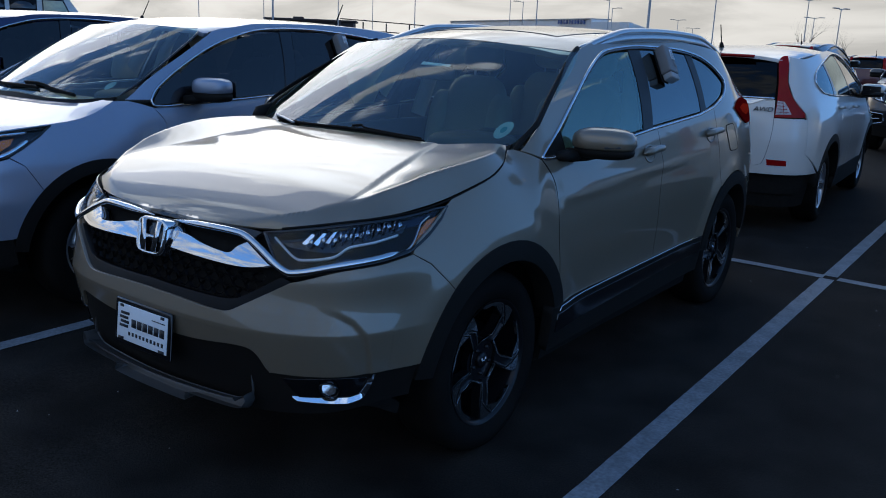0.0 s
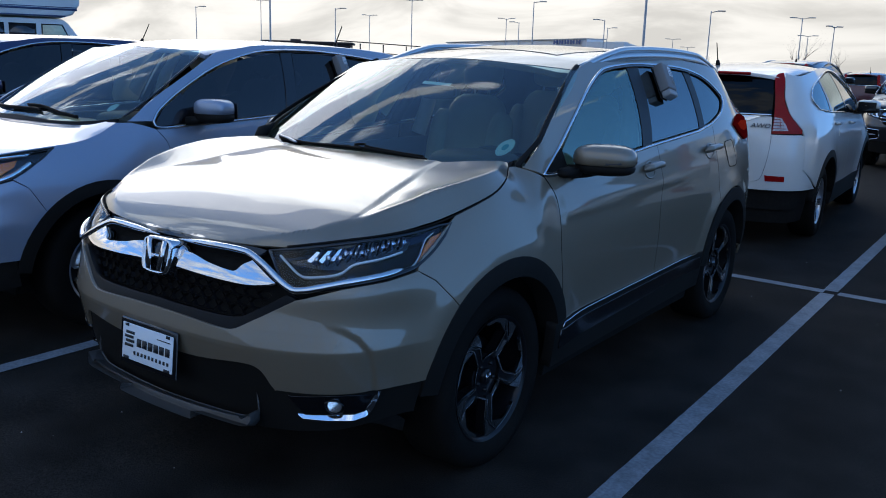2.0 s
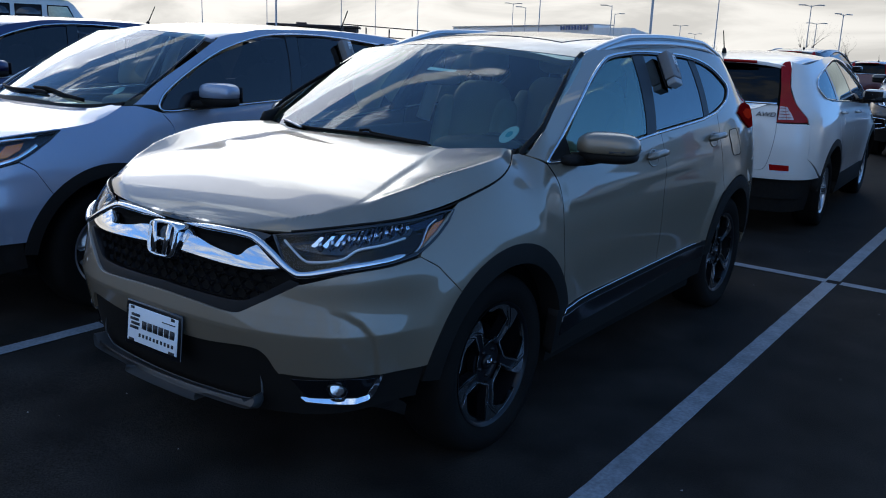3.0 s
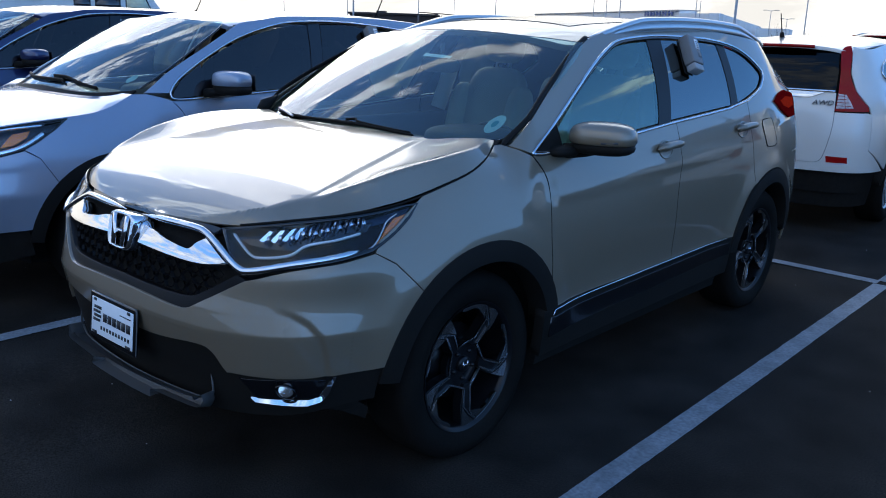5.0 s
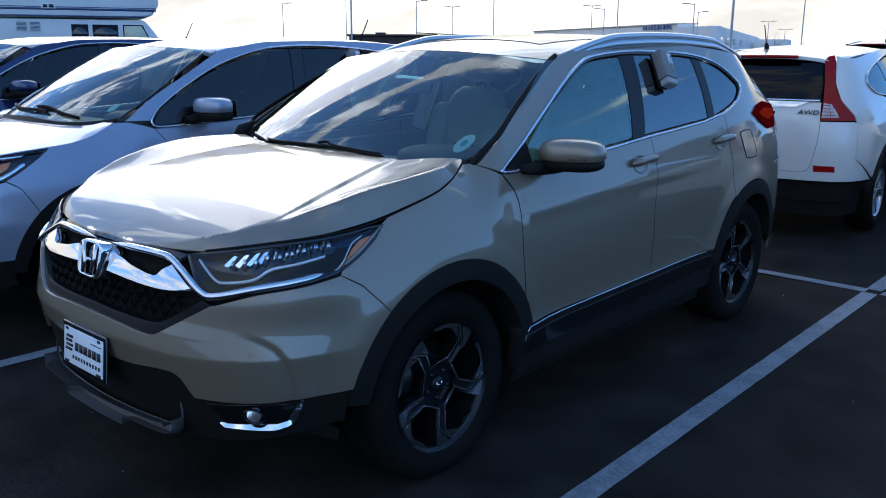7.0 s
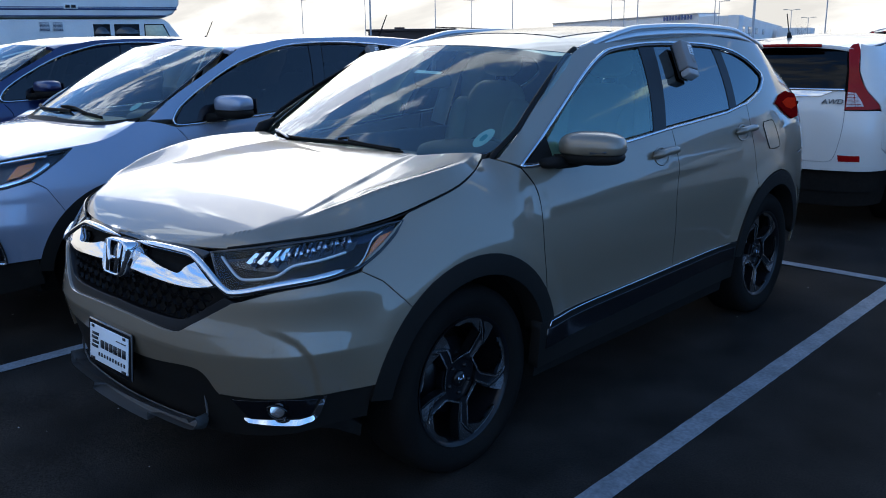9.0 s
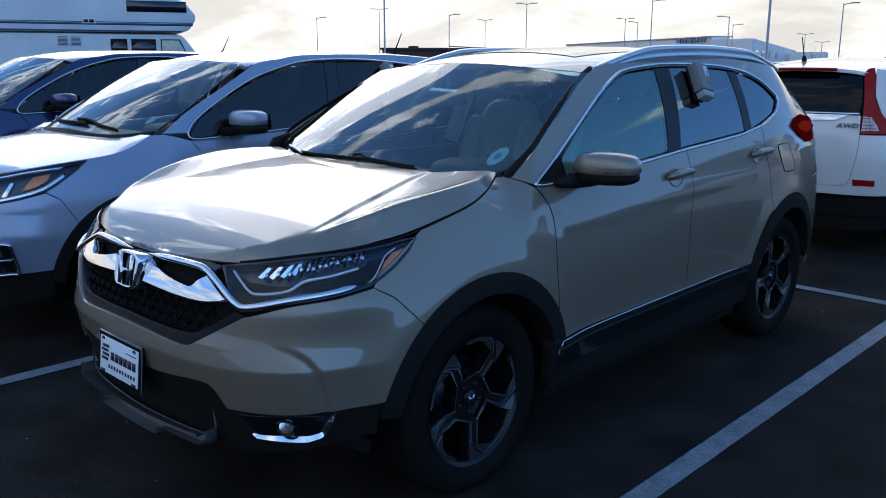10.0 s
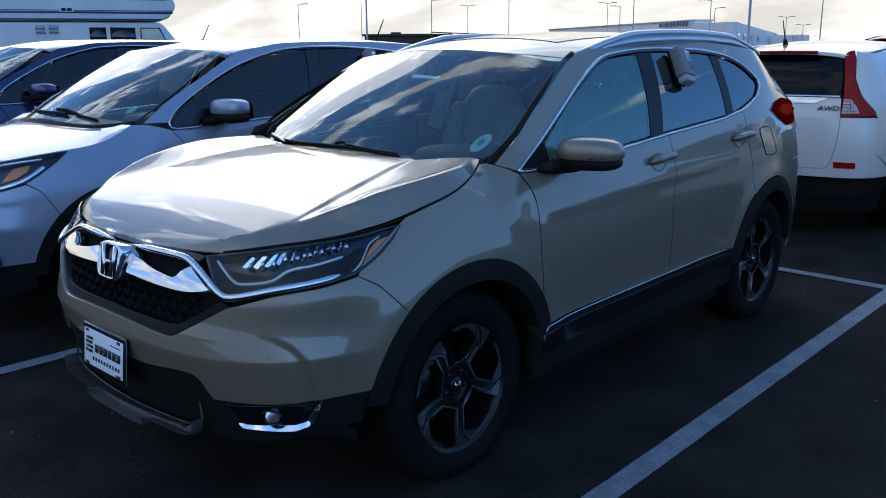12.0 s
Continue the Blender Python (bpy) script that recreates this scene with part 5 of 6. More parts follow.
    box(bm, -0.165, 0.165, 0.0, 0.012, -0.085, 0.085, 0.006, m=m)
    box(bm, -0.10, 0.10, 0.010, 0.05, -0.06, 0.05, m=m)
    part("plate_frame", bm, GLOSSBLACK, pl, "black plate frame")
    bm = bmesh.new()
    box(bm, -0.147, 0.147, -0.003, 0.002, -0.067, 0.067, 0.002, m=m)
    part("plate_card", bm, PLATEWHITE, pl, "white card")

    def bar(x0, x1, z0, z1):
        bm = bmesh.new()
        box(bm, x0, x1, -0.005, -0.0032, z0, z1, m=m)
        part("print_bar", bm, INK, pl)
    for k in range(6):
        bar(-0.058 + 0.033 * k, -0.058 + 0.033 * k + 0.026, -0.010, 0.020)
    for k in range(10):
        bar(-0.075 + 0.0215 * k, -0.075 + 0.0215 * k + 0.010, -0.043, -0.030)
    bar(0.06, 0.135, 0.040, 0.043)
    for k in range(4):
        bar(-0.130 + 0.006 * (k % 2), -0.080 + 0.006 * (k % 2), -0.018 + 0.016 * k, -0.008 + 0.016 * k)
    for x in (-0.12, 0.12):
        bar(x - 0.016, x + 0.016, -0.066, -0.056)
        bar(x - 0.010, x + 0.010, 0.056, 0.066)

    # wipers
    for pts in (((-0.58, 1.182), (-0.35, 1.178), (-0.10, 1.182), (0.02, 1.181)), ((-0.03, 1.186), (0.06, 1.182), (0.22, 1.176), (0.38, 1.165))):
        ribbon("wiper", S.screen, curve(*pts), 0.009, 0.010, PLASTIC, root, "black windscreen wiper", ref=(0, 0.5, 0.9), out=0.006)
    ribbon("wiper_arm", S.screen, curve((-0.60, 1.190), (-0.50, 1.182), (-0.41, 1.172)), 0.010, 0.008, SATIN, root, "bright wiper arm", ref=(0, 0.5, 0.9), out=0.012)
    ribbon("wiper_arm", S.screen, curve((-0.03, 1.190), (0.02, 1.196), (0.07, 1.186), (0.36, 1.171)), 0.008, 0.008, PLASTIC, root, ref=(0, 0.5, 0.9), out=0.012)
    bm = bmesh.new()
    tube(bm, [(-0.758, -1.10, 1.180), (-0.755, -1.065, 1.202), (-0.752, -1.03, 1.222), (-0.748, -0.99, 1.246)], [0.014, 0.032, 0.020, 0.006], 12)
    part("pillar_foot", bm, PLASTIC, root, "black moulding at the foot of the pillar")

    # stickers on the windscreen
    panel("round_sticker", S.screen, arc(0.656, 1.240, 0.034, 0, 360, 24)[:-1], STICKER, root, "round pale inspection sticker", core=(0, 0.4, 0.9), out=-0.007, thick=0.001, step=0.02)
    panel("sticker_print", S.screen, arc(0.656, 1.240, 0.014, 20, 340, 16), TEAL, root, "", core=(0, 0.4, 0.9), out=-0.0055, thick=0.001, step=0.02)
    panel("stock_sticker", S.screen, [(0.0, 1.478), (0.17, 1.473), (0.17, 1.488), (0.0, 1.495)], CARDPALE, root, "narrow pale paper strip with unreadable print", core=(0, 0.4, 0.9), out=-0.008, thick=0.001, step=0.02)

    cabin(S, root, BEIGE)
    for y, sx in ((-1.33, 1), (-1.33, -1), (1.33, 1), (1.33, -1)):
        wheel(root, sx * 0.865, y, 0.369, 0.255, "bent", (DARKALLOY, MACHINED), turn=0 if y < 0 else -15, hub=0.356)
    return root, S


hero, HERO_SHAPE = hero_car()


# ---- key lockboxes hung on the door glass ----
def lockbox(surface, s, z, base, label, lean=0.0):
    root = thing("key_lockbox", label, "lockbox", "key lockboxes on car windows")
    p, q = Vector(surface(s, z)), normal_of(surface, s, z)
    q = q if q.x > 0 else -q
    along = (Vector(surface(s + 0.02, z)) - Vector(surface(s - 0.02, z))).normalized()
    up = q.cross(along)
    up = up if up.z > 0 else -up
    fr = Matrix((along, q, up)).transposed().to_4x4()
    fr.translation = p
    m = base @ fr @ pose(0, 0, 0, 0, lean, 0) @ Matrix.Scale(0.8, 4)
    bm = bmesh.new()
    box(bm, -0.055, 0.055, 0.007, 0.082, -0.075, 0.125, 0.008, m=m)
    part("case", bm, CARTON, root)
    bm = bmesh.new()
    box(bm, -0.050, 0.050, 0.011, 0.078, -0.122, -0.078, 0.008, m=m)
    part("base_cap", bm, LIDGREY, root, "paler grey base cap")
    bm = bmesh.new()
    box(bm, -0.065, 0.02, 0.001, 0.006, -0.125, 0.11, 0.004, m=m)
    part("window_clip", bm, PLASTIC, root, "black clip over the glass")
    bm = bmesh.new()
    box(bm, 0.005, 0.048, 0.0825, 0.0835, 0.03, 0.10, m=m)
    lab = part("label_card", bm, PLATEWHITE, root, "white label")
    bm = bmesh.new()
    for k in range(4):
        box(bm, 0.010, 0.043, 0.0838, 0.0844, 0.040 + 0.014 * k, 0.044 + 0.014 * k, m=m)
    part("print", bm, INK, lab, "dark bars of print")
    bm = bmesh.new()
    box(bm, 0.012, 0.046, 0.0825, 0.0835, -0.03, 0.02, m=m)
    part("label_card", bm, CARTON, root)
    return root


LIDGREY = material("pale_grey_plastic", (0.34, 0.33, 0.32), rough=0.5, grain=0.05, scale=120)
lockbox(HERO_SHAPE.side, 3.39, 1.487, Matrix.Identity(4), "grey key lockbox with white label on the rear door glass", 16)


# ---- the older model: silver, dark blue and white neighbours ----
TINTED = glass("tinted_front_glass", (0.03, 0.036, 0.05), ior=1.6)


def older_car(label, paint_mat, m, group="", tail=False, antenna=True, wheels=True, rail=False, simple=False):
    root = thing("suv", label, "car", group)
    S = Shape(OLDER)
    F, R, H = S.s_at(-1.31), S.s_at(1.31), 0.35
    side, p, e = S.side, paint_mat, S.ends
    st = 0.06 if simple else 0.04
    edge = [(s, S.nose[0](s)) for s in np.linspace(0.0, 1.73, 40)]
    hull(S, root)
    half = [S.side(s, z)[:2] for s, z in edge] + curve((0.72, -1.16), (0.60, -1.14), (0.45, -1.19), (0.25, -1.18), (0.0, -1.17))[1:]
    panel("hood", S.hood, half + [(-x, y) for x, y in half[::-1][1:-1]], p, root, core=(0, 0, -3), step=st, thick=0.02)
    win = curve((1.94, 1.160), (2.004, 1.229), (2.196, 1.339), (2.497, 1.472), (2.803, 1.556), (3.006, 1.585), (3.254, 1.595), (3.507, 1.590), (3.81, 1.568), (4.15, 1.528), (4.45, 1.475), (4.64, 1.415),
                (4.715, 1.355), (4.68, 1.305), (4.55, 1.245), n=4)
    sill = [(4.35, 1.215), (3.6, 1.195), (3.0, 1.168), (2.45, 1.138), (2.08, 1.122), (1.955, 1.125), (1.94, 1.160)]
    arch_f = arc(F, H, 0.505, 17, 133)
    both(panel, "front_fender", side, edge[30:] + curve((1.80, 1.16), (1.88, 1.140), (1.945, 1.118)) + curve((2.00, 1.05), (2.015, 0.95), (2.01, 0.5)) + arch_f + [(1.15, 0.85), (1.08, 0.898), (1.20, 0.965)], p, root, step=st)
    both(panel, "front_door", side, curve((1.945, 1.115), (2.00, 1.05), (2.015, 0.95), (2.015, 0.46)) + [(3.06, 0.46)] + curve((3.05, 0.6), (3.05, 0.9), (3.07, 1.170)) + [(3.0, 1.168), (2.45, 1.138), (2.08, 1.122)], p, root, step=st)
    both(panel, "rear_door", side, [(3.06, 0.46), (3.69, 0.47)] + arc(R, H, 0.52, 165, 122, 10) + curve((3.95, 0.85), (3.98, 1.0), (4.08, 1.21)) + [(3.6, 1.195)] + curve((3.07, 1.170), (3.05, 0.9), (3.05, 0.6)), p, root, step=st)
    both(panel, "side_frame", side, curve((1.79, 1.165), (1.93, 1.262), (2.07, 1.335), (2.27, 1.43), (2.48, 1.53), (2.60, 1.578), (2.9, 1.610), (3.4, 1.628), (3.9, 1.618), (4.4, 1.580), (4.8, 1.545), (5.20, 1.565))
         + [(5.205, 1.345), (5.135, 1.20), (5.00, 1.075), (4.98, 1.02), (4.98, 0.72)] + arc(R, H, 0.505, 22, 122) + curve((3.95, 0.85), (3.98, 1.0), (4.08, 1.21)) + [(4.35, 1.215)] + win[::-1][1:], p, root,
         "roof side and quarter panel in body paint", step=st)
    low = curve((0.0, 0.44), (0.40, 0.445), (0.70, 0.452), (1.06, 0.470)) + arc(F, H, 0.505, 166, 133, 12)
    up = [(1.15, 0.85), (1.08, 0.893)] + curve((0.955, 0.866), (0.736, 0.832), (0.56, 0.795)) + curve((0.50, 0.765), (0.40, 0.70), (0.0, 0.69))
    right = low + up
    panel("front_bumper", side, right + [(-s, z) for s, z in right[::-1][1:-1]], p, root, thick=0.03, step=st)
    ro = curve((0.0, -0.515), (0.30, -0.48), (0.54, -0.37), (0.59, -0.30), (0.615, 0.2), (0.61, 1.2), (0.56, 1.95), (0.45, 2.08), (0.0, 2.14))
    panel("roof", S.roof, ro + [(-x, y) for x, y in ro[::-1][1:-1]], p, root, core=(0, 0, -3), thick=0.03, step=st)
    for sx in (1, -1):
        bm = bmesh.new()
        tube(bm, [(sx * (S.roof_wide(y) - 0.004), y, S.roof(S.roof_wide(y) - 0.004, y)[2] + 0.002) for y in np.linspace(-0.33, 1.95, 30)], 0.011, 6)
        part("roof_moulding", bm, GLOSSBLACK, root)
        if rail:
            bm = bmesh.new()
            ys = np.linspace(-0.15, 1.7, 24)
            tube(bm, [(sx * (S.roof_wide(y) - 0.02), y, S.roof(0.6, y)[2] + 0.026 * max(0, min(1, 5 * (y + 0.15), 5 * (1.7 - y))) ** 0.7) for y in ys], 0.016, 8)
            part("roof_rail", bm, p, root, "raised roof rail")
    gate = curve((5.318, 1.165), (5.312, 0.94), (5.335, 0.75), (5.37, 0.63), (5.43, 0.602))
    panel("tailgate", side, [(5.32, 1.185)] + gate + [(2 * e - s, z) for s, z in gate[::-1]] + [(2 * e - 5.32, 1.185)], p, root, "tailgate in body paint", step=st)
    rb = [(4.98, 0.72), (4.98, 1.02), (5.02, 1.03), (5.318, 1.03)] + gate[4:] 
    panel("rear_bumper", side, rb + [(2 * e - s, z) for s, z in rb[::-1]] + [(2 * e - 4.70, 0.53), (4.70, 0.53)], p, root, thick=0.03, step=st)
    panel("rear_valance", side, [(4.85, 0.53), (2 * e - 4.85, 0.53), (2 * e - 4.9, 0.34), (4.9, 0.34)], HULL, root, "black plastic lower bumper", out=-0.04, thick=0.04, step=0.06)
    glassp = curve((5.345, 1.525), (5.325, 1.35), (5.325, 1.20)) + [(2 * e - 5.325, 1.20)] + curve((2 * e - 5.325, 1.35), (2 * e - 5.345, 1.525)) + curve((e + 0.2, 1.562), (e - 0.2, 1.562))
    ob = panel("rear_glass", side, glassp, REARGLASS, root, out=-0.004, thick=0.004)
    ob.visible_shadow = False
    panel("glass_frame", side, [(5.305, 1.56), (5.30, 1.19), (2 * e - 5.30, 1.19), (2 * e - 5.305, 1.56)], HULL, root, out=-0.035, thick=0.004, step=0.08)
    ribbon("tailgate_chrome", side, [(5.33 + (2 * e - 10.66) * i / 24, 1.192) for i in range(25)], 0.022, 0.016, CHROME, root, "chrome bar above the plate", out=0.006)
    if not tail:
        panel("spoiler", lambda x, y: (S.roof(x, y)[0], y, S.roof(x, y)[2] - 0.35 * max(0, y - 2.02) ** 1.5), curve((-0.55, 1.90), (-0.52, 2.04), (-0.3, 2.11), (0.0, 2.13), (0.3, 2.11), (0.52, 2.04), (0.55, 1.90)), p, root, core=(0, 0, -3), thick=0.016, out=0.006)
    bm = bmesh.new()
    tube(bm, [(x, 2.150 - 0.19 * x * x, 1.556 - 0.05 * x * x) for x in np.linspace(-0.27, 0.27, 13)], 0.013, 8)
    part("brake_light", bm, REDLENS, root, "thin red high brake light")
    for f in (False, True):
        t = new("tail_lamp")
        t.parent = root
        panel("red_lens", side, curve((5.335, 1.52), (5.30, 1.555), (5.23, 1.565)) + curve((5.205, 1.50), (5.215, 1.345), (5.145, 1.20), (5.02, 1.075)) + [(5.02, 1.038), (5.313, 1.034), (5.305, 1.2), (5.31, 1.34)], REDLENS, t, "red tall tail lamp", flip=f, out=0.012, step=0.03)
        panel("clear_lens", side, [(5.300, 1.175), (5.235, 1.170), (5.190, 1.110), (5.165, 1.062), (5.306, 1.055)], CLEARLAMP, t, "clear reversing lens", flip=f, out=0.016, thick=0.003, step=0.02)
        for k in range(4):
            ribbon("lens_rib", side, [(5.302 - 0.01 * j, 1.078 + 0.026 * k) for j in range(12 - 2 * k)], 0.004, 0.004, REDLENS, t, flip=f, out=0.018)
        ribbon("lens_rib", side, [(5.252 - 0.002 * j, 1.168 - 0.012 * j) for j in range(10)], 0.004, 0.005, REDLENS, t, flip=f, out=0.018)
        panel("reflector", side, [(5.335, 0.665), (5.165, 0.662), (5.16, 0.61), (5.325, 0.61)], REDLENS, t, "red bumper reflector", flip=f, out=0.004, thick=0.006, step=0.03)
    if tail:
        panel("plate_garnish", side, curve((e - 0.43, 1.178), (e - 0.36, 1.150), (e - 0.30, 1.135), (e, 1.13), (e + 0.30, 1.135), (e + 0.36, 1.150), (e + 0.43, 1.178)) + [(e + 0.43, 1.190), (e - 0.43, 1.190)], CHROME, root, "broad chrome bar above the plate", out=0.012, thick=0.03, step=0.03)
        q = Vector(side(e + 0.44, 1.10))
        lettering("AWD", 0.062, Matrix.Translation(q + Vector((0, 0.012, 0))) @ pose(0, 0, 0, 84, 0, 187) @ Matrix(((1.1, 0.22, 0, 0), (0, 0.9, 0, 0), (0, 0, 1, 0), (0, 0, 0, 1))), SKID, root, "awd_lettering", "dark chrome letters", 0.006)
        bm = bmesh.new()
        box(bm, -0.16, 0.16, 0.0, 0.01, -0.08, 0.08, 0.004, m=pose(0, 2.262, 1.02))
        part("plate_recess", bm, PLASTIC, root)
    for hub in (F, R):
        both(panel, "wheel_arch_trim", side, arc(hub, H, 0.507, 6, 174) + arc(hub, H, 0.44, 174, 6), PLASTIC, root, "black plastic arch trim", out=0.003, thick=0.09, gap=0, step=0.05)
    both(panel, "rocker_panel", side, [(1.97, 0.458), (3.72, 0.468), (3.74, 0.27), (1.98, 0.25)], PLASTIC, root, "black plastic sill cladding", out=0.004, thick=0.05, step=0.06)
    lo = curve((0.0, 0.44), (0.40, 0.445), (0.70, 0.450), (1.065, 0.468)) + curve((1.09, 0.32), (0.75, 0.27), (0.0, 0.25))
    panel("lower_bumper", side, lo + [(-s, z) for s, z in lo[::-1][1:-1]], PLASTIC, root, "black plastic lower bumper", out=-0.01, thick=0.05, step=0.05)

    # glass
    near = curve((0.722, 1.180), (0.735, 1.25), (0.728, 1.35), (0.700, 1.443), (0.662, 1.53), (0.605, 1.58))
    half = curve((0.0, 1.165), (0.45, 1.150), (0.64, 1.160), (0.722, 1.180)) + near[1:] + curve((0.605, 1.58), (0.374, 1.585), (0.0, 1.598))[1:]
    ob = panel("windscreen", S.screen, half + [(-x, z) for x, z in half[::-1][1:-1]], PANE, root, core=(0, 0.4, 0.9), thick=0.005, gap=0.004, step=st)
    ob.visible_shadow = False
    both(ribbon, "windscreen_seal", S.screen, near[:-3], 0.013, 0.006, GLOSSBLACK, root, ref=(0, 0.5, 0.9), taper=0.05)
    panel("cowl", S.screen, curve((-0.72, 1.172), (-0.45, 1.148), (0.0, 1.162), (0.45, 1.148), (0.72, 1.172)) + curve((0.72, 1.13), (0.0, 1.09), (-0.72, 1.13)), PLASTIC, root, "black plastic cowl", core=(0, 0.4, 0.9), out=0.006)
    for name, poly, mat in (
            ("front_window", curve((2.05, 1.145), (2.22, 1.33), (2.50, 1.458), (2.80, 1.540), (3.01, 1.570), (3.11, 1.575)) + [(2.985, 1.178), (2.45, 1.150)], TINTED),
            ("rear_window", curve((3.225, 1.580), (3.507, 1.576), (4.16, 1.512)) + [(4.06, 1.220), (3.6, 1.208), (3.075, 1.185)], PRIVACY if tail else TINTED),
            ("quarter_window", curve((4.225, 1.500), (4.45, 1.458), (4.62, 1.402), (4.695, 1.352)) + curve((4.66, 1.312), (4.54, 1.258), (4.12, 1.224)), PRIVACY if tail else TINTED)):
        for ob in both(panel, name, side, poly, mat, root, out=-0.006, thick=0.004, step=0.05):
            ob.visible_shadow = False
    both(panel, "door_pillar_trim", side, [(2.985, 1.175), (3.115, 1.580), (3.222, 1.584), (3.078, 1.180)], GLOSSBLACK, root, "gloss black pillar cover", out=-0.003, thick=0.02, step=0.06)
    both(panel, "quarter_divider", side, [(4.055, 1.215), (4.155, 1.520), (4.23, 1.505), (4.125, 1.22)], GLOSSBLACK, root, "", out=-0.003, thick=0.02, step=0.06)
    both(panel, "window_corner", side, [(1.962, 1.128), (1.968, 1.165), (2.03, 1.232), (2.19, 1.325), (2.20, 1.142)], GLOSSBLACK, root, "black mirror corner", out=-0.002, thick=0.02, step=0.05)
    both(ribbon, "window_surround", side, win + curve(*sill, n=3)[1:-1], 0.013, 0.010, CHROME, root, "chrome window surround", closed=True, out=0.004)
    for s0, z0 in ((2.82, 1.055), (3.78, 1.085)):
        for f in (False, True):
            ribbon("door_handle", side, [(s0 + 0.21 * t, z0 + 0.01 * t) for t in np.linspace(0, 1, 8)], 0.030, 0.032, p, root, flip=f, out=0.012, taper=0.12)

    for sx in (1, -1):
        mir = new("door_mirror")
        mir.parent = root
        bm = bmesh.new()
        mm = pose(sx * 0.955, -0.60, 1.232, 0, 0, sx * 12)
        lump(bm, (0.122, 0.085, 0.060), mm, 3.2, 12, 24)
        for v in bm.verts:
            if v.co.z < 1.203:
                v.co.z = 1.203 + (v.co.z - 1.203) * 0.2
        part("housing", bm, p, mir)
        bm = bmesh.new()
        lump(bm, (0.12, 0.08, 0.036), pose(sx * 0.955, -0.597, 1.182, 0, 0, sx * 12), 3.4, 8, 20)
        tube(bm, [(sx * 0.82, -0.70, 1.150), (sx * 0.88, -0.65, 1.160), (sx * 0.95, -0.60, 1.168)], [0.045, 0.038, 0.03], 8, 0.7)
        part("mirror_base", bm, PLASTIC, mir, "black lower cover and foot")
        bm = bmesh.new()
        box(bm, -0.098, 0.098, -0.003, 0.003, -0.050, 0.046, 0.002, m=pose(sx * 0.952, -0.517, 1.222, 0, 0, sx * 12))
        part("mirror_glass", bm, GLOSSBLACK, mir, "dark mirror glass")

    # front end
    g = new("grille")
    g.parent = root
    mouth = curve((0.0, 0.95), (0.35, 0.95), (0.53, 0.955)) + curve((0.54, 0.86), (0.54, 0.80), (0.48, 0.755), (0.40, 0.70), (0.0, 0.69))
    panel("grille_backing", side, mouth + [(-s, z) for s, z in mouth[::-1][1:-1]], HULL, g, out=-0.03, thick=0.01, step=0.06)
    for z0, w in ((0.925, 0.024), (0.80, 0.02), (0.75, 0.012)):
        ribbon("chrome_bar", side, [(-0.53 + 1.06 * i / 20, z0 + 0.012 * (abs(i - 10) / 10) ** 2) for i in range(21)], w, 0.022, CHROME, g, out=-0.006)
    both(panel, "chrome_wing", side, curve((0.08, 0.895), (0.30, 0.885), (0.50, 0.90)) + [(0.53, 0.86)] + curve((0.45, 0.835), (0.25, 0.835), (0.08, 0.845)), CHROME, g, out=0.0, thick=0.03, step=0.04)
    bm = bmesh.new()
    c = Vector(side(0, 0.865))
    lump(bm, (0.075, 0.025, 0.06), Matrix.Translation(c + Vector((0, -0.01, 0))), 4, 8, 20)
    part("badge", bm, CHROME, g, "plain chrome badge")
    for f in (False, True):
        lamp = new("head_lamp")
        lamp.parent = root
        outline = [(0.545, 0.965)] + [(s, z - 0.008) for s, z in edge if 0.58 < s < 1.30] + [(1.325, 1.045)] + curve((1.26, 1.0), (1.212, 0.972), (1.15, 0.935), (1.085, 0.903)) + curve((0.955, 0.870), (0.736, 0.836), (0.56, 0.80))
        ob = panel("lens", side, outline, LENS, lamp, flip=f, thick=0.004, gap=0.003, step=st)
        ob.visible_shadow = False
        panel("housing", side, outline, LAMPDARK, lamp, flip=f, out=-0.05, thick=0.003, step=st)
        ribbon("lamp_edge", side, outline, 0.012, 0.006, GLOSSBLACK, lamp, flip=f, closed=True, out=-0.004)
        panel("amber_reflector", side, [(0.955, 0.915), (0.995, 0.955), (1.03, 0.985), (1.13, 0.998), (1.105, 0.962), (1.03, 0.925)], AMBER, lamp, "amber indicator bowl", flip=f, out=-0.022, thick=0.01, step=0.03)
        ribbon("chrome_brow", side, curve((0.56, 0.940), (0.80, 0.975), (1.02, 1.005), (1.20, 1.018)), 0.016, 0.014, BOWL, lamp, flip=f, out=-0.014)
        ribbon("lower_bowl", side, curve((0.58, 0.825), (0.75, 0.855), (0.95, 0.888), (1.08, 0.92), (1.20, 0.985)), 0.028, 0.012, BOWL, lamp, flip=f, out=-0.024)
        for k, (s0, z0) in enumerate(((0.64, 0.885), (0.76, 0.905), (0.87, 0.925))):
            panel("lamp_bowl", side, [(s0 - 0.035, z0 - 0.036), (s0 - 0.004, z0 - 0.040), (s0 + 0.046, z0 + 0.036), (s0 + 0.020, z0 + 0.038)], BOWL, lamp, flip=f, out=-0.020 - 0.004 * k, thick=0.03, step=0.03)
        fog = new("fog_lamp")
        fog.parent = root
        ring = curve((0.53, 0.625), (0.70, 0.635), (0.86, 0.638), (0.885, 0.60), (0.905, 0.48), (0.86, 0.470), (0.72, 0.465), (0.53, 0.50), (0.525, 0.56), (0.53, 0.625))
        panel("fog_pocket", side, ring[:-1], GLOSSBLACK, fog, flip=f, out=0.002, thick=0.004, step=st)
        ribbon("fog_surround", side, ring[:-1], 0.016, 0.014, CHROME, fog, "chrome fog lamp surround", flip=f, closed=True, out=0.004)
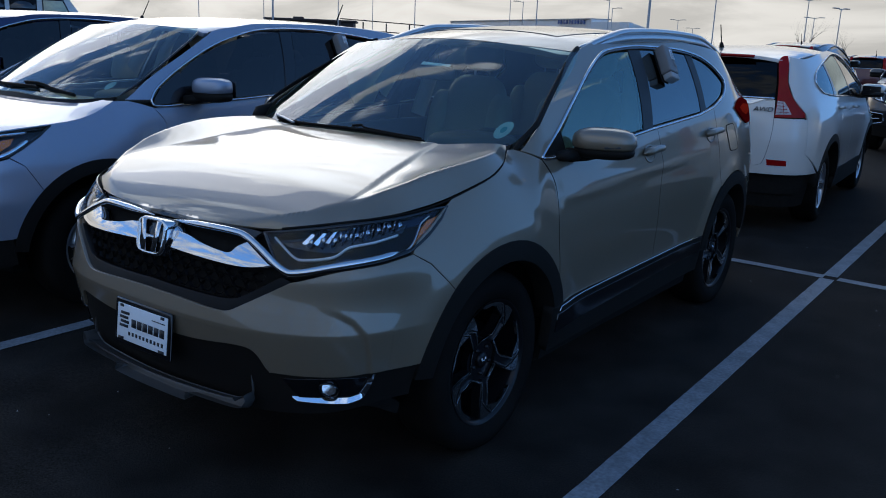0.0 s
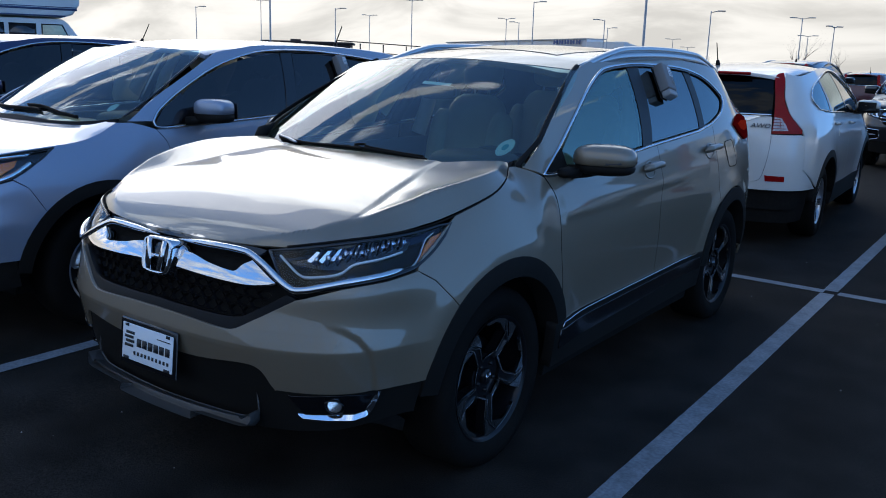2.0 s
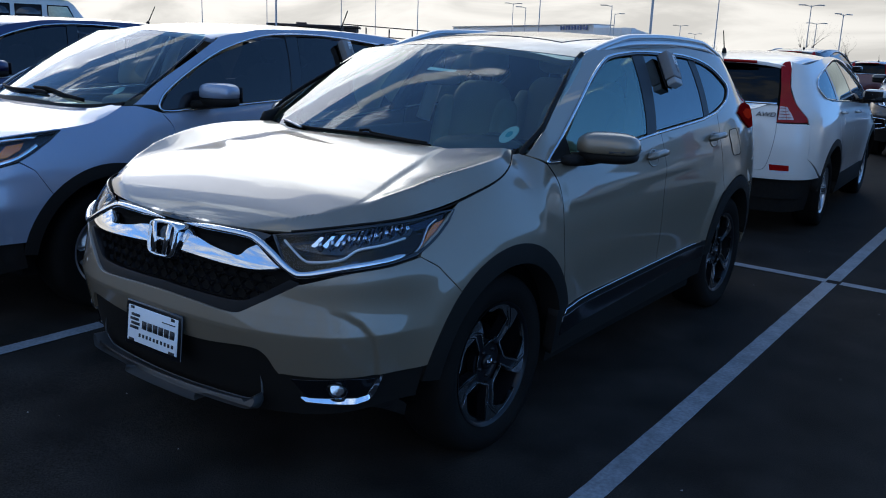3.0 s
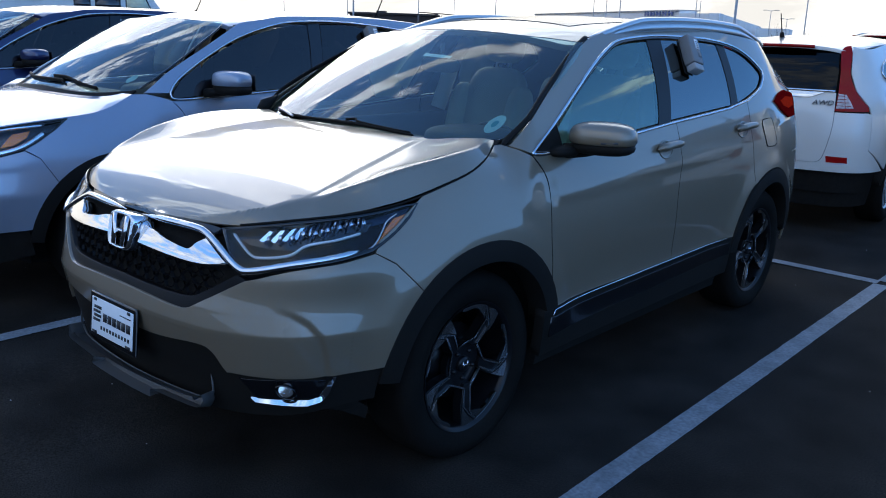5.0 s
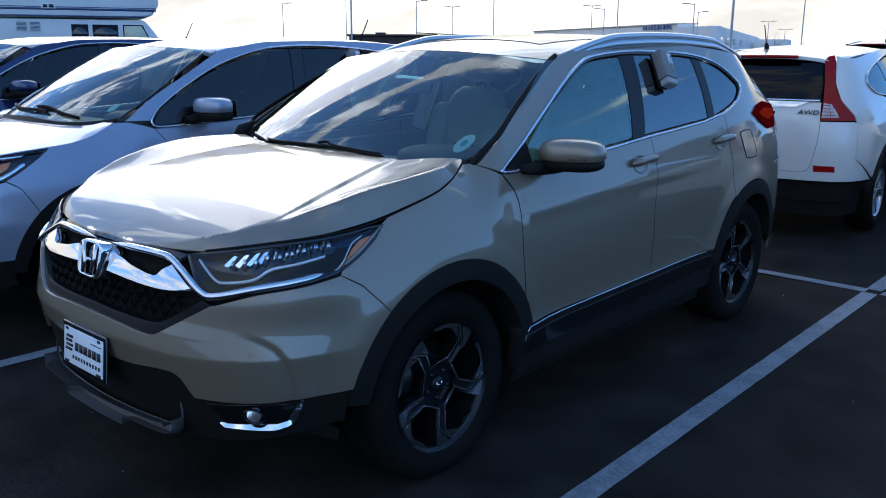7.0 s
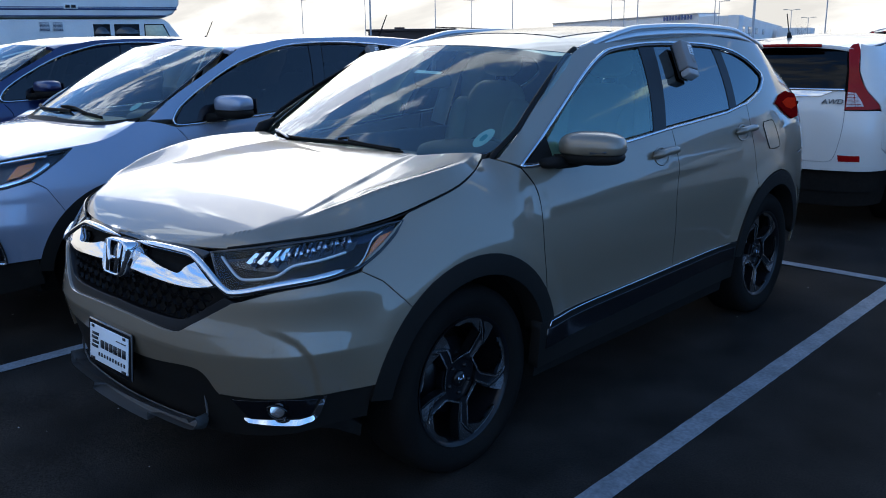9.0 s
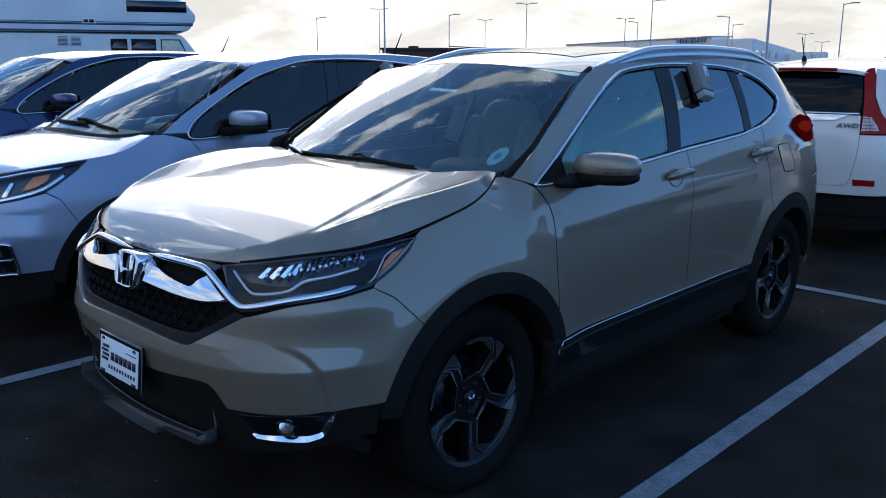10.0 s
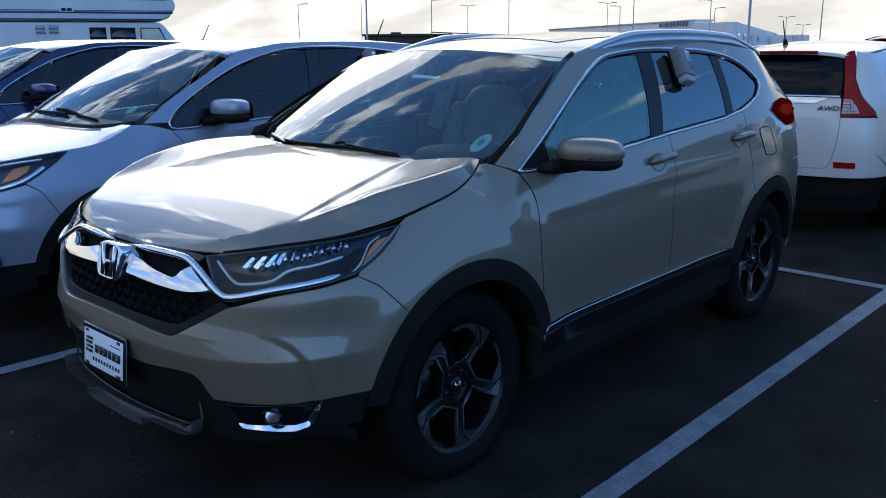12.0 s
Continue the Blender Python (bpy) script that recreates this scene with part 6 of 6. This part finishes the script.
        panel("fog_lens", side, [(0.71, 0.605), (0.82, 0.612), (0.845, 0.57), (0.735, 0.565)], BOWL, fog, "clear fog lamp", flip=f, out=0.010, thick=0.02, step=0.03)
        ribbon("fog_bar", side, [(0.58, 0.555), (0.70, 0.545), (0.88, 0.55)], 0.014, 0.012, CHROME, fog, flip=f, out=0.004)
    for pts in (((-0.58, 1.195), (-0.30, 1.19), (0.10, 1.193), (0.18, 1.188)), ((0.0, 1.21), (0.16, 1.21), (0.34, 1.185), (0.50, 1.165))):
        ribbon("wiper", S.screen, curve(*pts), 0.012, 0.016, PLASTIC, root, "black windscreen wiper", ref=(0, 0.5, 0.9), out=0.008)
    panel("round_sticker", S.screen, arc(0.60, 1.238, 0.024, 0, 360, 20)[:-1], STICKER, root, "round pale inspection sticker", core=(0, 0.4, 0.9), out=-0.007, thick=0.001, step=0.03)
    if antenna:
        bm = bmesh.new()
        ax = 0.17 if tail else -0.17
        tube(bm, [(ax, 1.62, 1.60), (ax, 1.65, 1.665)], [0.028, 0.016], 10)
        tube(bm, [(ax, 1.645, 1.655), (ax, 1.74, 1.83)], [0.006, 0.0045], 8)
        part("antenna", bm, PLASTIC, root, "black mast antenna")
    cabin(S, root, BEIGE if not tail else CABIN)
    for y, sx in ((-1.31, 1), (-1.31, -1), (1.31, 1), (1.31, -1)):
        wheel(root, sx * 0.848, y, 0.352, 0.222, "plain", (SATIN if wheels else DARKALLOY, MACHINED), turn=20 if y < 0 else 47)
    root.matrix_world = m
    return root, S


silver, OLDER_SHAPE = older_car("parked silver SUV of an older model with tinted windows", SILVER, pose(-2.60, -0.05, ground_z(-2.6)), "parked SUVs", rail=True)
blue_car, _ = older_car("parked dark blue SUV of an older model", NAVY, pose(-5.52, 0.02, ground_z(-5.5)), "parked SUVs", wheels=False, rail=True)
white_car, _ = older_car("parked white SUV seen from behind with tall red lamps", WHITE, pose(-0.215, 6.03, 0.0, 0, 0, 183.3), "parked SUVs", tail=True)
next_car, _ = older_car("parked white SUV with tall red lamps in the next bay", WHITE, pose(2.78, 6.1, 0.0, 0, 0, 181.5), "parked SUVs", tail=True)
lockbox(OLDER_SHAPE.side, 3.62, 1.46, pose(-2.60, -0.05, ground_z(-2.6)), "grey key lockbox on the silver car's rear window", 4)
lockbox(OLDER_SHAPE.side, 3.62, 1.46, pose(-5.52, 0.02, ground_z(-5.5)), "grey key lockbox on the blue car's rear window", 4)


# ---- vehicles further off ----
black_suv, _ = older_car("parked black SUV facing the lane with bright grille", BLACKPAINT, pose(0.56, 14.0, 0) @ Matrix.Diagonal((1.03, 1.0, 1.07, 1)), "parked SUVs far off", simple=True, wheels=False)
dark_suv, _ = older_car("parked dark grey SUV with its back to the lane", GREYPAINT, pose(-3.40, 20.8, 0, 0, 0, 180) @ Matrix.Diagonal((1.06, 1.1, 1.14, 1)), "parked SUVs far off", simple=True, rail=True)
red_suv, _ = older_car("parked dark red SUV in a further row", REDPAINT, pose(-3.3, 30.2, 0, 0, 0, 180), "parked SUVs far off", simple=True)

CAMPERWHITE = material("aged_white_fibreglass", (0.66, 0.66, 0.63), rough=0.4, grain=0.04, scale=30, patch=0.08, patch_scale=1.2)
CAMPERBLUE = material("blue_stripe_paint", (0.035, 0.055, 0.13), rough=0.4, grain=0.08, scale=40)
CURTAIN = material("pale_curtain", (0.62, 0.60, 0.42), rough=0.9, grain=0.15, scale=14)


def camper():
    root = thing("camper_van", "old white high-top camper van with blue stripes", "camper van")

    def body(profile, w, bevel):
        bm = bmesh.new()
        a = [bm.verts.new((x, -w, z)) for x, z in profile]
        b = [bm.verts.new((x, w, z)) for x, z in profile]
        bm.faces.new(a)
        bm.faces.new(b[::-1])
        for i in range(len(a)):
            bm.faces.new((a[i], b[i], b[(i + 1) % len(a)], a[(i + 1) % len(a)]))
        bmesh.ops.recalc_face_normals(bm, faces=bm.faces)
        bmesh.ops.bevel(bm, geom=bm.edges[:], offset=bevel, segments=3, profile=0.6, affect="EDGES", clamp_overlap=True)
        return bm
    part("lower_body", body([(0, 0.45), (0, 2.40), (4.98, 2.40), (5.12, 2.30), (5.75, 1.42), (6.45, 1.22), (6.5, 0.5), (5.9, 0.42)], 0.99, 0.06), CAMPERWHITE, root)
    top = part("high_roof", body([(-0.05, 2.43), (-0.02, 3.20), (0.25, 3.36), (4.75, 3.42), (5.15, 3.30), (5.44, 2.95), (5.44, 2.80), (5.25, 2.52), (5.0, 2.45)], 1.06, 0.07), CAMPERWHITE, root, "white moulded high roof with cab overhang")
    for z0, h in ((2.63, 0.055), (2.70, 0.02), (2.46, 0.035)):
        bm = bmesh.new()
        box(bm, 0.05, 5.36 if z0 > 2.5 else 5.05, -1.068, -1.058, z0, z0 + h)
        part("stripe", bm, CAMPERBLUE, top, "dark blue stripe")

    def window(x0, x1, z0, z1, y, mat, nose=0.0):
        w = new("side_window")
        w.parent = root
        bm = bmesh.new()
        slab(bm, [(x0, z0), (x1 + nose, z0), (x1, z1), (x0, z1)], lambda u, v, d: (u, y - 0.012 + d, v), 0.03)
        part("window_frame", bm, GLOSSBLACK, w)
        bm = bmesh.new()
        slab(bm, [(x0 + 0.03, z0 + 0.03), (x1 + nose - 0.04, z0 + 0.03), (x1 - 0.03, z1 - 0.03), (x0 + 0.03, z1 - 0.03)], lambda u, v, d: (u, y - 0.018 + d, v), 0.01)
        part("pane", bm, mat, w)
    window(3.60, 5.20, 3.0, 3.30, -1.06, PANEDARK)
    for x0, x1 in ((3.12, 3.55), (3.66, 4.32)):
        window(x0, x1, 1.75, 2.26, -0.99, PANEDARK)
    window(4.45, 4.98, 1.70, 2.26, -0.99, CURTAIN, 0.25)
    for x0 in (1.75, 2.08):
        v = new("louvre_vent")
        v.parent = root
        bm = bmesh.new()
        box(bm, x0, x0 + 0.29, -1.005, -0.985, 2.06, 2.34, 0.01)
        part("vent_frame", bm, CAMPERWHITE, v)
        for k in range(7):
            bm = bmesh.new()
            box(bm, x0 + 0.025, x0 + 0.265, -1.012, -1.0, 2.085 + 0.034 * k, 2.100 + 0.034 * k)
            part("slat", bm, LAMPGREY, v)
    bm = bmesh.new()
    box(bm, 2.42, 2.78, -1.08, -1.05, 2.66, 2.80, 0.02)
    v = part("roof_vent", bm, CAMPERWHITE, root)
    bm = bmesh.new()
    box(bm, 2.47, 2.58, -1.086, -1.07, 2.69, 2.77)
    box(bm, 2.61, 2.73, -1.086, -1.07, 2.69, 2.77)
    part("vent_mesh", bm, GLOSSBLACK, v)
    ladder = new("ladder")
    ladder.parent = root
    for y in (-0.75, -0.45):
        bm = bmesh.new()
        tube(bm, [(-0.12, y, 0.9), (-0.12, y, 3.3), (0.0, y, 3.5), (0.3, y, 3.46)], 0.016, 8)
        part("rail", bm, SATIN, ladder)
    for k in range(7):
        bm = bmesh.new()
        tube(bm, [(-0.12, -0.75, 1.05 + 0.33 * k), (-0.12, -0.45, 1.05 + 0.33 * k)], 0.013, 8)
        part("rung", bm, SATIN, ladder)
    bm = bmesh.new()
    box(bm, -0.03, 0.0, -0.85, 0.6, 1.5, 2.2, 0.01)
    part("rear_window", bm, PANEDARK, root)
    for x in (1.25, 5.0):
        for y in (-0.98, 0.98):
            bm = bmesh.new()
            lathe(bm, [(0.02, 0.0), (0.18, -0.02), (0.20, 0.02), (0.33, 0.02), (0.36, -0.03), (0.36, -0.2), (0.1, -0.2)], 28)
            for q in bm.verts:
                q.co = pose(x, y, 0.36, 0, 0, -90 if y < 0 else 90) @ q.co
            part("wheel", bm, RUBBER, root)
    root.matrix_world = pose(-22.9, 4.9, 0.0, 0, 0, 65.6)
    return root


PANEDARK = material("dark_window", (0.012, 0.014, 0.018), rough=0.08, coat=0.6, grain=0.3, scale=3)
camper()

# ---- lamp posts ----
POST = material("pale_painted_post", (0.36, 0.35, 0.34), rough=0.5, metal=0.0, grain=0.1, scale=20)


def lamp_post(x, y, tall, r, arms, turn):
    root = thing("lamp_post", "tall grey steel parking lot lamp post", "lamp post", "parking lot lamp posts")
    bm = bmesh.new()
    tube(bm, [(0, 0, 0), (0, 0, 0.8), (0, 0, 0.81), (0, 0, tall)], [r * 1.4, r * 1.4, r * 0.65, r * 0.45], 10)
    part("pole", bm, POST, root)
    k = r / 0.12
    for side in range(arms):
        a = math.pi * side
        bm = bmesh.new()
        tube(bm, [(0, 0, tall - 0.15 * k), (0.5 * k * math.cos(a), 0, tall - 0.03 * k), (0.9 * k * math.cos(a), 0, tall)], 0.05 * k, 6)
        part("arm", bm, POST, root)
        bm = bmesh.new()
        box(bm, -0.45 * k, 0.45 * k, -0.2 * k, 0.2 * k, -0.06 * k, 0.06 * k, 0.02 * k, m=pose(1.15 * k * math.cos(a), 0, tall + 0.02))
        part("lamp_head", bm, POST, root)
    root.matrix_world = pose(x, y, 0, 0, 0, turn)
    return root


for x, y, tall, r, arms, turn in (
        (-64.3, 48.0, 5.9, 0.071, 1, 30), (-68.7, 59.9, 7.4, 0.075, 2, 40), (-38.0, 33.1, 9.5, 0.098, 2, 30), (-41.3, 42.4, 5.1, 0.060, 1, 40), (-56.8, 63.9, 6.0, 0.060, 2, 40), (-43.9, 54.6, 6.6, 0.069, 2, 40),
        (-54.3, 86.3, 6.9, 0.080, 2, 30), (-46.1, 75.8, 5.9, 0.079, 1, 200), (-36.5, 62.4, 6.9, 0.083, 1, 30), (-43.0, 90.0, 6.9, 0.102, 1, 200), (-49.8, 105.1, 6.7, 0.096, 1, 30), (-20.1, 48.5, 10.5, 0.136, 2, 30),
        (-57.9, 149.5, 6.8, 0.103, 2, 20), (-74.7, 202.0, 6.7, 0.125, 2, 20), (-20.0, 60.3, 5.8, 0.077, 1, 20), (-18.7, 81.4, 6.5, 0.084, 2, 20), (-36.1, 156.4, 7.8, 0.129, 2, 30), (-22.9, 114.3, 7.3, 0.121, 2, 70), (-38.0, 252.5, 8, 0.2, 1, 20)):
    lamp_post(x, y, tall, r, arms, turn)

# ---- buildings ----
CLADDING = material("white_metal_cladding", (0.84, 0.78, 0.72), rough=0.5, grain=0.04, scale=2, patch=0.05, patch_scale=0.15)
FASCIA = material("grey_fascia", (0.40, 0.38, 0.36), rough=0.5, grain=0.06, scale=2)
SIGNBLUE = material("blue_sign_face", (0.05, 0.10, 0.26), rough=0.4, grain=0.05, scale=3)
BROWN = material("brown_cladding", (0.045, 0.028, 0.022), rough=0.7, grain=0.15, scale=3)
FARGLASS = material("far_window_glass", (0.03, 0.05, 0.09), rough=0.1, coat=0.5, grain=0.2, scale=1)


def dealership():
    root = thing("dealership_building", "long white flat-roofed showroom with a blue sign", "building")

    def block(name, x0, y0, x1, y1, deep, tall, mat, label=""):
        a, b = Vector((x0, y0, 0)), Vector((x1, y1, 0))
        t = (b - a).normalized()
        n = Vector((-t.y, t.x, 0))
        bm = bmesh.new()
        slab(bm, [(0, 0), ((b - a).length, 0), ((b - a).length, tall), (0, tall)], lambda u, v, d: a + t * u + n * d + Vector((0, 0, v)), deep)
        ob = part(name, bm, mat, root, label, smooth=False)
        return ob, a, t, n, (b - a).length
    a, b = Vector((-144.6, 198.2, 0)), Vector((-79.0, 156.6, 0))
    length = (b - a).length
    t = (b - a).normalized()
    n = Vector((-t.y, t.x, 0))
    block("showroom", a.x, a.y, b.x, b.y, 4, 6.85, CLADDING)
    bm = bmesh.new()
    slab(bm, [(0, 6.86), (length, 6.86), (length, 7.06), (0, 7.06)], lambda u, v, d: a + t * u - n * 0.3 + n * d + Vector((0, 0, v)), 5)
    part("roof_edge", bm, FASCIA, root, "grey roof edge", smooth=False)
    for k in range(5):                        # the sign: plain blue bars in place of lettering
        bm = bmesh.new()
        u0 = 64.5 + 2.42 * k
        poly = [(0, 5.90), (0.42, 5.90), (0.42, 6.18), (1.15, 6.18), (1.15, 5.90), (1.57, 5.90), (1.57, 6.76), (1.15, 6.76), (1.15, 6.48), (0.42, 6.48), (0.42, 6.76), (0, 6.76)]
        slab(bm, [(u0 + u, v) for u, v in poly], lambda u, v, d: a + t * u - n * 0.5 + n * d + Vector((0, 0, v)), 0.2)
        part("sign_bar", bm, SIGNBLUE, root, "blue sign bar", smooth=False)
    block("porch", -78.9, 156.5, -70.1, 155.4, 1.5, 6.35, CLADDING)
    _, a2, t2, n2, l2 = block("workshop", -70.1, 155.6, -123.5, 307.5, 2, 6.4, CLADDING)
    block("annexe", -104.0, 256.0, -95.2, 258.7, 20, 5.2, CLADDING)
    for u0 in (5.0, 20.0, 40.0, 62.0):
        w = new("window")
        w.parent = root
        bm = bmesh.new()
        slab(bm, [(u0, 3.1), (u0 + 6.5, 3.1), (u0 + 6.5, 4.5), (u0, 4.5)], lambda u, v, d: a2 + t2 * u - n2 * 0.10 + n2 * d + Vector((0, 0, v)), 0.14)
        part("window_frame", bm, FASCIA, w, smooth=False)
        bm = bmesh.new()
        slab(bm, [(u0 + 0.4, 3.25), (u0 + 6.1, 3.25), (u0 + 6.1, 4.35), (u0 + 0.4, 4.35)], lambda u, v, d: a2 + t2 * u - n2 * 0.14 + n2 * d + Vector((0, 0, v)), 0.1)
        part("pane", bm, FARGLASS, w, smooth=False)
    return root


dealership()
shed = thing("low_brown_building", "low dark brown flat-roofed building", "building")
bm = bmesh.new()
box(bm, -5.2, 5.2, -4, 4, 0, 3.25, 0.05)
part("wall", bm, BROWN, shed, smooth=False)
bm = bmesh.new()
box(bm, -5.5, 5.5, -4.3, 4.3, 3.26, 3.5, 0.03)
part("roof", bm, BROWN, shed, smooth=False)
bm = bmesh.new()
box(bm, -2.2, -1.0, -2, -1, 3.51, 3.75, 0.03)
part("roof_unit", bm, BROWN, shed, smooth=False)
shed.matrix_world = pose(-75.5, 74.0, 0, 0, 0, 40)

trailer = thing("open_trailer", "open car trailer with thin rail frame", "trailer")
for z in (1.2, 1.9, 2.45):
    bm = bmesh.new()
    tube(bm, [(-3.4, 0, z + 0.15), (3.4, 0, z - 0.15)], 0.035, 6)
    part("rail", bm, BROWN, trailer)
for k in range(6):
    bm = bmesh.new()
    tube(bm, [(-3.4 + 1.36 * k, 0, 0.6), (-3.4 + 1.36 * k, 0, 2.5 - 0.04 * k)], 0.04, 6)
    part("post", bm, BROWN, trailer)
bm = bmesh.new()
box(bm, -3.6, 3.6, -1, 1, 0.5, 0.7, 0.02)
part("deck", bm, BROWN, trailer)
for x in (-1, 1):
    bm = bmesh.new()
    lathe(bm, [(0.02, 0.0), (0.30, 0.0), (0.35, -0.05), (0.35, -0.2), (0.02, -0.22)], 20)
    for q in bm.verts:
        q.co = pose(x, -1.0, 0.35, 0, 0, -90) @ q.co
    part("wheel", bm, RUBBER, trailer)
trailer.matrix_world = pose(-30.0, 35.5, 0.0, 0, 0, 35)

# ---- bare trees ----
BARK = material("grey_brown_bark", (0.11, 0.075, 0.055), rough=0.9, grain=0.3, scale=25, bump=0.4)


def bare_tree(x, y, tall, seed, spread=0.5):
    rng = random.Random(seed)
    root = thing("tree", "leafless tree with a wide fan of thin twigs", "tree", "bare trees")
    trunk, crown = bmesh.new(), bmesh.new()
    tube(trunk, [(0, 0, 0), (0.05, 0, tall * 0.15), (0, 0.05, tall * 0.30)], [tall * 0.028, tall * 0.022, tall * 0.018], 9)

    def grow(p, way, length, r, level):
        q, pts, rad = p, [p], [r]
        for i in range(3):
            way = (way + Vector((rng.uniform(-0.22, 0.22), rng.uniform(-0.22, 0.22), rng.uniform(-0.05, 0.18)))).normalized()
            q = q + way * length / 3
            pts.append(q)
            rad.append(r * (1 - 0.22 * (i + 1)))
        tube(crown, pts, rad, 6 if level < 2 else 4)
        if level < 5:
            for _ in range(3 if level < 2 else rng.choice((2, 2, 3))):
                a = rng.uniform(0, 2 * math.pi)
                o = Vector((math.cos(a), math.sin(a), 0.25))
                grow(pts[rng.choice((2, 3))], (way + o * spread * rng.uniform(0.7, 1.5)).normalized(), length * rng.uniform(0.62, 0.8), rad[-1] * 0.8, level + 1)
    for k in range(4):
        a = 2 * math.pi * k / 4 + rng.uniform(-0.4, 0.4)
        grow(Vector((0, 0.05, tall * 0.28)), Vector((0.6 * math.cos(a), 0.6 * math.sin(a), 1)).normalized(), tall * 0.28, tall * 0.012, 0)
    part("trunk", trunk, BARK, root)
    part("crown", crown, BARK, root, "bare branches and twigs")
    root.matrix_world = pose(x, y, 0)


bare_tree(-24.0, 103.0, 6.6, 3)
bare_tree(-22.0, 113.5, 5.0, 8, 0.7)
bare_tree(-48.0, 127.0, 4.9, 11, 0.7)
bare_tree(-45.0, 131.0, 4.4, 12, 0.7)
